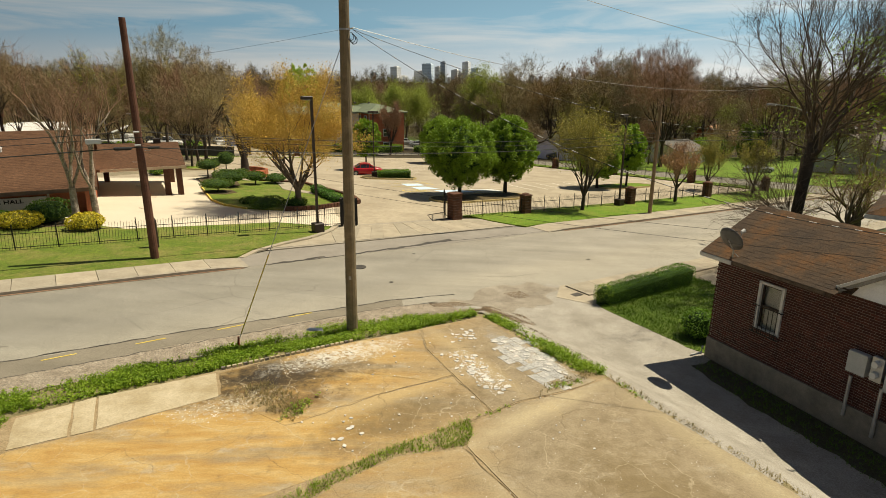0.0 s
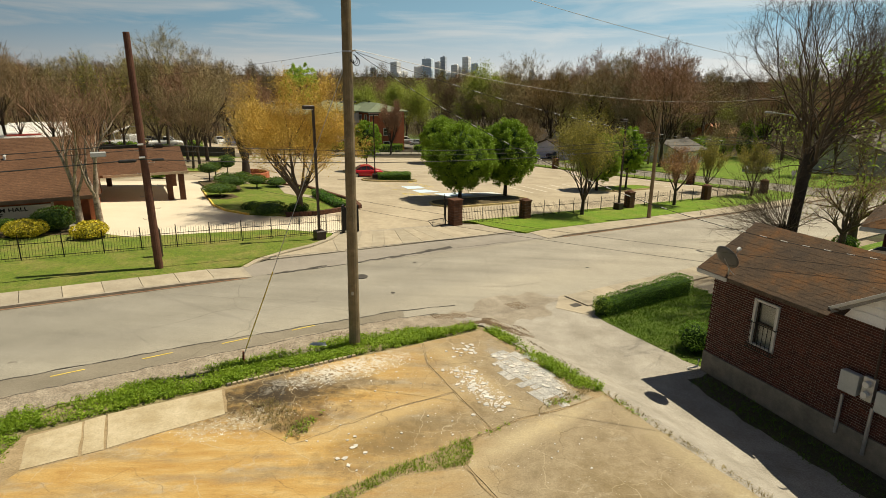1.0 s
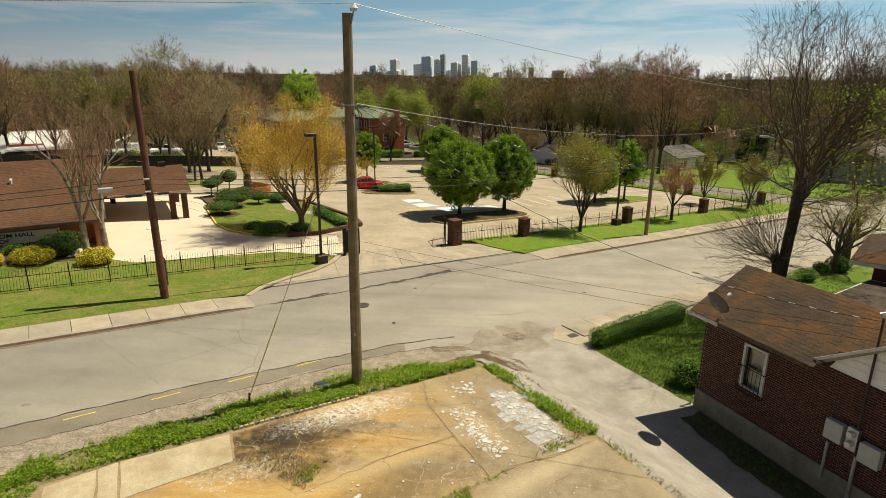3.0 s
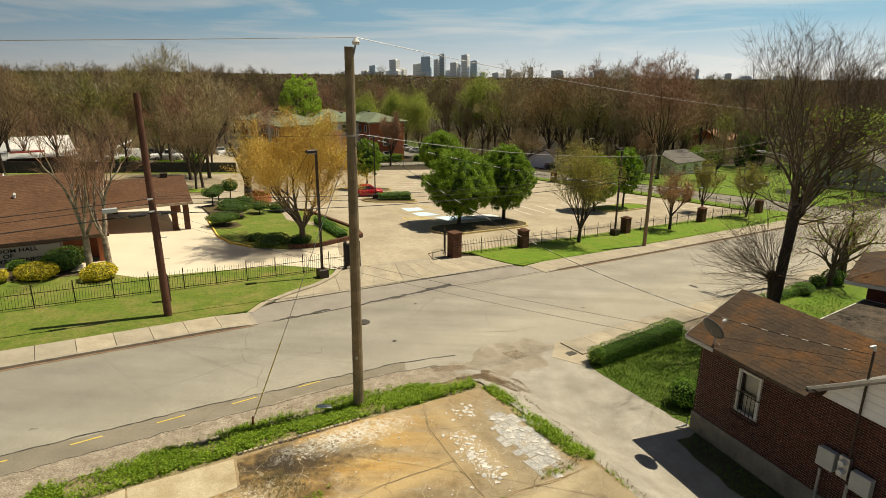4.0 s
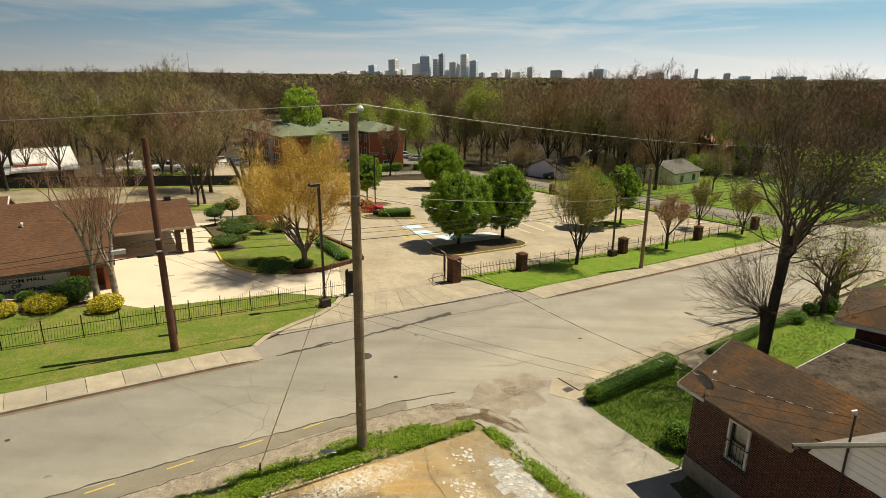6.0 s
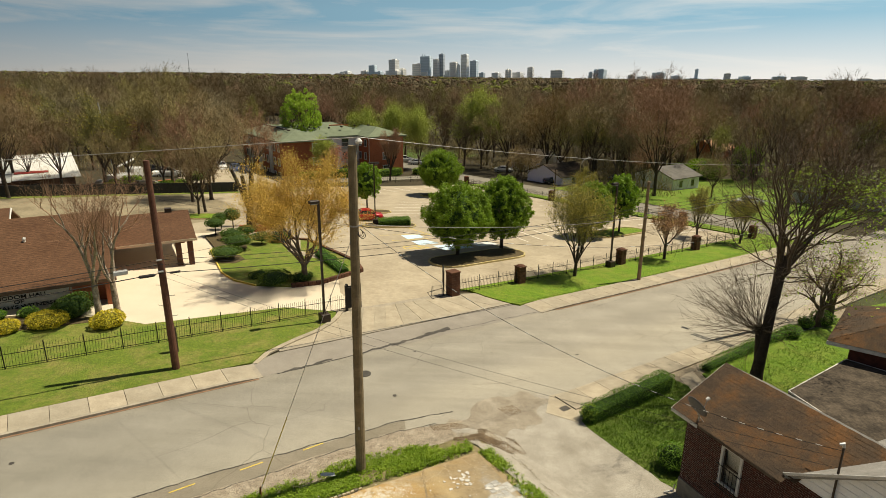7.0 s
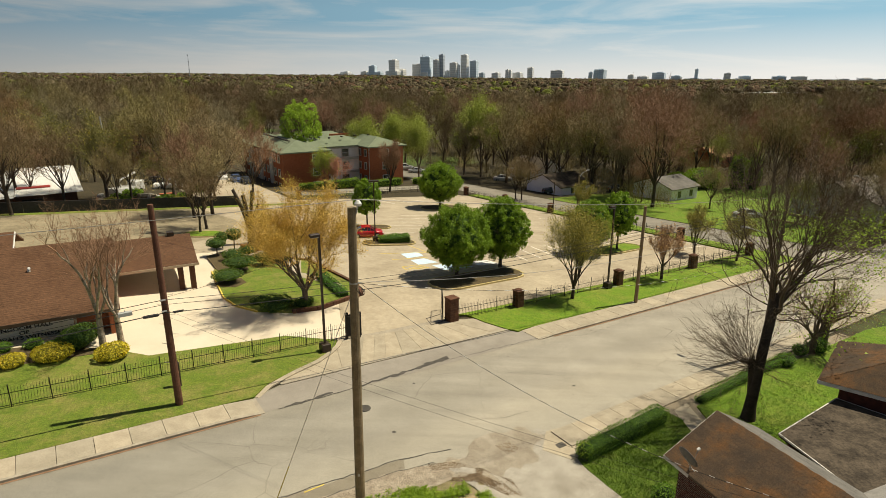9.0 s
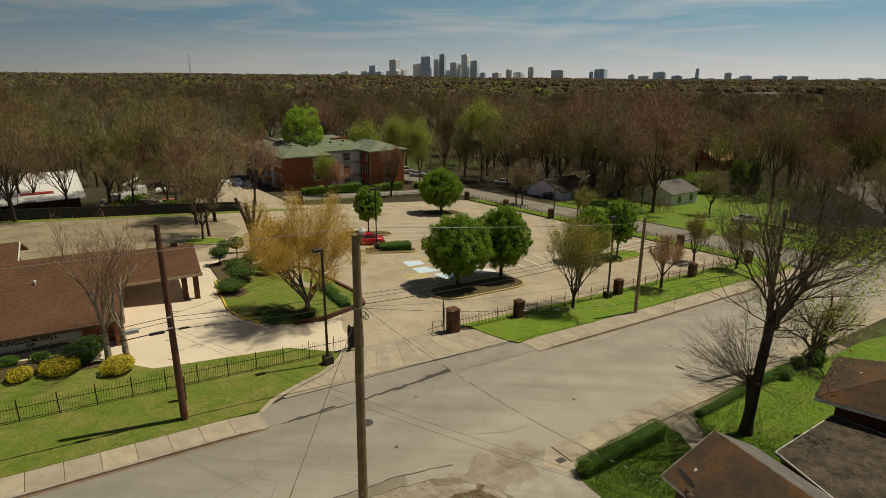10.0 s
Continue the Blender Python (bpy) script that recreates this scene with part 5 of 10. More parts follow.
mpart("conduit", Shape().tube([hp(5.75, -0.12, 0.85), hp(5.75, -0.12, -0.6)], 0.05, 8), M_STEEL)
mpart("mast", Shape().tube([hp(5.65, -0.12, 1.5), hp(5.65, -0.12, 3.6), hp(5.65, -0.12, 5.02)], [0.032, 0.032, 0.032], 8), M_BRONZE, "rusty service mast")
mpart("weatherhead", Shape().tube([hp(5.65, -0.12, 4.99), hp(5.65, -0.16, 5.12), hp(5.6, -0.26, 5.09)], [0.045, 0.05, 0.035], 8), M_STEEL)

# dish on the eave
dish = thing("satellite_dish", *hp(0.95, -0.5, EAVE_Z + 0.03), "dark grey oval satellite dish on a bent arm", "satellite dish")
dinv = dish.matrix_basis.inverted()
dc = hp(0.95, -0.75, EAVE_Z + 0.68)
aim = Vector((0.85, 0.32, 0.42)).normalized()
side = aim.cross(Vector((0, 0, 1))).normalized()
upv = side.cross(aim)
bowl = Shape()
rings = 5
for r in range(rings + 1):
    for k in range(20):
        t = 2 * math.pi * k / 20
        f = r / rings
        bowl.v.append(tuple(dinv @ (dc + side * 0.45 * f * math.cos(t) + upv * 0.4 * f * math.sin(t) + aim * 0.1 * f * f)))
for r in range(rings):
    for k in range(20):
        a, b = r * 20 + k, r * 20 + (k + 1) % 20
        bowl.f.append((a, b, b + 20, a + 20))
dob = part("reflector", bowl, surface("grey_dish_paint", (0.09, 0.085, 0.08), (0.13, 0.125, 0.115), 3, 0.5, 40, 0.08), dish, flat=False)
sol = dob.modifiers.new("thick", "SOLIDIFY")
sol.thickness = 0.012


def dpart(name, shape, material, label=""):
    shape.v = [tuple(dinv @ Vector(v)) for v in shape.v]
    return part(name, shape, material, dish, label)


dpart("feed_arm", Shape().tube([dc - upv * 0.34, dc - upv * 0.3 + aim * 0.3, dc + aim * 0.56], 0.018, 6), M_STEEL)
dpart("feed_horn", Shape().tube([dc + aim * 0.52, dc + aim * 0.64], [0.05, 0.065], 10), M_WHITE, "white feed horn")
dpart("mount", Shape().tube([hp(0.95, -0.5, EAVE_Z + 0.03), hp(0.95, -0.5, EAVE_Z + 0.32), dc - aim * 0.02], 0.025, 8).tube([hp(0.83, -0.4, EAVE_Z + 0.12), hp(0.95, -0.5, EAVE_Z + 0.26)], 0.012, 6).tube([hp(1.15, -0.42, EAVE_Z + 0.1), hp(0.95, -0.5, EAVE_Z + 0.26)], 0.012, 6), M_STEEL)

# downpipe elbow at the corner
spout = thing("downspout", *hp(-0.05, -0.25, BASE_Z), "short white downspout elbow at the foundation corner", "downspout")
part("pipe", Shape().tube([(0.1, 0.05, 0.5), (0.06, 0.02, 0.24), (-0.28, 0.06, 0.14)], 0.038, 8), M_TRIM, spout)

# flat-roofed porch wing and the second house
def slab_roof(poly, z, th, material, rim, parent, name="roof"):
    part(name, Shape().prism(poly, z - th, z), material, parent)
    s = Shape()
    for a, b in zip(poly, poly[1:] + poly[:1]):
        p, q = Vector((*a, z - 0.03)), Vector((*b, z - 0.03))
        d = (q - p).normalized()
        s.box((p + q) / 2, ((q - p).length, 0.05, 0.08), Matrix((d, Vector((-d.y, d.x, 0)), Vector((0, 0, 1)))).transposed())
    part("edge_trim", s, rim, parent, "pale metal roof edge")


porch = thing("porch_wing", 0, 0, 0, "low wing with a dark weathered flat roof and pale edge", "building")
slab_roof([(13.95, 21.05), (18.35, 24.0), (24.0, 17.5), (19.0, 12.6), (15.2, 15.4)], 2.3, 0.16, M_FLATROOF, M_TRIM, porch)
part("wall", Shape().prism([(14.3, 20.9), (18.2, 23.5), (23.2, 17.4), (18.8, 13.2)], -2.0, 2.16), M_BRICK, porch, "shaded dark brick wall")
house2 = thing("neighbour_house", 20.5, 24.0, -1.5, "dark brick house with a mossy brown hip roof", "house")
h2 = house2.matrix_basis.inverted()
R2 = [Vector((17.45, 24.25, 3.15)), Vector((21.3, 28.6, 3.15)), Vector((32.0, 20.5, 3.15)), Vector((28.0, 16.0, 3.15))]
pk = [Vector((22.6, 23.8, 5.0)), Vector((27.0, 20.3, 5.0))]
deck2 = Shape()
for q in ((R2[0], pk[0], R2[1]), (R2[1], pk[0], pk[1], R2[2]), (R2[2], pk[1], R2[3]), (R2[3], pk[1], pk[0], R2[0])):
    deck2.face(*[h2 @ p for p in q][::-1])
deck2.face(*[h2 @ (p - Vector((0, 0, 0.02))) for p in R2])
part("roof", deck2, M_SHINGLE, house2)
tr2 = Shape()
for p, q in zip(R2, R2[1:] + R2[:1]):
    d = (q - p).normalized()
    tr2.box(h2 @ ((p + q) / 2 - Vector((0, 0, 0.1))), ((q - p).length, 0.05, 0.18), Matrix((d, Vector((-d.y, d.x, 0)), Vector((0, 0, 1)))).transposed())
part("fascia", tr2, M_TRIM, house2, "grey fascia board")
cen = sum(R2, Vector()) / 4
wallq = [cen + (p - cen) * 0.87 for p in R2]
part("wall", Shape().prism([((h2 @ p).x, (h2 @ p).y) for p in wallq][::-1], -0.5, 4.6), M_BRICK, house2, "dark brick wall")

# ---- the meeting hall ----
KA = radians(29)
KD, KN = Vector((math.cos(KA), math.sin(KA), 0)), Vector((-math.sin(KA), math.cos(KA), 0))
KM = Matrix((KD, KN, Vector((0, 0, 1)))).transposed()
hall = thing("meeting_hall", 0, 0, 0, "low brick hall with a broad reddish-brown shingle roof", "building")


def kp(s, n, z):
    return KD * s + KN * n + Vector((0, 0, z))


def gable_roof(s0, s1, n0, n1, ze, zr, name, parent, material, th=0.18, m=kp):
    """A gabled roof deck; a material of shingle courses stepping down each slope."""
    nm = (n0 + n1) / 2
    sh = Shape()
    rows = 40
    for sgn, (na, nb) in ((1, (n0, nm)), (-1, (n1, nm))):
        for k in range(rows):
            f0, f1 = k / rows, (k + 1) / rows
            lip = 0.007
            sh.face(m(s0, na + (nb - na) * f0, ze + (zr - ze) * f0 + lip), m(s1, na + (nb - na) * f0, ze + (zr - ze) * f0 + lip), m(s1, na + (nb - na) * f1, ze + (zr - ze) * f1), m(s0, na + (nb - na) * f1, ze + (zr - ze) * f1))
            sh.face(m(s0, na + (nb - na) * f0, ze + (zr - ze) * f0), m(s1, na + (nb - na) * f0, ze + (zr - ze) * f0), m(s1, na + (nb - na) * f0, ze + (zr - ze) * f0 + lip), m(s0, na + (nb - na) * f0, ze + (zr - ze) * f0 + lip))
    for na in (n0, n1):
        sh.face(m(s0, na, ze - th), m(s1, na, ze - th), m(s1, nm, zr - th), m(s0, nm, zr - th))
        sh.face(m(s0, na, ze - th), m(s1, na, ze - th), m(s1, na, ze), m(s0, na, ze))
        for s in (s0, s1):
            sh.face(m(s, na, ze - th), m(s, na, ze), m(s, nm, zr), m(s, nm, zr - th))
    me = sh.mesh(name, material)
    bm = bmesh.new()
    bm.from_mesh(me)
    bmesh.ops.remove_doubles(bm, verts=bm.verts[:], dist=0.004)
    bm.to_mesh(me)
    bm.free()
    return part(name, me, material, parent)


gable_roof(-34, -2.45, 42.2, 57.6, 2.1, 5.15, "roof", hall, M_SHINGLE2)
gable_roof(-6.5, 3.5, 50.1, 59.5, 2.15, 3.62, "canopy_roof", hall, M_SHINGLE2)
trim = Shape()
for s0, s1, n, z in ((-34, -2.45, 42.17, 2.0),):
    trim.box(kp((s0 + s1) / 2, n, z), (s1 - s0, 0.05, 0.2), KM)
M_BROWNTRIM = surface("brown_painted_trim", (0.1, 0.062, 0.038), (0.16, 0.1, 0.062), 2, 0.6, 30, 0.12)
part("fascia", trim, M_BROWNTRIM, hall, "brown fascia and gutter")
part("canopy_fascia", Shape().box(kp(0.55, 50.04, 2.06), (5.9, 0.05, 0.2), KM).box(kp(3.53, 54.8, 2.06), (0.05, 9.4, 0.2), KM), M_BEIGE, hall, "tan canopy fascia")
walls = Shape()
walls.box(kp(-18.4, 43.6, 0.8), (31.2, 0.3, 2.9), KM)
walls.box(kp(-2.95, 50.0, 0.8), (0.3, 12.6, 2.9), KM)
walls.box(kp(-18.4, 56.2, 0.8), (31.2, 0.3, 2.9), KM)
part("wall", walls, M_BRICK2, hall, "orange-red brick wall")
part("gable_end", Shape().face(kp(-2.8, 43.4, 2.0), kp(-2.8, 56.4, 2.0), kp(-2.8, 49.9, 4.9)), M_BRICK2, hall)
part("corner_pier", Shape().box(kp(-2.95, 42.95, 0.75), (0.45, 1.3, 2.7), KM, 0.02), M_BRICK2, hall)
soff = Shape().box(kp(-18.2, 42.8, 1.9), (31, 1.3, 0.06), KM)
part("soffit", soff, M_BROWNTRIM, hall)
part("downspout", Shape().box(kp(-5.2, 43.38, 0.7), (0.12, 0.1, 2.4), KM, 0.01), M_BEIGE, hall, "tan square downspout")
for s, n in ((3.0, 50.7), (2.1, 50.7), (3.0, 58.8), (-2.2, 58.8)):
    g = gz(*kp(s, n, 0).xy)
    part("post", Shape().box(kp(s, n, (2.0 + g) / 2), (0.42, 0.42, 2.1 - g), KM, 0.03), M_BRICK3, hall, "brick canopy post")
part("canopy_ceiling", Shape().box(kp(0.4, 54.8, 1.97), (5.6, 9.0, 0.05), KM), M_BEIGE, hall)
for s, n, z in ((-7.7, 47.1, 4.0), (-12.5, 46.0, 3.6)):
    part("vent_pipe", Shape().tube([kp(s, n, z - 0.3), kp(s, n, z + 0.25)], 0.09, 10).tube([kp(s, n, z + 0.25), kp(s + 0.05, n - 0.12, z + 0.3)], 0.09, 10), M_WHITE, hall, "white plastic vent pipe")
part("roof_vent", Shape().tube([kp(-10.2, 48.3, 4.5), kp(-10.2, 48.3, 4.75), kp(-10.2, 48.3, 4.8), kp(-10.2, 48.3, 4.95)], [0.22, 0.22, 0.4, 0.08], 14), M_STEEL, hall, "grey mushroom roof vent")
part("roof_box", Shape().box(kp(1.9, 54.8, 3.75), (0.55, 0.55, 0.35), KM, 0.02), M_BRONZE, hall, "dark ridge vent box")
for k in range(4):
    s = -12.6 - 5 * k
    w = part("window", Shape().box(kp(s, 43.42, 0.9), (1.4, 0.1, 1.3), KM), M_GLASS, hall)
    part("window_frame", Shape().box(kp(s, 43.39, 1.58), (1.5, 0.1, 0.08), KM).box(kp(s, 43.39, 0.22), (1.5, 0.14, 0.08), KM).box(kp(s, 43.38, 0.9), (0.06, 0.1, 1.3), KM), M_TRIM, w)

# the hall's sign: raised letters on a pale panel
sign = thing("hall_sign", 0, 0, 0, "pale wall sign with raised dark serif-like lettering", "sign")
SC = kp(-8.1, 43.36, 1.0)
part("panel", Shape().box(SC, (5.6, 0.1, 1.12), KM, 0.02), surface("pale_sign_panel", (0.5, 0.47, 0.4), (0.58, 0.55, 0.48), 2, 0.7, 30, 0.05), sign)


def lettering(text, size, centre, turn, material, parent, extrude=0.015, stretch=1.0):
    cu = bpy.data.curves.new("letters", "FONT")
    cu.body, cu.size, cu.extrude, cu.align_x, cu.align_y = text, size, extrude, "CENTER", "CENTER"
    cu.offset = 0.006
    tmp = bpy.data.objects.new("letters", cu)
    scene.collection.objects.link(tmp)
    me = bpy.data.meshes.new_from_object(tmp.evaluated_get(bpy.context.evaluated_depsgraph_get()))
    bpy.data.objects.remove(tmp)
    me.transform(Matrix.Translation(centre) @ turn @ Matrix.Diagonal((stretch, 1, 1, 1)))
    me.materials.clear()
    me.materials.append(material)
    return part("lettering", me, material, parent)


turn = Matrix.Rotation(KA, 4, "Z") @ Matrix.Rotation(math.pi / 2, 4, "X")
for text, dz in (("KINGDOM HALL", 0.33), ("OF", 0.0), ("JEHOVAH'S WITNESSES", -0.33)):
    lettering(text, 0.34, SC + Vector((0, 0, dz)) - KN * 0.07, turn, M_DARK, sign, 0.02, 1.27)
hall_annex = thing("hall_annex", 0, 0, 0, "second low roof behind the hall, reddish-brown shingles", "building")
gable_roof(-30, -10.3, 57.8, 67.0, 1.9, 3.7, "roof", hall_annex, M_SHINGLE2)
part("wall", Shape().box(kp(-20.3, 62.3, 0.6), (18.6, 8.0, 2.8), KM), M_BRICK2, hall_annex)
part("rake_board", Shape().tube([kp(-10.25, 57.8, 1.85), kp(-10.25, 62.4, 3.65)], 0.08, 4), M_TRIM, hall_annex)

# ---- poles and wires ----
def utility_pole(x, y, top, r0, r1, material, label, lean=(0, 0), z0=None):
    z0 = gz(x, y) if z0 is None else z0
    ob = thing("utility_pole", x, y, z0, label, "utility pole", "utility poles")
    k = 10
    pts = [(lean[0] * i / k, lean[1] * i / k, -0.1 + (top - z0 + 0.1) * i / k) for i in range(k + 1)]
    part("shaft", Shape().tube(pts, [r0 + (r1 - r0) * i / k for i in range(k + 1)], 14), material, ob)
    return ob


def sag(a, b, drop, n=14):
    a, b = Vector(a), Vector(b)
    return [a.lerp(b, i / n) - Vector((0, 0, 4 * drop * (i / n) * (1 - i / n))) for i in range(n + 1)]


def cable(points, r, material, label, name="overhead_cable"):
    return tagged(part(name, Shape().tube(points, r, 5), material), label, "cable", "overhead cables")


MP = Vector((-4.05, 18.9, 0.0))
MT = Vector((-3.86, 18.6, 12.82))
pole = utility_pole(MP.x, MP.y, 12.82, 0.2, 0.15, M_POLE, "tall grey weathered wooden utility pole in the grass verge", (MT.x - MP.x, MT.y - MP.y), 0.02)


def along(z):
    return Vector((0.19 * z / 12.6, -0.3 * z / 12.6, z))


part("insulator_bracket", Shape().tube([along(12.5) + Vector((0.12, -0.02, 0)), along(12.72) + Vector((0.2, 0, 0.1)), along(12.82) + Vector((0.22, 0, 0.1))], 0.03, 6), M_STEEL, pole)
part("insulator", Shape().tube([along(12.86) + Vector((0.22, 0, 0)), along(12.95) + Vector((0.22, 0, 0)), along(13.05) + Vector((0.22, 0, 0))], [0.11, 0.13, 0.05], 12), M_WHITE, pole, "white porcelain insulator")
part("clamp", Shape().tube([along(10.02) + Vector((0.1, -0.05, 0)), along(10.05) + Vector((0.28, -0.08, 0))], 0.025, 6).tube([along(10.0), along(10.05)], 0.172, 12), M_STEEL, pole)
for k in range(3):
    z = 9.95 - 0.05 * k
    loop = [along(z) + Vector((0.2 + 0.1 * math.sin(t) + 0.05 * k, -0.1, -0.15 + 0.12 * math.cos(t))) for t in np.linspace(0, 5.2, 12)]
    part("wire_loop", Shape().tube(loop, 0.012, 4), M_CABLE, pole)
part("tag", Shape().box(along(1.9) + Vector((0.0, -0.2, 0)), (0.08, 0.02, 0.12)), M_STEEL, pole)
guy = thing("guy_wire", -7.6, 17.3, 0.0, "steel guy wire with a yellow guard and rusty anchor", "guy wire")
ginv = Vector((-7.6, 17.3, 0.0))
part("wire", Shape().tube([Vector((0, 0, 0.1)), MP + along(9.85) - ginv], 0.012, 5), M_STEEL, guy)
g0, g1 = Vector((0, 0, 0.25)), (MP + along(9.85) - ginv)
part("guard", Shape().tube([g1 * 0.03 + Vector((0, 0, 0.1)), g1 * 0.3 + Vector((0, 0, 0.07))], 0.02, 6), M_YELLOW, guy, "dull yellow plastic guard")
part("anchor", Shape().tube([(0, 0, -0.1), (0.02, 0, 0.3)], [0.05, 0.03], 8), surface("rusty_anchor", (0.2, 0.06, 0.03), (0.3, 0.1, 0.05), 9, 0.9), guy)

LP = Vector((-14.9, 26.75, 0.0))
lpole = utility_pole(LP.x, LP.y, 11.15, 0.2, 0.14, M_POLERED, "reddish-brown treated utility pole behind the sidewalk", (-0.06, -0.04))
for k in range(9):
    steps = Shape()
    z = 2.6 + 0.55 * k
    sx = 0.2 * (1 if k % 2 else -1)
    steps.tube([(0, 0, z), (sx * 2.2, 0, z), (sx * 2.2, 0, z + 0.05)], 0.012, 5)
    part("step_bolt", steps, M_STEEL, lpole)
for z in (6.2, 5.6):
    part("cable_clamp", Shape().tube([(0.1, -0.15, z), (-0.1, -0.3, z)], 0.05, 6), M_STEEL, lpole)
RP = Vector((16.0, 46.3, 0.0))
utility_pole(RP.x, RP.y, 6.9, 0.16, 0.12, M_POLETAN, "tan wooden utility pole on the lawn strip", (0.05, 0.1))
xpole = utility_pole(21.45, 35.9, 9.95, 0.15, 0.11, M_BARK, "grey utility pole with a crossarm behind the big tree")
xz = gz(21.45, 35.9)
for z in (8.75, 8.2):
    part("crossarm", Shape().box((0, 0, z - xz), (2.8, 0.11, 0.13), Matrix.Rotation(radians(-51), 3, "Z"), 0.01), M_POLE, xpole)
part("lamp_arm", Shape().tube([(-0.1, 0.05, 6.9 - xz), (-0.7, 0.75, 7.25 - xz), (-1.3, 1.55, 7.35 - xz)], 0.03, 6).box((-1.5, 1.8, 7.35 - xz), (0.55, 0.22, 0.12), Matrix.Rotation(radians(-51), 3, "Z"), 0.04), M_STEEL, xpole, "cobra-head street lamp on an arm")
T1 = MT + Vector((0.22, 0, 0.28))
XP = Vector((21.45, 35.9, 0))
far_left = Vector((-70, -6, 12.4))
cable(sag(far_left, T1, 0.5), 0.011, M_ALU, "bare aluminium line along the pole tops")
cable(sag(T1, XP + Vector((0, 0, 9.85)), 0.35), 0.011, M_ALU, "bare aluminium line along the pole tops")
AT = MP + along(10.03) + Vector((0.26, -0.05, 0))


def twisted_drop(end, drop):
    """A black triplex cable with its pale neutral strand showing at every turn."""
    seg = sag(AT, end, drop, 90)
    cable(seg[::3], 0.008, M_CABLE, "black twisted service drop from the tall pole")
    wraps = Shape()
    for k in range(2, 88, 3):
        wraps.tube([seg[k] + Vector((0, 0, 0.012)), seg[k + 1] + Vector((0, 0, 0.008))], 0.008, 4)
    tagged(part("wire_wraps", wraps, M_WHITE), "pale neutral strand showing along the service drop", "cable", "", "stuff")


twisted_drop(hp(5.65, -0.15, 4.88), 1.07)
twisted_drop(XP + Vector((0, 0, 5.9)), 1.11)
for dz in (0.0, 0.35):
    cable(sag(LP + Vector((0.1, -0.2, 5.35 + dz)), hp(5.65, -0.15, 4.3 + dz), 0.45, 24), 0.005, M_CABLE, "thin telephone drop over the street to the house")
cable(sag(AT + Vector((0, 0, 0.06)), XP + Vector((-0.2, -0.1, 8.7)), 1.06), 0.009, M_ALU, "bare overhead line across the street")
cable(sag(MP + along(10.05), Vector((-40, 46, 9.6)), 0.8), 0.004, M_CABLE, "thin overhead line to the west")
west, east = Vector((-62, -4, 6.6)), Vector((58, 76, 3.4))
for z, r, dz in ((6.25, 0.018, 4.9), (6.0, 0.014, 4.6), (5.55, 0.026, 4.3)):
    off = Vector((0.0, -0.22, 0))
    cable(sag(west + Vector((0, 0, z - 6)), LP + off + Vector((0, 0, z)), 0.7), r, M_CABLE, "black telephone cable along the far sidewalk")
    cable(sag(LP + off + Vector((0, 0, z)), RP + off + Vector((0, 0, dz)), 0.6), r * 0.8, M_CABLE, "black telephone cable along the far sidewalk")
    cable(sag(RP + off + Vector((0, 0, dz)), east + Vector((0, 0, dz - 4)), 0.5), r * 0.8, M_CABLE, "black telephone cable along the far sidewalk")
cable(sag(LP + Vector((0, 0, 6.3)), Vector((-9.0, 47.0, 4.2)), 0.3), 0.01, M_CABLE, "thin service wire over the drive")
spl = (LP + Vector((0, -0.22, 5.55)) - (west - Vector((0, 0, 0.45)))).normalized()
c0 = LP + Vector((0, -0.22, 5.5))
splice = thing("cable_splice", c0.x, c0.y, c0.z, "black cable splice case hung under the strand", "splice case")
part("case", Shape().tube([-spl * 0.25, -spl * 0.32, -spl * 0.95, -spl * 1.02], [0.03, 0.08, 0.08, 0.03], 10), M_CABLE, splice)
part("sleeve", Shape().tube([spl * 0.4, spl * 0.9], 0.06, 8), M_CABLE, splice)
box = thing("terminal_box", c0.x, c0.y, c0.z, "pale grey terminal box hung on the telephone cable", "terminal box")
part("body", Shape().box(-spl * 1.75 + Vector((0, 0, 0.36)), (0.62, 0.22, 0.22), Matrix.Rotation(RA, 3, "Z"), 0.03), M_METER, box)
part("hanger", Shape().tube([-spl * 1.75 + Vector((0, 0, 0.44)), -spl * 1.75 + Vector((0, 0, 0.56))], 0.015, 5), M_STEEL, box)

# ---- gate piers, iron fence, lot lamps ----
def pier(s, n, w, hgt, label, cap_round=True):
    x, y = P(s, n)
    ob = thing("gate_pier" if hgt > 1.9 else "fence_pier", x, y, gz(x, y), label, "brick pier", "brick piers", math.degrees(RA))
    part("core", Shape().box((0, 0, hgt / 2), (w - 0.03, w - 0.03, hgt)), M_MORTAR, ob)
    rows = int(hgt / 0.19)
    bricks = Shape()
    for k in range(rows):
        z = (k + 0.5) * hgt / rows
        cnt = 2 if w > 0.9 else 1
        for sd in range(4):
            m = Matrix.Rotation(sd * math.pi / 2, 3, "Z")
            for j in range(cnt + 1):
                o = -w / 2 + w * (j + 0.5) / (cnt + 1)
                bricks.box(m @ Vector((o, -w / 2 + 0.02, z)), (w / (cnt + 1) - 0.015, 0.06, hgt / rows - 0.014), m)
    part("brickwork", bricks, M_BRICK3, ob, "worn brown brick courses")
    top = Shape().box((0, 0, hgt + 0.04), (w + 0.1, w + 0.1, 0.09), None, 0.02)
    if cap_round:
        top.tube([(0, 0, hgt + 0.08), (0, 0, hgt + 0.16), (0, 0, hgt + 0.22)], [w * 0.52, w * 0.42, w * 0.12], 12)
    part("cap", top, M_BRICK3, ob)
    return ob


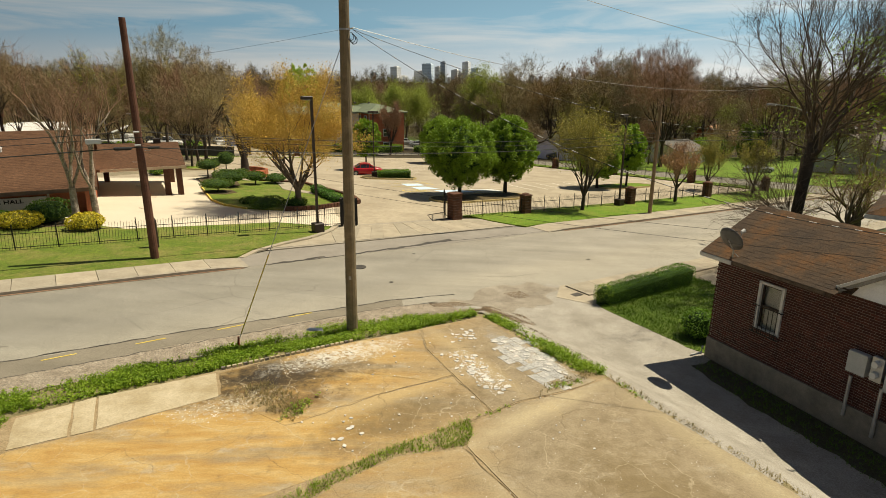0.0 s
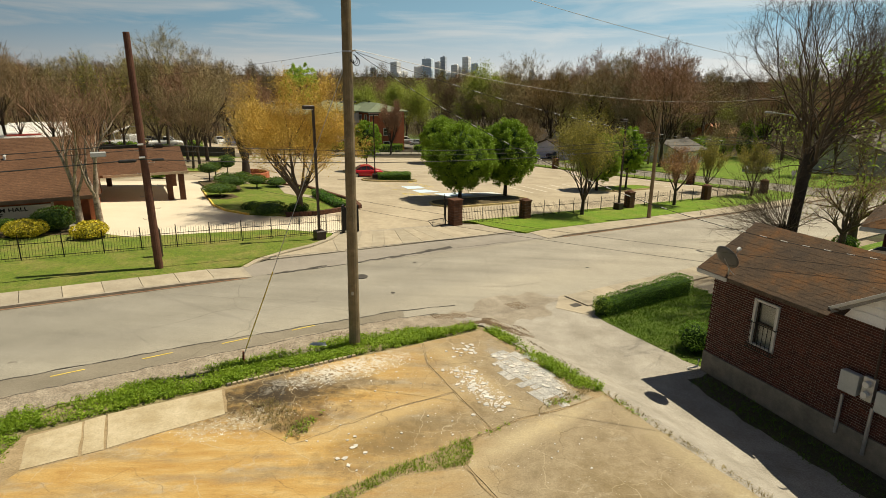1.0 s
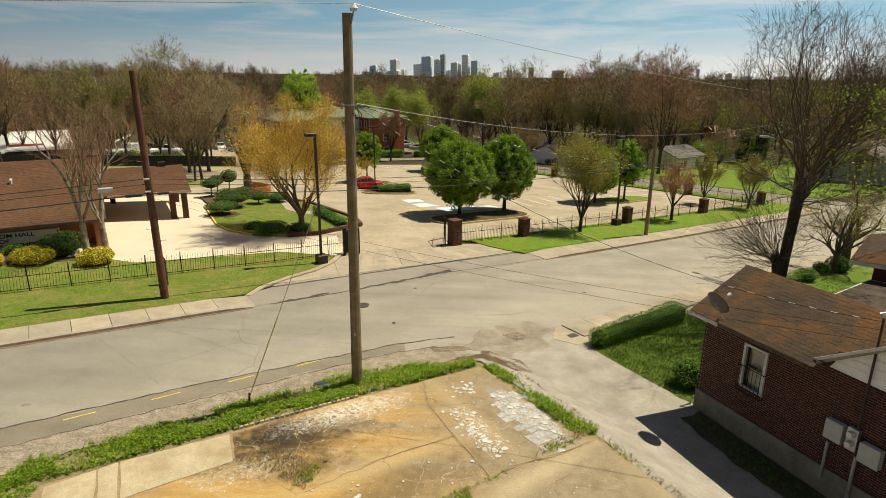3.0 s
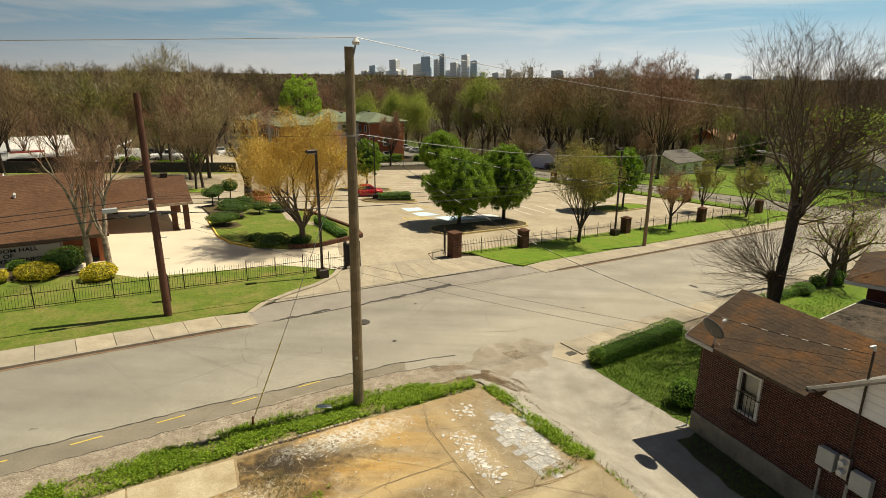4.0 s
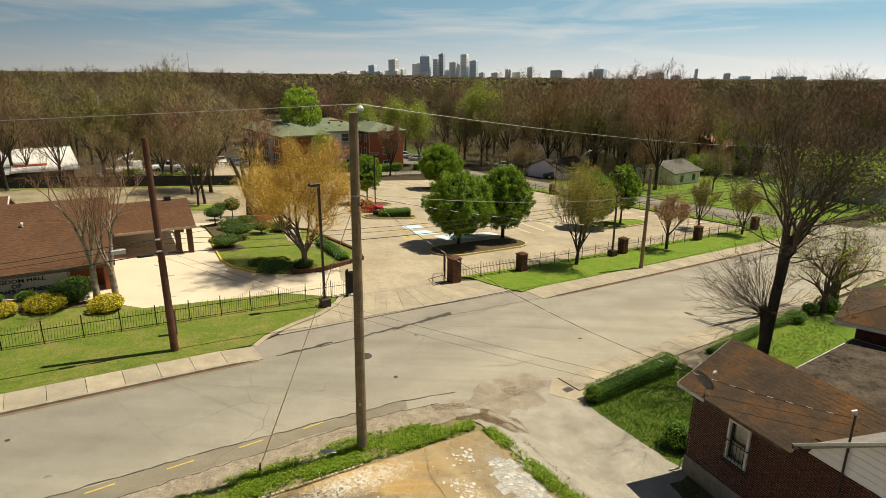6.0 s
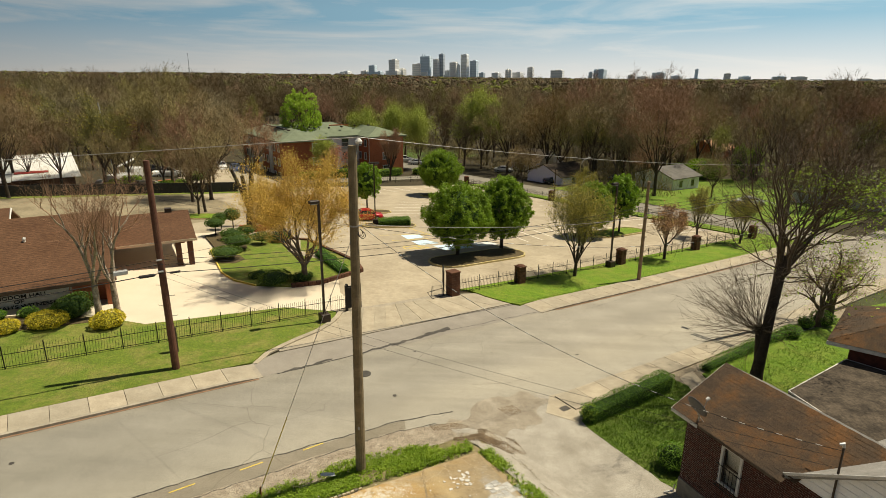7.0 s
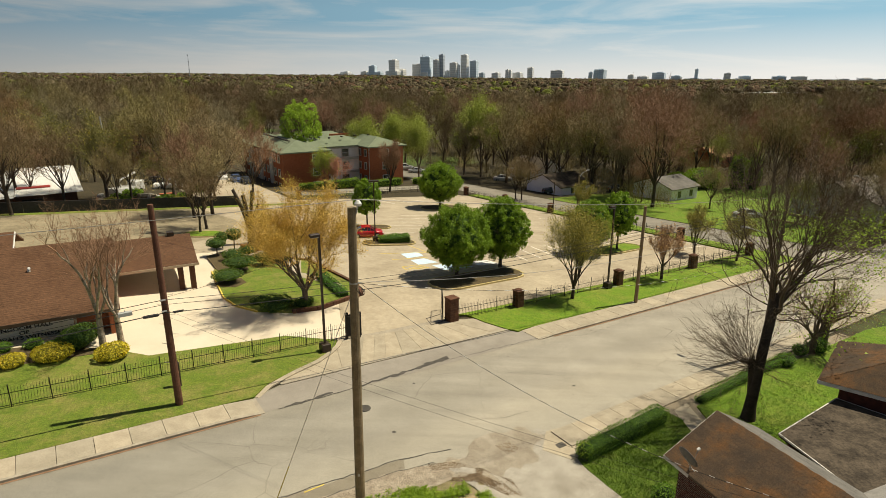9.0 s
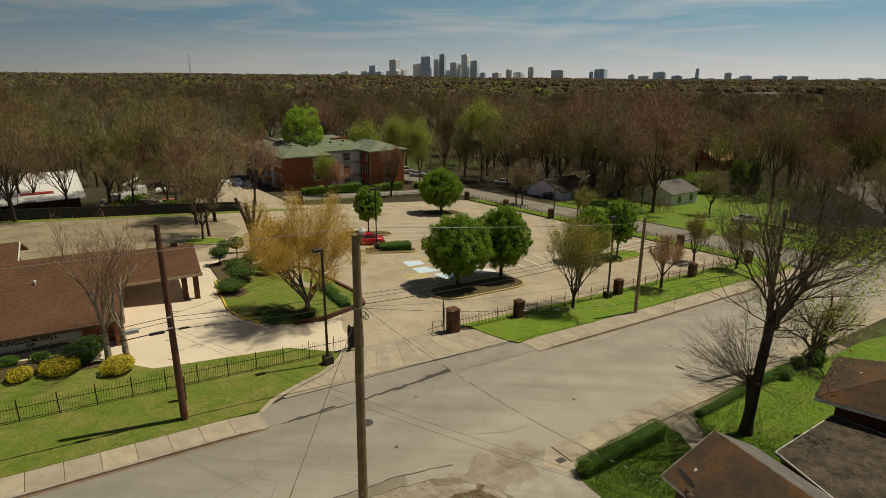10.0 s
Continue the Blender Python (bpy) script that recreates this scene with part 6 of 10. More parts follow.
pier(22.95, 33.7, 0.76, 1.9, "large brown brick gate pier", False)
FENCE_E = [29.6, 42.2, 54.2, 65.4]
for s in FENCE_E:
    pier(s, 33.55, 0.66, 1.5, "brown brick fence pier with a domed cap")
for n in (43.2, 55.5, 67.2, 78.7, 90.5):
    pier(66.2, n, 0.7, 1.55, "brown brick fence pier with a domed cap")
pier(34.0, 95.4, 0.7, 1.5, "brown brick fence pier with a domed cap")


def panel_mesh(length, hgt, pickets, name):
    s = Shape()
    for z in (0.16, hgt - 0.28):
        s.box((length / 2, 0, z), (length, 0.025, 0.028))
    for k in range(pickets):
        x = length * (k + 0.5) / pickets
        s.box((x, 0, hgt / 2 + (0.06 if k % 2 else 0)), (0.012, 0.012, hgt))
    return s.mesh(name, M_IRON)


PANEL = panel_mesh(1.72, 1.12, 13, "panel")
POST = Shape().box((0, 0, 0.62), (0.04, 0.04, 1.34), None, 0.008).box((0, 0, 1.32), (0.055, 0.055, 0.03), None, 0.008).mesh("post", M_IRON)


def fence(name, a, b, label, bay=1.75):
    ln = math.dist(a, b)
    n = max(1, round(ln / bay))
    ob = thing(name, a[0], a[1], gz(*a), label, "fence", "iron fences", 0)
    inv = ob.matrix_basis.inverted()
    for i in range(n + 1):
        x, y = a[0] + (b[0] - a[0]) * i / n, a[1] + (b[1] - a[1]) * i / n
        p = new("post", POST)
        p.parent = ob
        p.matrix_basis = inv @ Matrix.Translation(on(x, y, 0.08))
        if i < n:
            x2, y2 = a[0] + (b[0] - a[0]) * (i + 1) / n, a[1] + (b[1] - a[1]) * (i + 1) / n
            d = on(x2, y2) - on(x, y)
            q = new("panel", PANEL)
            q.parent = ob
            tagged(q, kind="stuff")
            q.matrix_basis = inv @ Matrix.Translation(on(x, y, 0.1)) @ Matrix.Rotation(math.atan2(d.y, d.x), 4, "Z") @ Matrix.Rotation(-math.atan2(d.z, math.hypot(d.x, d.y)), 4, "Y") @ Matrix.Diagonal((d.length / 1.75, 1, 1, 1))
    return ob


fence("iron_fence", P(-26, 34.25), P(15.0, 34.25), "black iron picket fence before the hall")
prev = 23.5
for s in FENCE_E:
    fence("iron_fence", P(prev, 33.6), P(s - 0.4, 33.55), "black iron picket fence between brick piers")
    prev = s + 0.4
pn = 33.9
for n in (43.2, 55.5, 67.2, 78.7, 90.5):
    fence("iron_fence", P(66.2, pn), P(66.2, n - 0.4), "black iron picket fence between brick piers")
    pn = n + 0.4
fence("iron_fence", P(31, 95.2), P(63, 98), "black iron picket fence behind the lot")


def gate_leaf(s, n, turn, label):
    x, y = P(s, n)
    ob = thing("gate_leaf", x, y, gz(x, y, 0.03), label, "gate", "iron gate leaves", turn)
    part("gate_frame", Shape().tube([(0, 0, 0.05), (0, 0, 1.95)], 0.035, 6).tube([(2.6, 0, 0.05), (2.6, 0, 1.7)], 0.035, 6).tube([(0, 0, 0.1), (2.6, 0, 0.1)], 0.03, 6).tube([(0, 0, 1.95), (1.3, 0, 1.88), (2.6, 0, 1.7)], 0.03, 6), M_IRON, ob)
    bars = Shape()
    for k in range(17):
        bars.box((0.15 + 0.145 * k, 0, 0.98), (0.016, 0.016, 1.75))
    part("grille", bars, M_IRON, ob)
    return ob


gate_leaf(22.25, 33.9, 92, "black iron gate leaf swung open beside its pier")


def gate_post(s, n, label):
    x, y = P(s, n)
    ob = thing("gate_post", x, y, gz(x, y), label, "gate post", "iron gate posts", 30)
    part("post", Shape().box((0, 0, 0.95), (0.14, 0.14, 1.95), None, 0.015), M_IRON, ob)
    part("panel", Shape().box((0.5, 0, 1.0), (0.86, 0.05, 1.5), None, 0.01), M_IRON, ob, "dark sheet panel")
    part("post", Shape().box((0.98, 0, 0.9), (0.1, 0.1, 1.8), None, 0.015), M_IRON, ob)


gate_post(14.35, 34.2, "black iron gate post with a folded panel")
gate_post(14.55, 34.5, "black iron gate post with a folded panel")
flo = thing("fallen_frame", *on(*P(21.0, 33.6), 0.05), "small black iron frame lying by the gate pier", "metal frame", "", 40)
part("bar", Shape().tube([(0, 0, 0.03), (1.5, 0, 0.03), (1.5, 0.6, 0.35), (0, 0.6, 0.35), (0, 0, 0.03)], 0.025, 5), M_IRON, flo)


def lot_lamp(x, y, hgt, label, turn=34, heads=1):
    ob = thing("lot_lamp", x, y, gz(x, y), label, "lamp post", "lot lamps", turn)
    part("base", Shape().box((0, 0, 0.32), (0.6, 0.6, 0.75), None, 0.04), M_BRONZE, ob, "dark painted concrete base")
    part("pole", Shape().box((0, 0, hgt / 2 + 0.3), (0.13, 0.13, hgt - 0.6), None, 0.015), M_BRONZE, ob)
    for k in range(heads):
        sg = 1 - 2 * k
        part("head", Shape().box((sg * -0.28, 0, hgt - 0.02), (0.62, 0.36, 0.2), None, 0.03), M_BRONZE, ob)
        part("lens", Shape().box((sg * -0.28, 0, hgt - 0.135), (0.46, 0.28, 0.03)), M_LAMPCLEAR, ob)
    return ob


lot_lamp(-8.5, 34.15, 8.1, "dark bronze shoebox lamp post by the gate", 34)
lot_lamp(14.65, 50.3, 7.9, "dark bronze shoebox lamp post behind the fence", 34)
lot_lamp(-8.9, 66.6, 7.4, "dark bronze twin shoebox lamp post in the lot", 10, 2)


def street_lamp(x, y, hgt, reach, turn, label):
    ob = thing("street_lamp", x, y, gz(x, y), label, "street lamp", "street lamps", turn)
    part("pole", Shape().tube([(0, 0, -0.1), (0, 0, hgt - 0.6)], [0.13, 0.09], 10), M_POLE, ob)
    part("arm", Shape().tube([(0, 0, hgt - 0.9), (reach * 0.4, 0, hgt - 0.3), (reach, 0, hgt)], 0.035, 6), M_STEEL, ob)
    part("head", Shape().box((reach + 0.25, 0, hgt), (0.65, 0.26, 0.13), None, 0.05), M_STEEL, ob)
    return ob


street_lamp(21.0, 92.0, 7.0, 2.2, 45, "wooden pole street lamp beside the side street")
street_lamp(57.5, 79.0, 8.2, -2.4, 20, "wooden pole street lamp at the corner")
for x, y, hgt, mm in ((17.3, 93.0, 5.2, M_BRONZE), (-3.5, 122, 8.5, M_POLE), (23.0, 122, 9.0, M_POLE)):
    utility_pole(x, y, gz(x, y) + hgt, 0.1, 0.08, mm, "slim dark pole beyond the lot")
bol = thing("mailbox_post", *on(-15.75, 28.7, 0.1), "dark round-topped post box stand near the fence", "post box")
part("stand", Shape().tube([(0, 0, 0), (0, 0, 1.45), (0, 0, 1.6)], [0.14, 0.14, 0.05], 10), M_BRONZE, bol)

stop = thing("stop_sign", 40.26, 68.10, gz(40.26, 68.10), "bare metal back of a stop sign on a thin post", "road sign", "", 20)
part("post", Shape().box((0, 0, 1.1), (0.05, 0.04, 2.3)), M_STEEL, stop)
part("plate", Shape().tube([(0, -0.03, 2.15), (0, -0.036, 2.15)], 0.38, 8), M_STEEL, stop)

# ---- cars ----
def car(x, y, turn, material, label, length=4.5, hgt=1.45, kind="sedan"):
    ob = thing("car", x, y, gz(x, y, 0.03), label, "car", "parked cars", turn)
    L, w, h = length, 1.78, hgt
    if kind == "pickup":
        roofline = [(-0.5, 0.62), (-0.12, 0.62), (-0.1, 0.62), (-0.06, 1.0), (0.1, 1.0), (0.22, 0.64), (0.48, 0.56), (0.5, 0.42)]
    elif kind == "suv":
        roofline = [(-0.5, 0.55), (-0.49, 0.64), (-0.42, 0.98), (-0.2, 1.0), (0.08, 0.98), (0.24, 0.66), (0.47, 0.56), (0.5, 0.42)]
    else:
        roofline = [(-0.5, 0.5), (-0.47, 0.66), (-0.32, 0.7), (-0.17, 0.97), (0.0, 1.0), (0.1, 0.96), (0.25, 0.66), (0.46, 0.54), (0.5, 0.4)]
    belt = 0.66
    lower, cabin = Shape(), Shape()
    xs = [p[0] * L for p in roofline]
    body_z = [min(p[1], belt) * h for p in roofline]
    secs = []
    for px, pz, (fx, _) in zip(xs, body_z, roofline):
        ww = w / 2 * (1 - 0.28 * max(0, abs(fx) - 0.36) / 0.14 * 0.5)
        secs.append([(px, -ww * 0.92, 0.2), (px, -ww, 0.42), (px, -ww * 0.985, pz * 0.86), (px, -ww * 0.86, pz), (px, ww * 0.86, pz), (px, ww * 0.985, pz * 0.86), (px, ww, 0.42), (px, ww * 0.92, 0.2)])
    for sec in secs:
        lower.v += sec
    for i in range(0, 8 * len(secs) - 8, 8):
        for j in range(8):
            lower.f.append((i + j, i + (j + 1) % 8, i + 8 + (j + 1) % 8, i + 8 + j))
    lower.f += [tuple(range(8)), tuple(range(8 * len(secs) - 1, 8 * len(secs) - 9, -1))]
    body = part("body", lower, material, ob, flat=False)
    top = [(p[0] * L, p[1] * h) for p in roofline if p[1] > belt - 0.03]
    for (x0, z0), (x1, z1) in zip(top, top[1:]):
        w0 = w / 2 * (0.86 - 0.16 * (z0 / h - belt) / (1 - belt))
        w1 = w / 2 * (0.86 - 0.16 * (z1 / h - belt) / (1 - belt))
        steep = abs(z1 - z0) > 0.12 * h
        wb = w / 2 * 0.86
        q = [(x0, -w0, z0), (x1, -w1, z1), (x1, w1, z1), (x0, w0, z0)]
        if steep:
            part("windscreen", Shape().face(*q[::-1]), M_GLASS, ob)
        else:
            cabin.face(*q[::-1])
        for sg in (-1, 1):
            part("side_window", Shape().face((x0, sg * wb, belt * h - 0.01), (x1, sg * wb, belt * h - 0.01), (x1, sg * w1, z1 - 0.02), (x0, sg * w0, z0 - 0.02)), M_GLASS, ob)
            part("pillar", Shape().tube([(x1, sg * wb, belt * h), (x1, sg * w1, z1)], 0.03, 4), material, ob)
            part("roof_rail", Shape().tube([(x0, sg * w0, z0), (x1, sg * w1, z1)], 0.03, 4), material, ob)
    part("roof", cabin, material, ob)
    for fx in (-0.31, 0.3):
        for sg in (-1, 1):
            whl = part("wheel", Shape().tube([(fx * L, sg * (w / 2 - 0.2), 0.32), (fx * L, sg * (w / 2 + 0.01), 0.32)], 0.32, 18), M_RUBBER, ob, "black tyre")
            part("rim", Shape().tube([(fx * L, sg * (w / 2), 0.32), (fx * L, sg * (w / 2 + 0.02), 0.32)], [0.2, 0.18], 12), M_STEEL, whl, "alloy rim")
    for sg in (-1, 1):
        part("headlight", Shape().box((0.475 * L, sg * 0.62, 0.62 * 0.95), (0.14, 0.34, 0.13), None, 0.03), M_LAMPCLEAR, ob)
        part("tail_light", Shape().box((-0.485 * L, sg * 0.64, 0.8), (0.1, 0.3, 0.16), None, 0.03), M_LAMPRED, ob)
        part("mirror", Shape().box((0.14 * L, sg * 0.98, belt * h), (0.12, 0.2, 0.13), None, 0.03), material, ob)
    return ob


car(-10.25, 69.3, 13, M_REDCAR, "red sedan parked in the lot", 4.0, 1.38)
car(-11.2, 156, 10, M_WHITECAR, "white sport utility car behind the apartments", 4.7, 1.75, "suv")
car(-7.6, 150, 12, M_SILVERCAR, "silver sedan behind the apartments", 4.6, 1.45)
car(22.0, 117.5, 5, M_DARKCAR, "black sedan parked in a side yard", 4.8, 1.5)
car(36.5, 122.5, 10, M_DARKCAR, "black sedan parked in a side yard", 4.8, 1.5)
car(-50.0, 103.5, 12, M_WHITECAR, "white pickup truck parked behind the dark wall", 5.6, 1.8, "pickup")
car(-55.0, 108, 15, M_DARKCAR, "dark car parked behind the dark wall", 4.6, 1.5)
car(-47.5, 121.5, -60, M_WHITECAR, "white car parked beside the apartments", 4.5, 1.5)
car(-43.6, 118.6, -60, M_BLUECAR, "blue car parked beside the apartments", 4.5, 1.5)
car(-40.5, 116, -60, M_DARKCAR, "dark car parked beside the apartments", 4.5, 1.5)
car(13.5, 138, 0, M_SILVERCAR, "grey car by a garden across the side street", 4.5, 1.5)
car(48.0, 90.5, 15, M_SILVERCAR, "grey car in a yard beyond the side street", 4.6, 1.5)
truck = thing("bucket_truck", *on(-53.0, 94.5, 0), "white truck with a boom beside a pale mast", "truck", "", 70)
part("cab", Shape().box((1.6, 0, 1.3), (1.8, 2.0, 1.7), None, 0.15), M_WHITECAR, truck)
part("windscreen", Shape().box((2.42, 0, 1.7), (0.2, 1.7, 0.6), None, 0.05), M_GLASS, truck)
part("bed", Shape().box((-1.2, 0, 0.95), (3.6, 2.1, 0.9), None, 0.05), M_WHITECAR, truck)
part("boom", Shape().tube([(-1.2, 0, 1.4), (-1.4, 0, 2.6), (1.8, 0, 3.4)], 0.16, 6), M_WHITECAR, truck)
for fx in (-1.6, 1.7):
    for sg in (-1, 1):
        part("wheel", Shape().tube([(fx, sg * 0.8, 0.45), (fx, sg * 1.06, 0.45)], 0.45, 16), M_RUBBER, truck)
utility_pole(-56.0, 96.5, gz(-56, 96.5) + 12.5, 0.13, 0.09, M_STEEL, "tall pale steel mast behind the dark wall", (-1.0, 0))

# ---- trees ----
def unit(v):
    return v / np.maximum(np.linalg.norm(v, axis=-1, keepdims=True), 1e-9)


def bars(segs, sides):
    """Tapered bars from rows of p0, p1, r0, r1."""
    s = np.array(segs, float)
    p0, p1, r0, r1 = s[:, :3], s[:, 3:6], s[:, 6], s[:, 7]
    d = unit(p1 - p0)
    ref = np.where(np.abs(d[:, 2:3]) < 0.9, np.array([[0, 0, 1.0]]), np.array([[1.0, 0, 0]]))
    a = unit(np.cross(d, ref))
    b = np.cross(d, a)
    t = 2 * np.pi * np.arange(sides) / sides
    ring = np.cos(t)[None, :, None] * a[:, None] + np.sin(t)[None, :, None] * b[:, None]
    v = np.concatenate([p0[:, None] + ring * r0[:, None, None], p1[:, None] + ring * r1[:, None, None]], 1)
    j = np.arange(sides)
    k = (j + 1) % sides
    f = np.stack([j, k, k + sides, j + sides], 1)
    base = (np.arange(len(s)) * 2 * sides)[:, None, None]
    return v.reshape(-1, 3), (f[None] + base).reshape(-1, 4)


def branch(r, segs, tips, p, d, length, rad, depth, up=0.25, wild=0.25, kids=(3, 5), ratio=0.62, angle=0.75, low=0.3, bits=3):
    """A limb in a few bends, with smaller limbs leaving it; tips collects the ends."""
    q, dd = p, d
    stops = [(p, d, rad)]
    for i in range(bits):
        dd = unit(dd + r.normal(0, wild, 3) * 0.5 + np.array([0, 0, up * 0.3]))
        nxt = q + dd * length / bits
        r1 = rad * (1 - 0.55 * (i + 1) / bits)
        segs.append((*q, *nxt, stops[-1][2], r1))
        q = nxt
        stops.append((q, dd, r1))
    if depth == 0:
        tips.append((q, dd, length))
        return
    n = int(r.integers(kids[0], kids[1] + 1))
    for i in range(n):
        f = low + (1 - low) * (i + r.uniform(0.2, 0.9)) / n
        k = min(int(f * bits), bits - 1)
        a, da, ra = stops[k]
        b = stops[k + 1][0]
        at = a + (b - a) * (f * bits - k)
        side = unit(np.cross(da, r.normal(0, 1, 3)))
        nd = unit(da * math.cos(angle) + side * math.sin(angle) * r.uniform(0.7, 1.15) + np.array([0, 0, up]))
        branch(r, segs, tips, at, nd, length * ratio * r.uniform(0.75, 1.2), max(ra * 0.62, 0.006), depth - 1, up, wild, kids, ratio, angle, 0.25, bits)
    branch(r, segs, tips, q, dd, length * ratio * 0.9, stops[-1][2] * 0.9, depth - 1, up, wild, kids, ratio, angle, 0.25, bits)


def sprays(r, tips, per, length, width, spread=0.7):
    """Thin twigs fanning out from the limb ends."""
    pos = np.array([t[0] for t in tips])
    dr = np.array([t[1] for t in tips])
    ln = np.array([t[2] for t in tips])
    n = len(pos) * per
    idx = np.repeat(np.arange(len(pos)), per)
    d = unit(dr[idx] + r.normal(0, spread, (n, 3)))
    start = pos[idx] - dr[idx] * ln[idx, None] * r.uniform(0, 0.9, (n, 1))
    tip = start + d * length * r.uniform(0.5, 1.3, (n, 1))
    side = unit(np.cross(d, r.normal(0, 1, (n, 3)))) * width
    v = np.stack([start - side, start + side, tip], 1).reshape(-1, 3)
    return v, np.arange(n * 3).reshape(-1, 3), tip


def leaf_quads(r, centres, size, tilt=1.0, aspect=0.55):
    """Pointed, folded leaves at the given places."""
    n = len(centres)
    a = unit(r.normal(0, 1, (n, 3)))
    nrm = unit(r.normal(0, 1, (n, 3)) + np.array([0, 0, tilt]))
    b = unit(np.cross(nrm, a))
    a = np.cross(b, nrm)
    s = size * r.uniform(0.6, 1.35, (n, 1))
    c = np.asarray(centres)
    v = np.stack([c - a * s, c - b * s * aspect + nrm * s * 0.15, c + a * s, c + b * s * aspect + nrm * s * 0.15], 1).reshape(-1, 3)
    return v, np.arange(n * 4).reshape(-1, 4)


def fitted(segs, tips, hgt, wid):
    """Limbs stretched to a true height and spread."""
    pos = np.array([t[0] for t in tips])
    kz = hgt / np.percentile(pos[:, 2], 99)
    kx = wid / 2 / np.percentile(np.hypot(pos[:, 0], pos[:, 1]), 93)
    k = np.array([kx, kx, kz])
    segs = [(*(np.array(q[:3]) * k), *(np.array(q[3:6]) * k), q[6], q[7]) for q in segs]
    return segs, [(p * k, unit(d * k), ln * (kx + kz) / 2) for p, d, ln in tips]


def make_tree(name, label, seed, hgt, r0, trunk, depth, bark, twig=None, leaves=None, per=8, tw=(0.8, 0.02), group="trees", **kw):
    """trunk: clear height; leaves: (material, number per tip, spread, size)."""
    r = np.random.default_rng(seed)
    segs, tips = [], []
    p, d = np.array([0, 0, -0.15]), unit(np.array([r.normal(0, 0.05), r.normal(0, 0.05), 1.0]))
    n = kw.pop("stems", 1)
    fine = kw.pop("fine", 0.0)
    fit = kw.pop("fit", None)
    if n == 1:
        top = p + d * trunk
        segs.append((*p, *(p + d * trunk * 0.12), r0 * 1.35, r0 * 1.02))
        segs.append((*(p + d * trunk * 0.12), *top, r0 * 1.02, r0 * 0.8))
        start, rad = top, r0 * 0.8
        limbs = kw.pop("limbs", 5)
        for i in range(limbs):
            t = 2 * math.pi * (i + r.uniform(-0.3, 0.3)) / limbs
            out = kw.get("angle", 0.75) * r.uniform(0.6, 1.1)
            nd = unit(np.array([math.cos(t) * math.sin(out), math.sin(t) * math.sin(out), math.cos(out)]))
            branch(r, segs, tips, start - d * r.uniform(0, 0.25) * trunk, nd, (hgt - trunk) * r.uniform(0.36, 0.46), rad * 0.55, depth, **kw)
        branch(r, segs, tips, start, d, (hgt - trunk) * 0.45, rad * 0.7, depth, **kw)
    else:
        kw.pop("limbs", None)
        for i in range(n):
            t = 2 * math.pi * (i + r.uniform(-0.3, 0.3)) / n
            nd = unit(np.array([math.cos(t) * 0.22, math.sin(t) * 0.22, 1.0]))
            branch(r, segs, tips, p + np.array([math.cos(t), math.sin(t), 0]) * r0 * 0.6, nd, hgt * r.uniform(0.4, 0.5), r0 * 0.7, depth, **kw)
    if fit:
        segs, tips = fitted(segs, tips, *fit)
    ob = thing(name, 0, 0, 0, label, "tree", group)
    big = [s for s in segs if s[6] > 0.035]
    small = [s for s in segs if fine < s[6] <= 0.035]
    v, f = bars(big, 7 if hgt < 13 else 5)
    me = array_mesh("trunk", v, f, bark)
    me.shade_smooth()
    part("trunk", me, bark, ob, "trunk and limbs")
    if small:
        v, f = bars(small, 3)
        tagged(part("branch_work", array_mesh("branch_work", v, f, twig or bark), bark, ob), kind="stuff")
    if per:
        v, f, ends = sprays(r, tips, per, *tw)
        part("twig_spray", array_mesh("twig_spray", v, f, twig or bark), bark, ob, "fine bare twigs" if not leaves else "fine twigs")
    if leaves:
        mat, num, spread, size = leaves
        pos = np.array([t[0] for t in tips])
        c = np.repeat(pos, num, 0) + r.normal(0, spread, (len(pos) * num, 3))
        v, f = leaf_quads(r, c, size)
        part("crown", array_mesh("crown", v, f, mat), mat, ob, "leafy crown")
    return ob


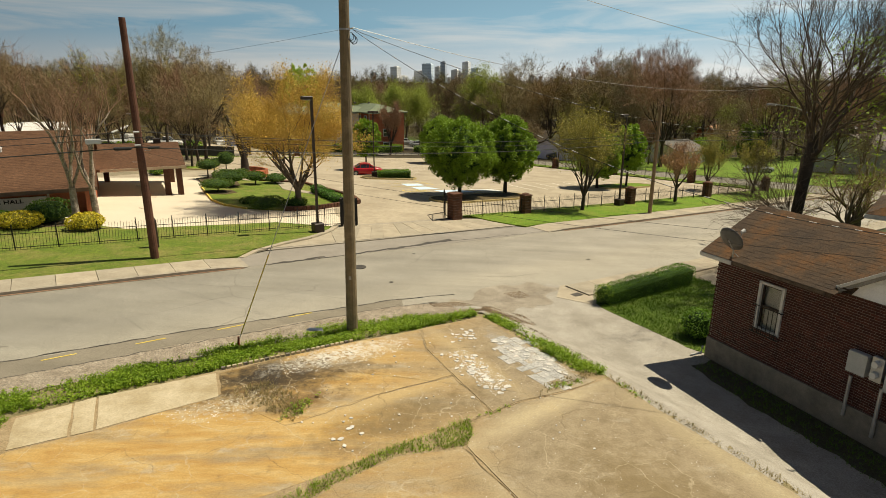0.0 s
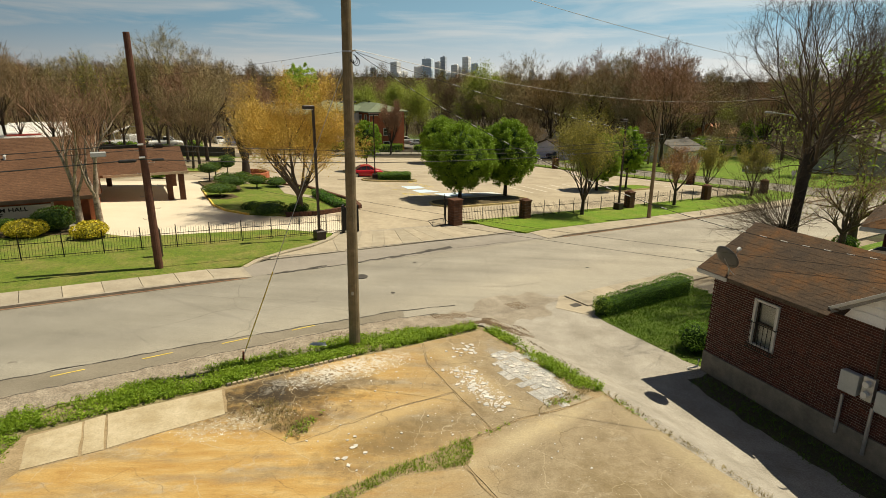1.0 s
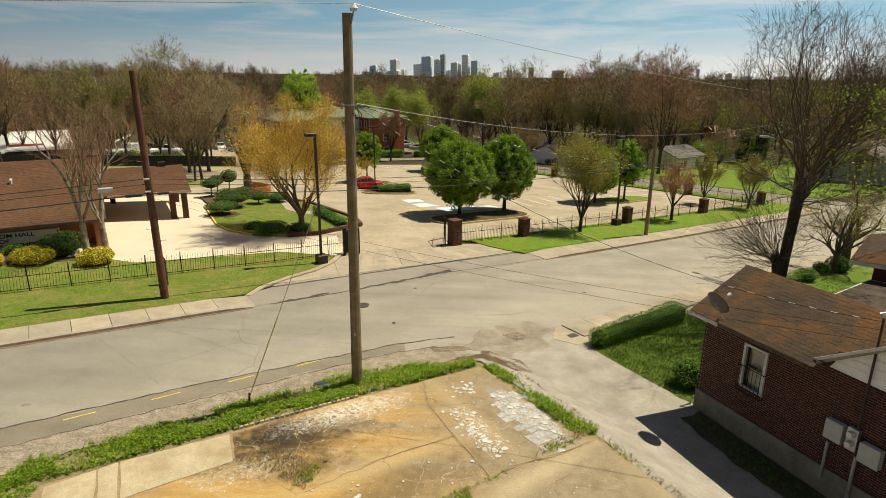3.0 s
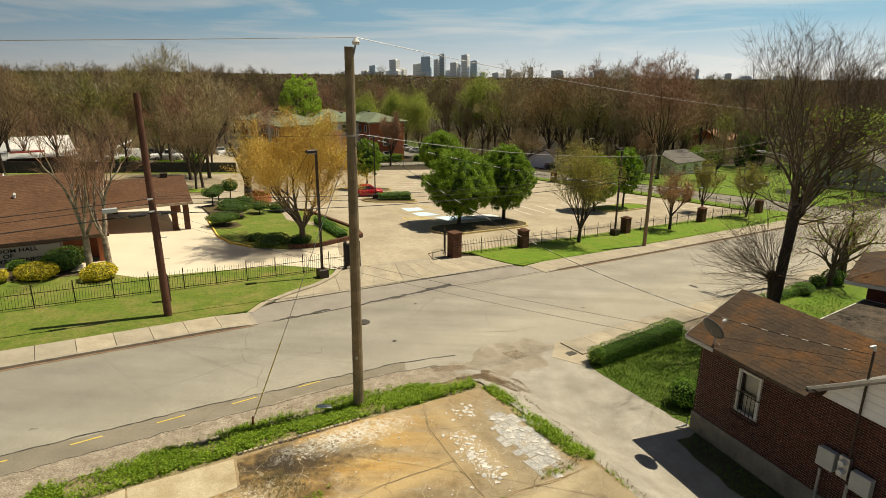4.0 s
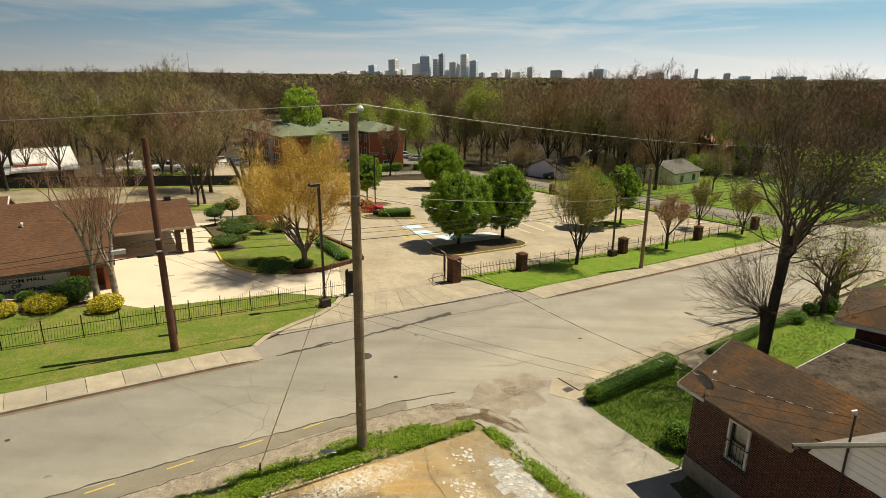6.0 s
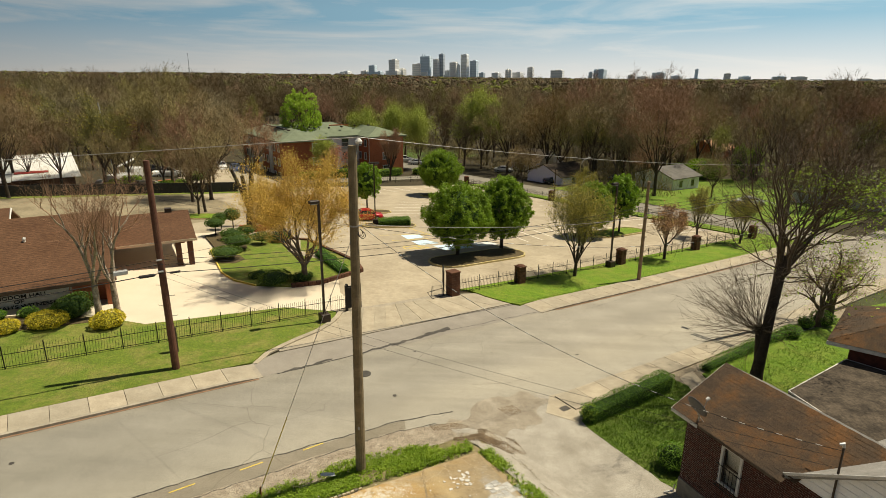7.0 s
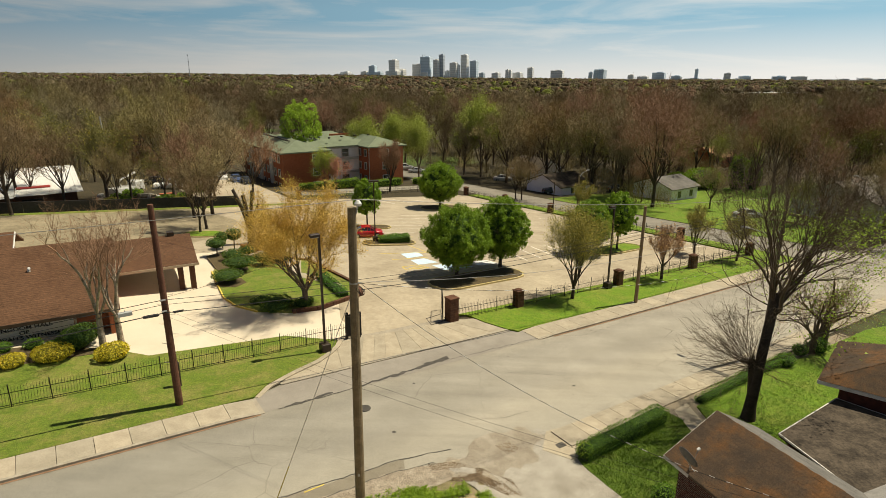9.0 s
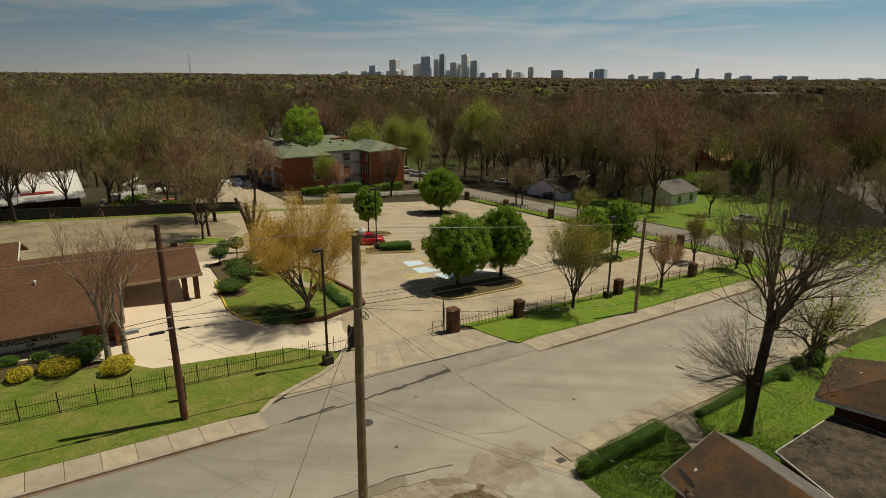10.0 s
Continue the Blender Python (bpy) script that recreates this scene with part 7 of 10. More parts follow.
def leafy_tree(name, label, seed, hgt, wid, trunk, r0, bark, leaf, clumps, per, size, group="trees", squash=1.0, core=0.8, low=0.92):
    """A dense crown of many leaf clumps, uneven in outline."""
    r = np.random.default_rng(seed)
    ob = thing(name, 0, 0, 0, label, "tree", group)
    segs, tips = [], []
    segs.append((0, 0, -0.1, 0, 0, trunk * 0.2, r0 * 1.3, r0))
    segs.append((0, 0, trunk * 0.2, 0.03, 0, trunk, r0, r0 * 0.8))
    for i in range(7):
        t = 2 * math.pi * i / 7
        branch(r, segs, tips, np.array([0.03, 0, trunk * r.uniform(0.8, 1.0)]), unit(np.array([math.cos(t) * 0.5, math.sin(t) * 0.5, 1])), (hgt - trunk) * 0.5, r0 * 0.45, 2, kids=(2, 3))
    v, f = bars(segs, 6)
    part("trunk", array_mesh("trunk", v, f, bark), bark, ob, "trunk and limbs")
    base = trunk * low
    ch = hgt - base
    mid = np.array([0, 0, base + ch * 0.46])

    def hull(u):
        """The crown's outline along directions u: a broad dome, flatter below, with bulges."""
        bulge = 1 + 0.07 * np.sin(u[:, 0] * 5 + seed) * np.cos(u[:, 1] * 4 + seed) + 0.045 * np.sin(u[:, 0] * 11 + u[:, 2] * 9 + seed) + 0.03 * np.cos(u[:, 1] * 13 - u[:, 2] * 7)
        up = np.where(u[:, 2] > 0, ch * 0.54, ch * 0.46)
        side = wid / 2 * (1 - 0.12 * squash * np.clip(u[:, 2], 0, 1) ** 2 - 0.14 * np.clip(-u[:, 2], 0, 1))
        return u * bulge[:, None] * np.stack([side, side, up], 1) + mid

    th, ph = np.meshgrid(np.linspace(0, 2 * np.pi, 15)[:-1], np.linspace(0.12, np.pi - 0.25, 9))
    cu = np.stack([np.sin(ph) * np.cos(th), np.sin(ph) * np.sin(th), np.cos(ph)], -1).reshape(-1, 3)
    cv = (hull(cu) - mid) * core + mid + r.normal(0, wid * 0.018, cu.shape)
    ci = np.array([[i * 14 + j, (i + 1) * 14 + j, (i + 1) * 14 + (j + 1) % 14, i * 14 + (j + 1) % 14] for i in range(8) for j in range(14)])
    # added solid core closes the crown; its dark colour is the inner shade
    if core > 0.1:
        part("inner_foliage", array_mesh("inner_foliage", cv, ci, M_BOXCORE), M_BOXCORE, ob, "dark filler core inside the crown")
    u = unit(r.normal(0, 1, (clumps, 3)))
    rad = 1.0 - 0.3 * r.random((clumps, 1)) ** 1.7
    c = (hull(u) - mid) * rad + mid
    cs = r.uniform(0.5, 1.3, (clumps, 1)) * wid * 0.062
    off = unit(r.normal(0, 1, (clumps * per, 3)) + np.repeat(u, per, 0) * 0.5)
    pts = np.repeat(c, per, 0) + off * np.repeat(cs, per, 0) * r.uniform(0.35, 1.1, (clumps * per, 1))
    v, f = leaf_quads(r, pts, size)
    part("crown", array_mesh("crown", v, f, leaf), leaf, ob, "dense leafy crown")
    return ob


def put(ob, x, y, scale=1.0, turn=0.0, first=False, dz=0.0):
    """Stands a tree at a place: the first one itself, then copies."""
    m = Matrix.Translation(on(x, y, dz)) @ Matrix.Rotation(radians(turn), 4, "Z")
    if first:
        ob.matrix_basis = m @ Matrix.Diagonal((scale, scale, scale, 1))
        return ob
    c = copy_thing(ob, m)
    c.scale = (scale, scale, scale)
    return c


M_BUDGREEN = leaf_material("yellow_green_buds", (0.3, 0.36, 0.05), (0.45, 0.52, 0.1))
# lot trees in full leaf
pear = leafy_tree("pear_tree", "round ornamental pear tree in dense green leaf", 5, 6.75, 6.2, 1.3, 0.2, M_BARKDARK, M_PEAR, 760, 66, 0.078, "leafy lot trees", 1.6)
put(pear, 0.6, 52.7, 1.03, 0, True)
pear2 = leafy_tree("pear_tree", "ornamental pear tree in dense green leaf", 8, 6.5, 5.1, 1.3, 0.18, M_BARKDARK, M_PEAR, 600, 66, 0.078, "leafy lot trees", 1.6)
put(pear2, 5.15, 56.3, 1.13, 40, True)
put(pear, -1.3, 95.2, 1.1, 70)
put(pear2, 16.2, 64.2, 0.95, 160)
young = leafy_tree("young_tree", "small leafy green tree on a parking island", 12, 6.7, 3.8, 2.0, 0.12, M_BARKDARK, leaf_material("mid_green_leaves", (0.16, 0.28, 0.016), (0.28, 0.43, 0.035)), 300, 48, 0.1, "leafy lot trees", 2.0, 0.62)
put(young, 20.2, 66.6, 1.05, 0, True)
put(young, -11.0, 75.5, 0.98, 120)
lime = leafy_tree("lime_green_tree", "tall tree in fresh lime-green leaf behind the apartments", 21, 17.0, 8.6, 6.0, 0.32, M_BARK, M_SPRING, 420, 60, 0.15, "trees", 0.8, 0.0, 0.8)
put(lime, -31.8, 128.5, 1.0, 0, True)

# the golden tree by the gate, and budding trees along the fence
gold = make_tree("golden_tree", "spreading tree with sparse golden spring leaves", 31, 10.6, 0.26, 1.7, 4, M_BARK, M_TWIGGOLD, (M_GOLD, 8, 0.26, 0.048), 6, (0.7, 0.008), up=0.26, wild=0.3, kids=(3, 4), ratio=0.66, angle=0.72, limbs=7, fit=(9.9, 8.4))
put(gold, -11.65, 42.4, 1.0, 0, True)
bud = make_tree("budding_tree", "vase-shaped tree with sparse olive spring leaves", 37, 9.0, 0.17, 1.4, 3, M_BARKDARK, M_TWIGOLIVE, (M_OLIVE, 13, 0.28, 0.052), 7, (0.6, 0.007), up=0.36, wild=0.22, kids=(3, 5), ratio=0.64, angle=0.66, limbs=7)
put(bud, 10.6, 46.9, 1.0, 0, True)
bud2 = make_tree("budding_tree", "small budding tree with thin olive twigs", 38, 6.4, 0.14, 1.3, 3, M_BARKDARK, M_TWIGOLIVE, (M_OLIVE, 9, 0.22, 0.05), 7, (0.6, 0.009), up=0.4, wild=0.2, kids=(3, 4), ratio=0.62, angle=0.6, limbs=6)
put(bud2, 32.2, 61.6, 1.0, 0, True)
put(bud2, 29.0, 65.2, 1.0, 130)
put(bud2, 21.6, 91.0, 0.95, 60)
pink = make_tree("small_bare_tree", "small tree with russet buds beside the pole", 43, 5.4, 0.13, 1.5, 3, M_BARKDARK, M_TWIGRED, (M_PINK, 4, 0.16, 0.05), 5, (0.45, 0.008), up=0.4, wild=0.25, kids=(3, 4), ratio=0.6, angle=0.6, limbs=6)
put(pink, 20.9, 53.7, 1.2, 0, True)
blossom = make_tree("blossom_tree", "small tree in dusty pink blossom before the apartments", 45, 6.6, 0.13, 1.4, 3, M_BARKDARK, M_TWIGRED, (leaf_material("dusty_pink_blossom", (0.5, 0.22, 0.16), (0.66, 0.34, 0.26)), 9, 0.3, 0.07), 5, (0.5, 0.01), up=0.35, wild=0.25, kids=(3, 4), ratio=0.6, angle=0.6, limbs=6, fit=(6.4, 4.6))
put(blossom, -21.5, 110.5, 1.0, 80, True)
redbare = make_tree("reddish_tree", "upright tree with fine reddish bare twigs", 44, 11.5, 0.2, 2.2, 3, M_BARKDARK, M_TWIGRED, None, 4, (1.1, 0.011), up=0.5, wild=0.2, kids=(4, 5), ratio=0.6, angle=0.5, limbs=8)
put(redbare, -11.4, 113.5, 1.0, 0, True)
spring = make_tree("spring_tree", "slim tree with fresh yellow-green leaves", 47, 14, 0.2, 2.6, 4, M_BARK, M_TWIGOLIVE, (M_BUDGREEN, 7, 0.45, 0.12), 3, (0.8, 0.01), up=0.3, wild=0.32, kids=(2, 4), ratio=0.66, angle=0.6, limbs=7, fit=(14.5, 8.0))
put(spring, -6.7, 139.3, 1.0, 0, True)
put(spring, -12.9, 141.0, 1.02, 200)
put(spring, -23.6, 110.6, 0.55, 100)
put(spring, -19.5, 138.0, 0.95, 300)
put(spring, 8.6, 145.0, 1.32, 50)

# the big lopped tree at the corner
M_SHOOT = surface("brown_shoots", (0.085, 0.062, 0.042), (0.15, 0.11, 0.07), 2, 0.9, 20, 0.3, 0)


def lopped_tree():
    r = np.random.default_rng(61)
    ob = thing("lopped_tree", 0, 0, 0, "big dark lopped tree with long upright bare shoots", "tree")
    segs, tips = [], []
    spine = [np.array(p) for p in ((0, 0, -0.2), (0.04, 0.03, 0.9), (0.15, 0.06, 2.4), (0.26, 0.1, 4.2), (0.38, 0.12, 5.8), (0.46, 0.14, 6.9))]
    rad = [0.4, 0.29, 0.255, 0.24, 0.24, 0.2]
    for a, b, ra, rb in zip(spine, spine[1:], rad, rad[1:]):
        segs.append((*a, *b, ra, rb))
    # leaders fan up from the old cuts
    for k in range(13):
        t = 2.4 * k + r.uniform(-0.3, 0.3)
        lean = 0.12 + 0.62 * (k / 12) ** 0.8
        a = spine[4] + (spine[5] - spine[4]) * r.uniform(-0.3, 0.8)
        d = unit(np.array([math.cos(t) * lean + 0.1, math.sin(t) * lean, 1.0]))
        branch(r, segs, tips, a, d, r.uniform(3.3, 4.3), r.uniform(0.075, 0.12), 4, up=0.1, wild=0.34, kids=(2, 3), ratio=0.66, angle=0.42, low=0.25, bits=5)
    # limbs that spread sideways and droop
    for k in range(9):
        t = 0.7 * k
        a = spine[4] + (spine[5] - spine[4]) * r.uniform(-0.5, 0.6)
        d = unit(np.array([math.cos(t), math.sin(t), r.uniform(0.05, 0.6)]))
        branch(r, segs, tips, a, d, r.uniform(1.8, 3.2), r.uniform(0.022, 0.04), 3, up=0.05, wild=0.4, kids=(2, 3), ratio=0.55, angle=0.6, low=0.2, bits=4)
    # a side stub with a brush of thin shoots
    stub = np.array([0.0, 0.2, 2.5])
    segs.append((0.12, 0.1, 1.2, *stub, 0.26, 0.22))
    segs.append((*stub, *(stub + np.array([-0.1, 0.05, 0.75])), 0.22, 0.23))
    top = stub + np.array([-0.1, 0.05, 0.75])
    for j in range(84):
        nd = unit(np.array([-0.6, 0.1, 0.55]) + r.normal(0, 0.55, 3))
        branch(r, segs, tips, top + r.normal(0, 0.12, 3) - np.array([0, 0, 0.3]), nd, r.uniform(1.5, 3.1), 0.013, 1, up=0.1, wild=0.25, kids=(3, 5), ratio=0.5, angle=0.45, bits=3)
    big, small = [s for s in segs if s[6] > 0.1], [s for s in segs if s[6] <= 0.1]
    v, f = bars(big, 10)
    me = array_mesh("trunk", v, f, M_BARKDARK)
    me.shade_smooth()
    part("trunk", me, M_BARKDARK, ob, "dark leaning lopped trunk")
    v, f = bars(small, 4)
    tagged(part("shoot_tangle", array_mesh("shoot_tangle", v, f, M_SHOOT), M_BARKDARK, ob, "long bare shoots"), kind="stuff")
    v, f, ends = sprays(r, tips, 4, 0.85, 0.0045, 0.6)
    part("twig_spray", array_mesh("twig_spray", v, f, M_SHOOT), M_BARKDARK, ob, "fine bare twigs")
    pick = ends[(ends[:, 0] > 0.4) & (ends[:, 2] > 5.0) & (ends[:, 2] < 11)]
    pick = pick[r.permutation(len(pick))[:2600]]
    v, f = leaf_quads(r, pick + r.normal(0, 0.1, pick.shape), 0.065)
    part("foliage", array_mesh("foliage", v, f, M_SPRING), M_SPRING, ob, "a few fresh yellow-green leaves")
    return ob


put(lopped_tree(), 16.35, 27.6, 1.08, 0, True)
pollard = make_tree("pollarded_tree", "stubby pollarded tree with a brush of thin twigs", 67, 7.0, 0.32, 2.2, 3, M_BARK, M_TWIG, (M_SPRING, 2, 0.2, 0.05), 6, (1.0, 0.006), up=0.12, wild=0.35, kids=(2, 3), ratio=0.66, angle=0.8, limbs=6)
put(pollard, 26.8, 37.6, 1.0, 0, True)
put(pollard, 25.4, 36.6, 0.75, 140)

# pale-barked trees at the hall corner
birch = make_tree("pale_barked_tree", "bare tree with pale upper stems and drooping fine twigs", 71, 9.0, 0.21, 2.0, 3, M_BIRCH, M_TWIGRED, None, 7, (0.95, 0.005), up=0.24, wild=0.42, kids=(2, 3), ratio=0.64, angle=0.5, limbs=4, bits=4, fit=(9.6, 6.2))
put(birch, -22.35, 32.85, 1.05, 20, True)
put(birch, -21.6, 33.6, 1.0, 170)

# ---- woods ----
WOODS = []
for k, (seed, hgt, bark, twig, per, lab) in enumerate((
        (101, 17, M_BARKDARK, M_TWIG, 8, "tall bare tree with dense brown twigs"),
        (102, 19, M_BARK, M_TWIG, 8, "tall bare tree with spreading limbs"),
        (103, 15, M_BARK, M_TWIGGREY, 8, "bare tree with pale grey twigs"),
        (104, 18, M_BARKDARK, M_TWIGRED, 8, "tall bare tree with reddish twigs"),
        (105, 14, M_BARK, M_TWIGOLIVE, 6, "tree budding with olive-green twigs"),
        (106, 16, M_BARKDARK, M_TWIG, 8, "bare tree with crooked dark limbs"),
        (107, 15, M_BARK, M_TWIGOLIVE, 3, "woodland tree in thin yellow-green leaf"))):
    WOODS.append(make_tree("woodland_tree", lab, seed, hgt, 0.3, hgt * 0.24, 4, bark, twig, {4: (M_OLIVE, 1, 0.5, 0.13), 6: (M_BUDGREEN, 2, 0.5, 0.13)}.get(k), per, (1.2, 0.017), "woodland trees", up=0.22, wild=0.42, kids=(2, 3), ratio=0.7, angle=0.68, limbs=6, bits=2, fine=0.016, fit=(hgt, hgt * (0.66, 0.74, 0.62, 0.7, 0.62, 0.78, 0.6)[k])))
used = set()
r = random.Random(7)


def clear(x, y):
    s, n = RD.x * x + RD.y * y, RN.x * x + RN.y * y
    if -14 < s < 70 and n < 99:
        return False
    if 30 < s < 70 and n < 156:
        return False
    if 66 < s < 86 and n < 175:
        return False
    if 86 < s < 125 and n < 76 and not (86 < s < 92 and n > 60):
        return False
    if -26 < s < 6 and 97 < n < 124:
        return False
    if 6 < s < 34 and n < 128:
        return r.random() < 0.35
    return True


spots = []
tries = 0
while len(spots) < 215 and tries < 24000:
    tries += 1
    y = 62 + 150 * r.random() ** 1.1
    x = r.uniform(-0.95, 0.98) * (y + 8)
    if clear(x, y) and not (112 < x < 162 and y > 140) and all((x - a) ** 2 + (y - b) ** 2 > (16 if x > -20 else 30) for a, b in spots):
        spots.append((x, y))
spots += [P(-13 + 6.6 * q, 94.5 + (q * 7 % 5)) for q in range(7)]
spots += [(-30.0, 67.0), (-36.5, 80.5), (-62.0, 84.5), (-68, 80), (14.0, 107.5), (13.0, 108.5), (46, 99.5), (36.5, 107)]
for x, y in spots:
    k = r.choice((0, 1, 2, 3, 3, 4, 5, 6)) if x > -40 else r.choice((0, 2, 2, 4, 5, 2, 4))
    sc = r.uniform(0.66, 0.95) * (0.92 if x < -20 else 1.04) * (1 + (0.3 if x < 0.4 * y or x > 0.66 * y else 0.0) * min(1, max(0, (y - 85) / 50)))
    if (x, y) in spots[-8:]:
        sc, k = 0.5, r.choice((0, 3, 5))
    elif (x, y) in spots[-15:]:
        sc *= 0.8
    put(WOODS[k], x, y, sc, r.uniform(0, 360), k not in used)
    used.add(k)
for x, y, k, sc in ((-43.1, 89.3, 1, 0.93), (-33.2, 79.2, 5, 0.9), (-30.2, 69.5, 0, 0.62), (-34.6, 76.3, 3, 0.7), (-56.1, 71.9, 5, 0.82), (-63.9, 84.3, 0, 0.8), (-51.0, 85.0, 4, 0.95), (-68.0, 78.0, 5, 0.75), (46.5, 124.3, 3, 1.25), (33.5, 114.3, 2, 1.3), (30.4, 121.3, 0, 1.15), (67.9, 119.3, 1, 1.08), (59.6, 139.3, 0, 1.1), (39.5, 130.0, 5, 1.2), (52.5, 137.0, 3, 1.15), (22.0, 128.0, 0, 1.1), (14.0, 135.0, 5, 1.1), (78.0, 132.0, 3, 1.0), (88.0, 126.0, 5, 1.05), (62.0, 76.0, 3, 0.7), (69.0, 70.0, 0, 0.8), (75.0, 78.0, 5, 0.85), (58.0, 88.0, 3, 0.75), (84.0, 72.0, 0, 0.75), (66.0, 62.0, 5, 0.62), (57.0, 68.0, 0, 0.6), (72.0, 86.0, 1, 0.85), (80.0, 84.0, 5, 0.9), (52.0, 58.0, 5, 0.5), (36.5, 101.0, 3, 1.1), (52.5, 84.5, 4, 0.55), (64.5, 83.0, 5, 0.7), (56.0, 79.5, 2, 0.5)):
    put(WOODS[k], x, y, sc, 57 * k + x)


# the woods go on behind: lighter trees, joined
M_WOODS = Nodes("far_bare_twigs", 0.95)
M_WOODS = M_WOODS.done(M_WOODS.mix(1.0, M_WOODS.ramp(M_WOODS.noise(0.045, 3, 0.6), [(0.3, (0.12, 0.08, 0.04)), (0.42, (0.18, 0.126, 0.066)), (0.55, (0.205, 0.16, 0.082)), (0.66, (0.205, 0.18, 0.058)), (0.72, (0.26, 0.27, 0.055))]), M_WOODS.ramp(M_WOODS.n("ShaderNodeNewGeometry").outputs["Random Per Island"], [(0.0, grey(0.65)), (1.0, grey(1.35))]), "MULTIPLY"))


def light_tree(seed, hgt):
    """Bars and twigs of a plain bare tree, as arrays of four-cornered faces."""
    g = np.random.default_rng(seed)
    segs, tips = [(0, 0, -0.3, 0, 0, hgt * 0.25, 0.3, 0.22)], []
    for i in range(7):
        t = 2 * math.pi * (i + g.uniform(-0.3, 0.3)) / 7
        branch(g, segs, tips, np.array([0, 0, hgt * g.uniform(0.16, 0.25)]), unit(np.array([math.cos(t) * 0.6, math.sin(t) * 0.6, 0.9 if i else 3.0])), hgt * 0.3, 0.13, 3, 0.2, 0.42, (2, 3), 0.7, 0.68, 0.3, 2)
    segs, tips = fitted(segs, tips, hgt, hgt * g.uniform(0.62, 0.8))
    v, f = bars([q for q in segs if q[6] > 0.035], 3)
    w, _, _ = sprays(g, tips, 9, 1.5, 0.024)
    w = w.reshape(-1, 3, 3)
    w = np.concatenate([w, w[:, 2:] + np.array([0.01, 0, 0])], 1).reshape(-1, 3)
    return np.concatenate([v, w]), np.concatenate([f, np.arange(len(w)).reshape(-1, 4) + len(v)])


def joined_woods():
    g = np.random.default_rng(19)
    kinds = [light_tree(301 + k, h) for k, h in enumerate((15, 17, 16, 14))]
    more, vs, fs, count, tries = [], [], [], 0, 0
    while len(more) < 330 and tries < 9000:
        tries += 1
        y = 205 + 190 * g.random() ** 1.15
        x = g.uniform(-0.86, 0.9) * y
        if (112 < x < 162 and y < 225) or any((x - a) ** 2 + (y - b) ** 2 < 45 for a, b in more):
            continue
        more.append((x, y))
        v, f = kinds[int(g.integers(4))]
        t, k = g.uniform(0, 6.28), g.uniform(0.95, 1.38)
        c, q = math.cos(t) * k, math.sin(t) * k
        vs.append(np.stack([x + v[:, 0] * c - v[:, 1] * q, y + v[:, 0] * q + v[:, 1] * c, gz(x, y) + v[:, 2] * k], 1))
        fs.append(f + count)
        count += len(v)
    me = array_mesh("bare_woods", np.concatenate(vs), np.concatenate(fs), M_WOODS)
    tagged(new("bare_woods", me), "bare brown woodland behind the nearer trees", "woods", "", "stuff")


joined_woods()


GROVES = ((-880, 1500, 60), (-325, 790, 28), (-92, 280, 12), (-90, 790, 14), (138, 630, 16), (252, 380, 16), (170, 270, 9), (367, 1000, 55), (80, 300, 9), (25, 350, 9), (-150, 420, 12), (-230, 520, 16), (60, 900, 40), (-500, 1100, 40))


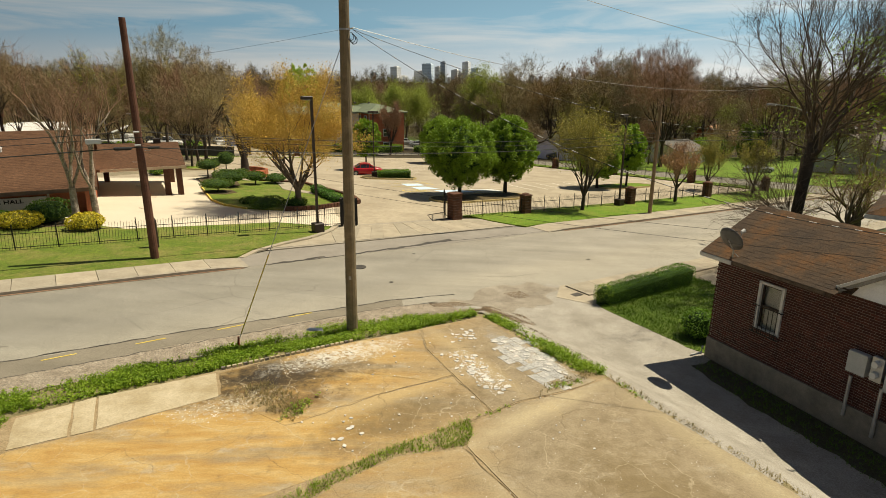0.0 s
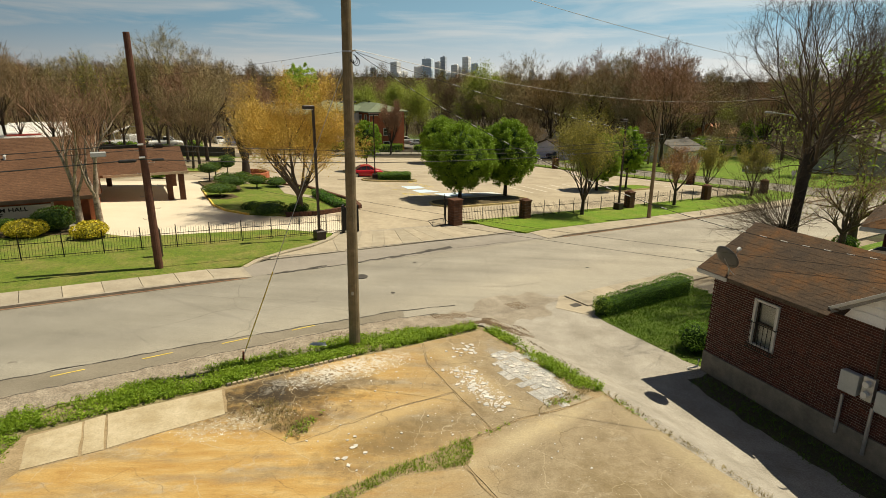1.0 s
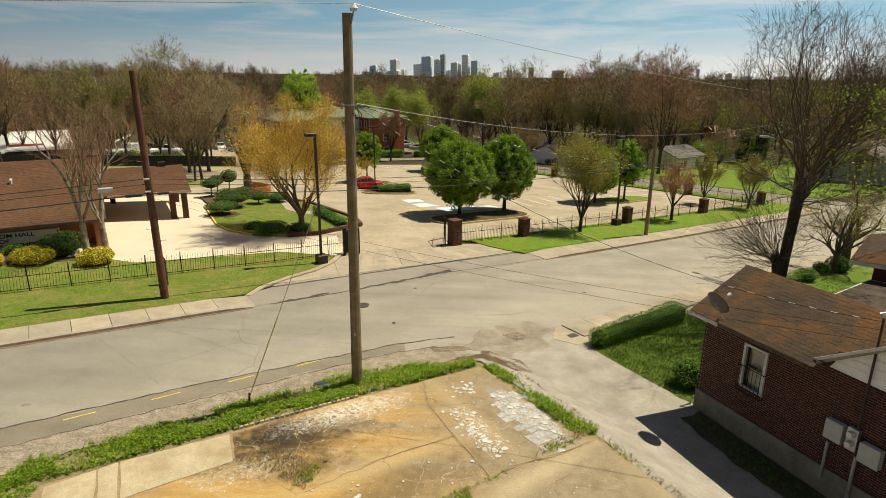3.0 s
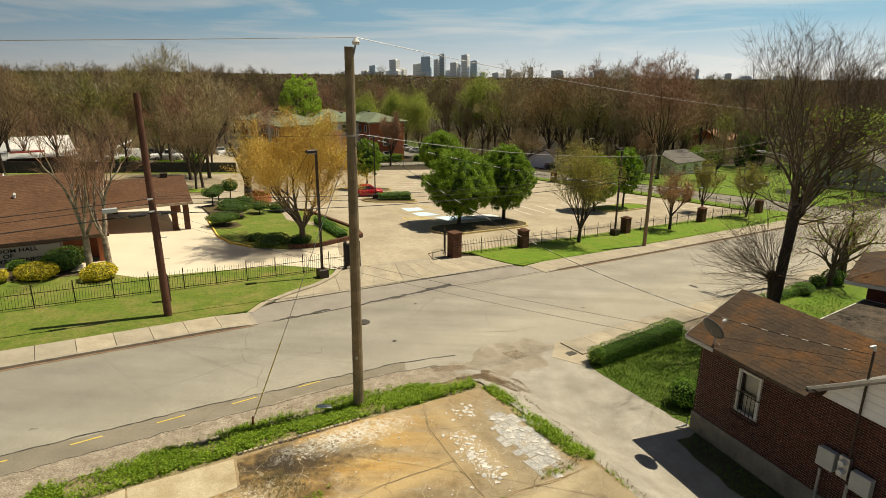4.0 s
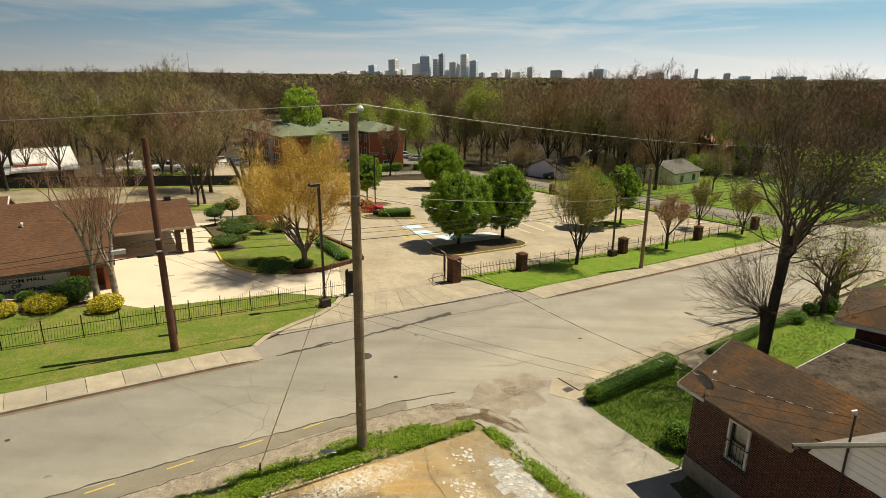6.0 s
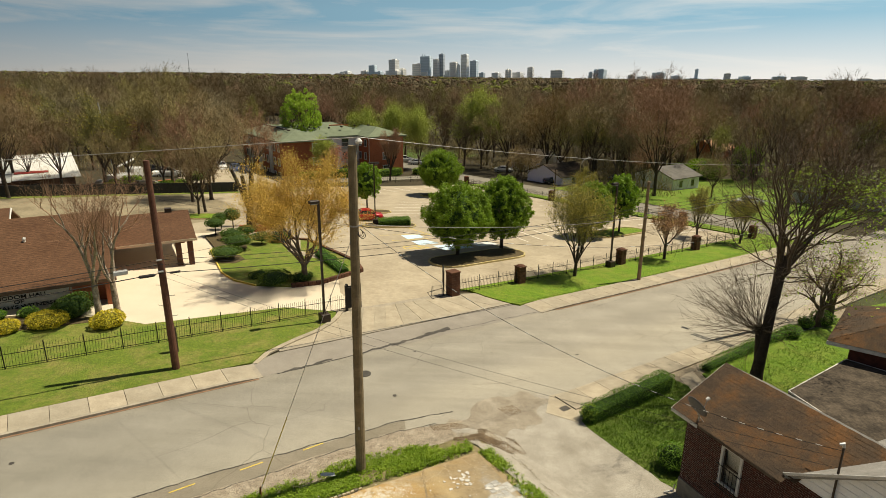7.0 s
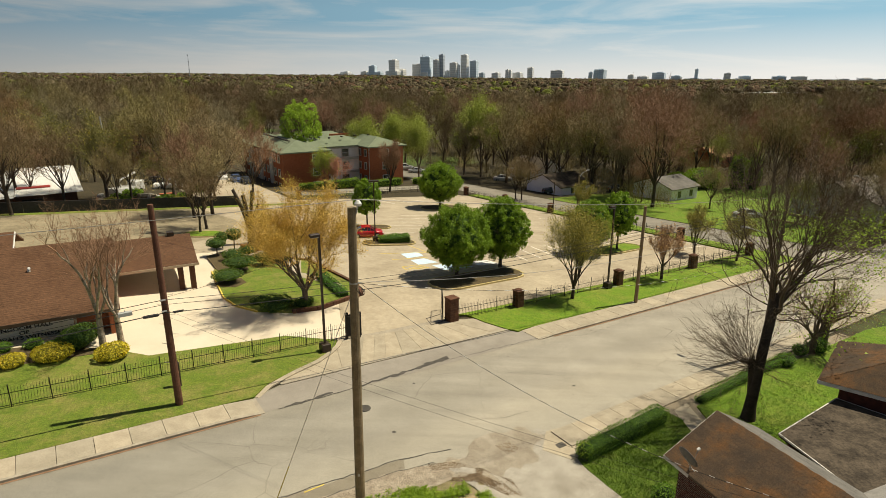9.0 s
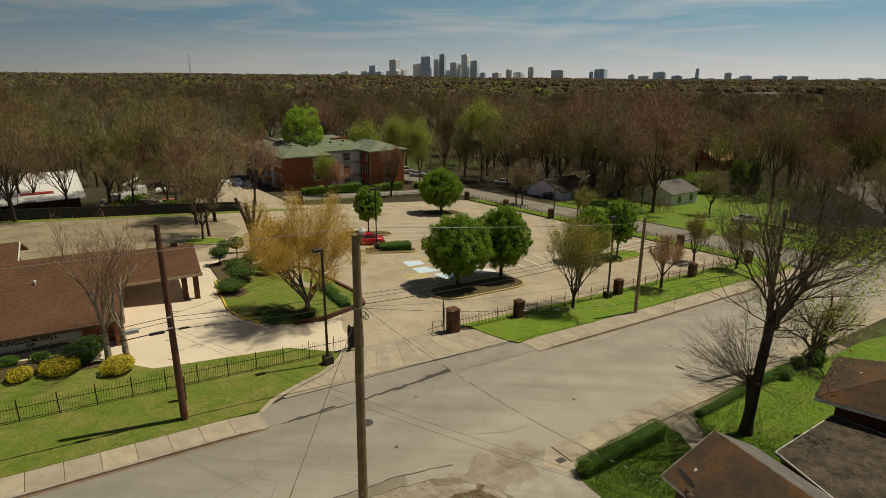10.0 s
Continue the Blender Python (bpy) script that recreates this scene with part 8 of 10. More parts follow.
def far_woods():
    """The rest of the woods to the horizon: crowns of twigs, coarser with distance."""
    g = np.random.default_rng(11)
    # Every tint has a shaded and a sunlit copy, dealt to trees at random.
    tints = [far_foliage("far_wood_" + nm + sh, tuple(q * lum for q in a), tuple(q * 1.35 * lum for q in c)) for nm, a, c in (("brown", (0.11, 0.083, 0.045), (0.16, 0.12, 0.068)), ("grey", (0.13, 0.105, 0.06), (0.19, 0.155, 0.09)), ("russet", (0.125, 0.075, 0.042), (0.17, 0.1, 0.058)), ("olive", (0.125, 0.125, 0.036), (0.18, 0.175, 0.055)), ("leaf", (0.19, 0.22, 0.03), (0.28, 0.32, 0.055))) for sh, lum in (("_shaded", 0.84), ("_sunlit", 1.1))]
    out = {i: [] for i in range(10)}
    masses = {i: [] for i in range(10)}
    for near, far, count, blades, wide in ((330, 560, 1100, 190, 0.42), (540, 1000, 2200, 90, 0.62), (950, 2200, 3800, 34, 1.1), (2100, 3900, 3000, 14, 2.2)):
        y = near + (far - near) * g.random(count) ** 0.8
        x = g.uniform(-0.86, 0.86, count) * y
        z = height(x, y)
        h = g.uniform(11, 19, count)
        w = g.uniform(7, 12, count)
        if near > 2000:
            w *= 1.9
        patch = 0.6 * np.sin(x / 70) + 0.6 * np.cos(y / 55) + g.normal(0, 1.1, count)
        for px_, py_, pr in GROVES:
            patch[np.hypot(x - px_, y - py_) < pr] = 2.6
        open_ground = ((x > 300) & (x < 470) & (y > 560) & (y < 830)) | ((x > 112) & (x < 160) & (y > 150) & (y < 212))
        tint = np.where(patch > 2.35, 4, np.where(patch > 1.2, 3, np.where(patch > 0.0, 0, np.where(patch > -1.2, 1, 2))))
        tint = np.where(open_ground, -1, np.where((tint == 4) & (patch < 2.5) & (g.random(count) < 0.3), 0, tint))
        tint = np.where(tint < 0, -1, tint * 2 + (g.random(count) < 0.55))
        for i in range(10):
            pick = np.nonzero(tint == i)[0]
            m = len(pick)
            if not m:
                continue
            nb = m * blades
            # the crown's shaded mass
            th, ph = np.meshgrid(np.linspace(0, 2 * np.pi, 9)[:-1], np.array([0.0, 0.5, 0.95, 1.35, 1.8]))
            du = np.stack([np.sin(ph) * np.cos(th), np.sin(ph) * np.sin(th), np.cos(ph)], -1).reshape(-1, 3)
            lumps = (0.9 + g.normal(0, 0.12, (m, 40)))[:, :, None] * du[None]
            lumps[:, :8] = np.array([0, 0, 0.8])
            cv = np.stack([x[pick], y[pick], z[pick] + h[pick] * 0.45], 1)[:, None] + lumps * np.stack([w[pick] * 0.75, w[pick] * 0.75, h[pick] * 0.4], 1)[:, None]
            cf = np.array([[a * 8 + b, (a + 1) * 8 + b, (a + 1) * 8 + (b + 1) % 8, a * 8 + (b + 1) % 8] for a in range(4) for b in range(8)])
            masses[i].append(cv.reshape(-1, 3))
            idx = np.repeat(pick, blades)
            u = unit(g.normal(0, 1, (nb, 3)))
            u[:, 2] = np.abs(u[:, 2]) * 1.1 - 0.22
            lump = 1 + 0.16 * np.sin(u[:, 0] * 5 + x[idx]) * np.cos(u[:, 1] * 5 + y[idx])
            rad = (lump * (0.5 + 0.52 * g.random(nb) ** 0.5))[:, None]
            c = np.stack([x[idx], y[idx], z[idx] + h[idx] * 0.5], 1) + u * rad * np.stack([w[idx] * 0.66, w[idx] * 0.66, h[idx] * 0.46], 1)
            nrm = unit(u + g.normal(0, 0.3, (nb, 3)))
            p = unit(u * 0.6 + g.normal(0, 0.4, (nb, 3)) + np.array([0, 0, 0.2]))
            q = unit(np.cross(nrm, p))
            s = wide * g.uniform(0.6, 1.7, (nb, 1))
            slim = 0.55 if i >= 8 else 0.36
            out[i].append(np.stack([c - p * s, c - q * s * slim, c + p * s, c + q * s * slim], 1).reshape(-1, 3))
    names = ("brown bare woodland", "grey bare woodland", "reddish bare woodland", "budding olive woodland", "yellow-green leafing woodland")
    for i in range(10):
        # dull: the copy with shade in its colour; pale: the sunlit copy
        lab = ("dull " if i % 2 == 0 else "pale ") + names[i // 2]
        v = np.concatenate(out[i])
        mv = np.concatenate(masses[i])
        mf = (cf[None] + (np.arange(len(mv) // 40) * 40)[:, None, None]).reshape(-1, 4)
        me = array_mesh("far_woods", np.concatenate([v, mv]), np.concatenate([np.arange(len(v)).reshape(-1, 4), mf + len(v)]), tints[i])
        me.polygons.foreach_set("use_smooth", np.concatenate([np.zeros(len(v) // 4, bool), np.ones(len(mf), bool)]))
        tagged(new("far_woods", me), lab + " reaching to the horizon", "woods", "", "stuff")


far_woods()

def undergrowth():
    """Low bare scrub below the trees."""
    g = np.random.default_rng(23)
    spots, tries = [], 0
    while len(spots) < 1000 and tries < 30000:
        tries += 1
        y = 70 + 160 * g.random()
        x = g.uniform(-0.95, 0.98) * (y + 8)
        if clear(x, y):
            spots.append((x, y, g.uniform(2.0, 6.5), g.uniform(1.4, 3.2)))
    a = np.array(spots)
    per = 90
    idx = np.repeat(np.arange(len(a)), per)
    n = len(idx)
    base = np.stack([a[idx, 0] + g.normal(0, 1, n) * a[idx, 3] * 0.5, a[idx, 1] + g.normal(0, 1, n) * a[idx, 3] * 0.5, height(a[idx, 0], a[idx, 1]) + a[idx, 2] * 0.5 * g.random(n)], 1)
    d = unit(g.normal(0, 0.5, (n, 3)) + np.array([0, 0, 1.0]))
    tip = base + d * (a[idx, 2] * g.uniform(0.3, 0.7, n))[:, None]
    side = unit(np.cross(d, g.normal(0, 1, (n, 3)))) * 0.03
    v = np.stack([base - side, base + side, tip], 1).reshape(-1, 3)
    tagged(new("undergrowth", array_mesh("undergrowth", v, np.arange(n * 3).reshape(-1, 3), M_TWIG)), "bare brown scrub under the woodland trees", "scrub", "", "stuff")


undergrowth()

# ---- shrubs and hedges ----
def hedge(name, a, b, width, hgt, label, leaf=M_BOX, density=620, size=0.028, loose=0.02):
    """A clipped hedge from a to b: a dark core below a skin of leaves."""
    g = np.random.default_rng(len(label) * 7 + int(abs(a[0]) * 10))
    ln = math.dist(a, b)
    ang = math.atan2(b[1] - a[1], b[0] - a[0])
    ob = thing(name, (a[0] + b[0]) / 2, (a[1] + b[1]) / 2, gz((a[0] + b[0]) / 2, (a[1] + b[1]) / 2), label, "hedge", "", math.degrees(ang))
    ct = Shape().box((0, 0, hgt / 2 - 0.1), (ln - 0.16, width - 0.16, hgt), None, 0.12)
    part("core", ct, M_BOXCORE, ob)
    area = 2 * ln * hgt + 2 * width * hgt + ln * width
    n = int(area * density)
    f = g.random(n)
    p = np.zeros((n, 3))
    for i in range(3):
        p[:, i] = g.uniform(-1, 1, n)
    pick = g.random(n) * area
    hx, hy = ln / 2, width / 2
    P3 = np.stack([p[:, 0] * hx, p[:, 1] * hy, (p[:, 2] + 1) / 2 * hgt], 1)
    a1, a2 = 2 * ln * hgt, 2 * ln * hgt + 2 * width * hgt
    m1, m2, m3 = pick < a1, (pick >= a1) & (pick < a2), pick >= a2
    P3[m1, 1] = np.where(p[m1, 1] > 0, hy, -hy)
    P3[m2, 0] = np.where(p[m2, 0] > 0, hx, -hx)
    P3[m3, 2] = hgt
    wav = 0.03 * np.sin(P3[:, 0] * 2.1 + hx) + 0.025 * np.sin(P3[:, 0] * 5.3)
    P3 += g.normal(0, loose, (n, 3)) + np.stack([0 * wav, wav * 0.5, wav], 1) * (P3[:, 2:3] / hgt)
    # rounded shoulders
    over = np.clip(P3[:, 2] - hgt * 0.8, 0, None)
    P3[:, 1] *= 1 - 0.35 * over / max(hgt, 0.1)
    v, fc = leaf_quads(g, P3, size)
    part("foliage", array_mesh("foliage", v, fc, leaf), leaf, ob)
    return ob


def bush(x, y, wx, wy, hgt, label, leaf=M_BOX, size=0.05, density=260, dz=0.1, name="shrub", flat=1.0, stem=0.0):
    """A rounded shrub: a dark core with a skin of leaves."""
    g = np.random.default_rng(int(abs(x) * 100 + abs(y) * 10))
    ob = thing(name, x, y, gz(x, y, dz), label, "shrub", "garden shrubs", g.uniform(0, 90))
    core = Shape()
    rings = [(0.0, 0.55), (0.15, 0.85), (0.45, 0.92), (0.75, 0.7), (0.93, 0.3)]
    for zf, rf in rings:
        for k in range(12):
            t = 2 * math.pi * k / 12
            w = 1 + 0.08 * math.sin(3 * t + x)
            core.v.append((wx / 2 * rf * w * math.cos(t) * 0.9, wy / 2 * rf * w * math.sin(t) * 0.9, stem + hgt * zf * 0.95))
    for k in range(len(rings) - 1):
        for j in range(12):
            a, b = k * 12 + j, k * 12 + (j + 1) % 12
            core.f.append((a, b, b + 12, a + 12))
    core.f.append(tuple(48 + j for j in range(12)))
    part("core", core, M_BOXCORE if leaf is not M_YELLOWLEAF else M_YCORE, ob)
    if stem:
        part("stem", Shape().tube([(0, 0, -0.05), (0.04, 0.02, stem + 0.2)], [0.07, 0.05], 7), M_BARKDARK, ob)
    n = int(density * (wx * wy * 0.8 + (wx + wy) * hgt * 1.5))
    u = unit(g.normal(0, 1, (n, 3)))
    lump = 1 + 0.09 * np.sin(u[:, :1] * 7 + x) * np.cos(u[:, 1:2] * 6 + y) + g.normal(0, 0.035, (n, 1))
    c = u * lump * np.array([[wx / 2, wy / 2, hgt / 2]])
    c[:, 2] = stem + hgt / 2 + c[:, 2] * flat
    c = c[c[:, 2] > stem + 0.02]
    v, f = leaf_quads(g, c, size)
    part("foliage", array_mesh("foliage", v, f, leaf), leaf, ob)
    return ob


# Core of the yellow shrubs, darkened for the shade between their leaves.
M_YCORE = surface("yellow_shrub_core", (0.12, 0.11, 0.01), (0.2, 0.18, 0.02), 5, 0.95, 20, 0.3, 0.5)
hedge("boxwood_hedge", (6.15, 23.5), (11.35, 27.15), 0.86, 0.86, "clipped green hedge beside the yard walk")
bush(6.25, 23.5, 0.75, 0.75, 0.82, "loose light green end of the hedge", M_WEED, 0.035, 200)
hedge("boxwood_hedge", (14.3, 29.2), (19.0, 32.6), 0.6, 0.55, "low ragged hedge along the front walk", M_BOX, 420, 0.032, 0.06)
hedge("boxwood_hedge", (19.3, 32.9), (23.0, 35.2), 0.6, 0.6, "low ragged hedge along the front walk", M_BOX, 420, 0.032, 0.06)
bush(8.95, 20.1, 1.25, 1.2, 1.1, "dark rounded shrub at the house corner", M_BOX, 0.05, 260)
for x, y, w, h in ((24.3, 36.2, 1.0, 0.8), (25.9, 36.9, 1.5, 1.0), (22.4, 34.6, 1.3, 0.7)):
    bush(x, y, w, w, h, "small clipped shrub on the front lawn", M_BOX, 0.045, 240)
hedge("lot_hedge", (-8.4, 66.0), (-4.9, 67.1), 1.5, 0.95, "clipped hedge block on a parking island", M_BOX, 300, 0.045)
hedge("garden_hedge", (-9.0, 44.9), (-12.2, 50.3), 0.9, 0.75, "bright clipped hedge along the lawn bed", leaf_material("bright_hedge_leaves", (0.06, 0.17, 0.012), (0.11, 0.26, 0.025), 0.25), 200, 0.045)
for x, y, w, h in ((-13.9, 41.9, 3.3, 0.7), (-11.9, 42.4, 1.8, 0.75), (-15.4, 42.6, 1.6, 0.6)):
    bush(x, y, w, w * 0.7, h, "low dark spreading juniper in the lawn bed", M_TOPIARY, 0.05, 200)
for x, y, w, h, st in ((-23.9, 56.2, 1.9, 0.9, 0.9), (-21.7, 54.6, 2.1, 0.8, 0.3), (-19.8, 51.0, 2.8, 0.9, 0.5), (-19.6, 47.4, 2.6, 0.7, 0.35), (-22.8, 58.2, 1.6, 1.2, 1.3), (-21.0, 57.0, 1.8, 0.8, 0.2), (-18.4, 53.4, 1.9, 0.8, 0.4), (-17.0, 55.0, 2.2, 0.7, 0.2), (-24.6, 59.6, 1.5, 0.9, 0.8)):
    bush(x, y, w, w, h, "cloud-pruned topiary shrub on a short stem", M_TOPIARY, 0.055, 170, 0.18, "topiary", 1.0, st)
for x, y, w, h in ((-21.15, 31.7, 2.0, 0.95), (-24.5, 31.2, 2.2, 0.95), (-26.1, 30.0, 1.4, 0.8), (-22.9, 31.2, 0.1, 0.1)):
    if w > 0.5:
        bush(x, y, w, w * 0.9, h, "rounded golden-leaved shrub before the hall", M_YELLOWLEAF, 0.055, 300)
bush(-24.1, 33.1, 3.2, 1.8, 1.35, "broad dark green shrub below the hall sign", M_TOPIARY, 0.055, 240)
for x, y in ((-26.6, 32.6), (-28.0, 31.8), (-25.3, 32.4), (-29.6, 31.0)):
    bush(x, y, 1.1, 1.0, 0.6, "low dark foliage shrub in the mulch bed", M_BOX, 0.05, 200)
hedge("apartment_hedge", P(39.0, 107.5), P(51.5, 108.0), 1.4, 1.5, "bright green hedge before the apartments", M_PEAR, 60, 0.11, 0.12)
hedge("apartment_hedge", P(55, 108.3), P(62, 109), 1.4, 1.4, "bright green hedge before the apartments", M_PEAR, 60, 0.11, 0.12)
hedge("apartment_hedge", P(66, 109.5), P(76, 110.5), 1.6, 1.5, "bright green hedge before the apartments", M_PEAR, 60, 0.11, 0.12)
for x, y, w, h in ((57.0, 128.0, 9, 4.4), (63.5, 126.0, 4.0, 7.5), (67.0, 126.5, 4.0, 7.0), (52.5, 131.0, 6, 3.2), (-44.0, 100.5, 3, 1.6), (-51, 92, 3, 1.3)):
    bush(x, y, w, w * 0.9, h, "large green evergreen shrub beyond the side street", M_PEAR, 0.17, 26, 0.0, "large_shrub")
bush(-29.5, 57.5, 1.8, 1.6, 0.8, "low green shrub behind the hall", M_PEAR, 0.06, 150)

# ---- buildings beyond the lot ----
def sp(s, n, z):
    return Vector((*P(s, n), z))


AS = 1.6  # shifts the apartments along the street to fit the camera's view


SM = Matrix.Rotation(RA, 3, "Z")
apt = thing("apartment_building", *P(49, 120), -6.0, "three-storey red brick apartments with a green hip roof", "apartments")
apt_inv = apt.matrix_basis.inverted()


def apart(name, shape, material, parent=None, label=""):
    shape.v = [tuple(apt_inv @ Vector(v)) for v in shape.v]
    return part(name, shape, material, parent or apt, label)


def spa(s, n, z):
    return sp(s + AS, n, z)


AE, AB = 2.75, -6.5
for s0, s1, n0, n1, mm, lab in ((35.9, 45.4, 112.4, 139, M_BRICK2, "orange-red brick wall"), (54.9, 63.2, 112.4, 128, M_BRICK2, "orange-red brick wall"), (45.4, 54.9, 117.5, 128, M_SIDING, "pale siding recess"), (45.4, 60, 133, 139, M_BRICK2, "orange-red brick wall")):
    apart("wall", Shape().box(spa((s0 + s1) / 2, (n0 + n1) / 2, (AB + AE) / 2), (s1 - s0, n1 - n0, AE - AB), SM), mm, None, lab)


def hip(s0, s1, n0, n1, ze, zr, name, parent=None):
    sh = Shape()
    w, d = s1 - s0, n1 - n0
    k = min(w, d) / 2
    if w > d:
        r0, r1 = (s0 + k, n0 + k), (s1 - k, n0 + k)
    else:
        r0, r1 = (s0 + k, n0 + k), (s0 + k, n1 - k)
    c = [spa(s0, n0, ze), spa(s1, n0, ze), spa(s1, n1, ze), spa(s0, n1, ze)]
    a, b = spa(*r0, zr), spa(*r1, zr)
    if w > d:
        fs = ((c[0], c[1], b, a), (c[1], c[2], b), (c[2], c[3], a, b), (c[3], c[0], a))
    else:
        fs = ((c[0], c[1], a), (c[1], c[2], b, a), (c[2], c[3], b), (c[3], c[0], a, b))
    for f in fs:
        sh.face(*f)
    sh.face(*[p - Vector((0, 0, 0.02)) for p in c[::-1]])
    for p, q in zip(c, c[1:] + c[:1]):
        sh.face(p, q, q - Vector((0, 0, 0.25)), p - Vector((0, 0, 0.25)))
    return sh


apart("roof", hip(35.2, 46.1, 111.7, 140, AE, 4.6, "roof"), M_GREENROOF, None, "green shingle hip roof")
apart("roof", hip(54.2, 63.9, 111.75, 128.6, AE + 0.02, 4.4, "roof"), M_GREENROOF, None, "green shingle hip roof")
apart("roof", hip(40.5, 59.5, 116.9, 128.5, AE + 0.04, 4.5, "roof"), M_GREENROOF, None, "green shingle connecting roof")
apart("roof", hip(40.5, 60.6, 132.5, 139.9, AE + 0.02, 4.3, "roof"), M_GREENROOF, None, "green shingle hip roof")
apart("dormer_wall", Shape().box(spa(57, 132.2, 3.1), (5, 0.3, 1.7), SM), M_BRICK2)
for k in range(12):
    apart("roof_vent", Shape().box(spa(39.2 + 0.05 * k, 117.5 + 1.6 * k, 4.45), (0.45, 0.6, 0.25), SM, 0.04), M_BRONZE, None, "small dark roof vent")
for s, n in ((48.5, 118.5), (52, 119.8), (55.5, 120.5), (59, 120.6)):
    apart("roof_vent", Shape().box(spa(s, n, 4.5), (0.4, 0.4, 0.35), SM, 0.04), M_BRONZE, None, "small dark roof vent")


def apt_window(s, n, z, w, h, face):
    """face: the side it looks to, 'front' or 'west'."""
    sx = (w, 0.12, h) if face == "front" else (0.12, w, h)
    win_ob = apart("window", Shape().box(spa(s, n, z), sx, SM), M_GLASS)
    fr = Shape()
    if face == "front":
        fr.box(spa(s, n - 0.08, z + h / 2), (w + 0.2, 0.1, 0.12), SM).box(spa(s, n - 0.08, z - h / 2), (w + 0.2, 0.1, 0.12), SM).box(spa(s - w / 2, n - 0.08, z), (0.12, 0.1, h), SM).box(spa(s + w / 2, n - 0.08, z), (0.12, 0.1, h), SM).box(spa(s, n - 0.08, z), (w, 0.1, 0.08), SM)
    else:
        fr.box(spa(s - 0.08, n, z + h / 2), (0.1, w + 0.2, 0.12), SM).box(spa(s - 0.08, n, z - h / 2), (0.1, w + 0.2, 0.12), SM).box(spa(s - 0.08, n - w / 2, z), (0.1, 0.12, h), SM).box(spa(s - 0.08, n + w / 2, z), (0.1, 0.12, h), SM)
    apart("frame", fr, M_TRIM, win_ob, "white window frame")


for z in (1.3, -1.5, -4.3):
    for s in (42.8,):
        apt_window(s, 112.38, z, 1.5, 1.5, "front")
    for s in (58.8,):
        apt_window(s, 112.38, z, 1.5, 1.5, "front")
    for s in (47.2, 51.6):
        apt_window(s, 117.45, z, 1.6, 1.7, "front")
    for n in (114.5, 117.0, 121.5, 124.0, 128.5, 131, 135.5):
        apt_window(35.85, n, z, 1.1, 1.5, "west")
    for n in (114.0, 116.6):
        apt_window(54.82, n, z, 1.0, 1.5, "west")
apart("balcony_band", Shape().box(spa(50.1, 117.3, 0.0), (9.4, 0.3, 0.5), SM).box(spa(50.1, 117.3, 2.5), (9.4, 0.3, 0.5), SM).box(spa(50.1, 117.3, -2.9), (9.4, 0.3, 0.5), SM), M_METER, None, "grey floor band")
apart("downspout", Shape().tube([spa(54.75, 112.3, AE), spa(54.75, 112.3, AB)], 0.07, 6), M_TRIM)
for n in (119.2, 126.2, 133.2):
    apart("stair_shaft", Shape().box(spa(35.8, n, -1.6), (0.3, 1.8, 8.4), SM), M_METER, None, "grey stairwell recess")


def cottage(s0, s1, n0, n1, ze, zr, wall, roof_m, label, axis="s", windows=((0.5, 0.55),), parent_name="cottage"):
    x, y = P((s0 + s1) / 2, (n0 + n1) / 2)
    g = gz(x, y) - 0.6
    ob = thing(parent_name, x, y, g, label, "house", "far houses")
    inv = ob.matrix_basis.inverted()

    def add(nm, sh, mm, par=None, lb=""):
        sh.v = [tuple(inv @ Vector(v)) for v in sh.v]
        return part(nm, sh, mm, par or ob, lb)

    body = Shape().box(sp((s0 + s1) / 2, (n0 + n1) / 2, (g + ze) / 2), (s1 - s0, n1 - n0, ze - g), SM)
    sm, nm_ = (s0 + s1) / 2, (n0 + n1) / 2
    if axis == "s":
        for s in (s0, s1):
            body.face(sp(s, n0, ze), sp(s, n1, ze), sp(s, nm_, zr - 0.1))
    else:
        for n in (n0, n1):
            body.face(sp(s0, n, ze), sp(s1, n, ze), sp(sm, n, zr - 0.1))
    add("wall", body, wall)
    rf = Shape()
    o = 0.45
    if axis == "s":
        pairs = [((s0 - o, n0 - o, ze - 0.15), (s1 + o, n0 - o, ze - 0.15), (s1 + o, nm_, zr), (s0 - o, nm_, zr)), ((s1 + o, n1 + o, ze - 0.15), (s0 - o, n1 + o, ze - 0.15), (s0 - o, nm_, zr), (s1 + o, nm_, zr))]
    else:
        pairs = [((s0 - o, n1 + o, ze - 0.15), (s0 - o, n0 - o, ze - 0.15), (sm, n0 - o, zr), (sm, n1 + o, zr)), ((s1 + o, n0 - o, ze - 0.15), (s1 + o, n1 + o, ze - 0.15), (sm, n1 + o, zr), (sm, n0 - o, zr))]
    for q in pairs:
        t4 = [sp(*p) for p in q]
        b4 = [p - Vector((0, 0, 0.16)) for p in t4]
        rf.face(*t4).face(*b4[::-1])
        for k in range(4):
            rf.face(t4[k], b4[k], b4[(k + 1) % 4], t4[(k + 1) % 4])
    add("roof", rf, roof_m)
    for fs, fz in windows:
        z = g + 0.6 + (ze - g - 0.6) * fz
        w = add("window", Shape().box(sp(s0 + (s1 - s0) * fs, n0 - 0.02, z), (0.9, 0.08, 1.2), SM), M_GLASS)
        add("frame", Shape().box(sp(s0 + (s1 - s0) * fs, n0 - 0.06, z + 0.65), (1.1, 0.08, 0.1), SM).box(sp(s0 + (s1 - s0) * fs, n0 - 0.06, z - 0.65), (1.1, 0.08, 0.1), SM), M_TRIM, w)
    return ob


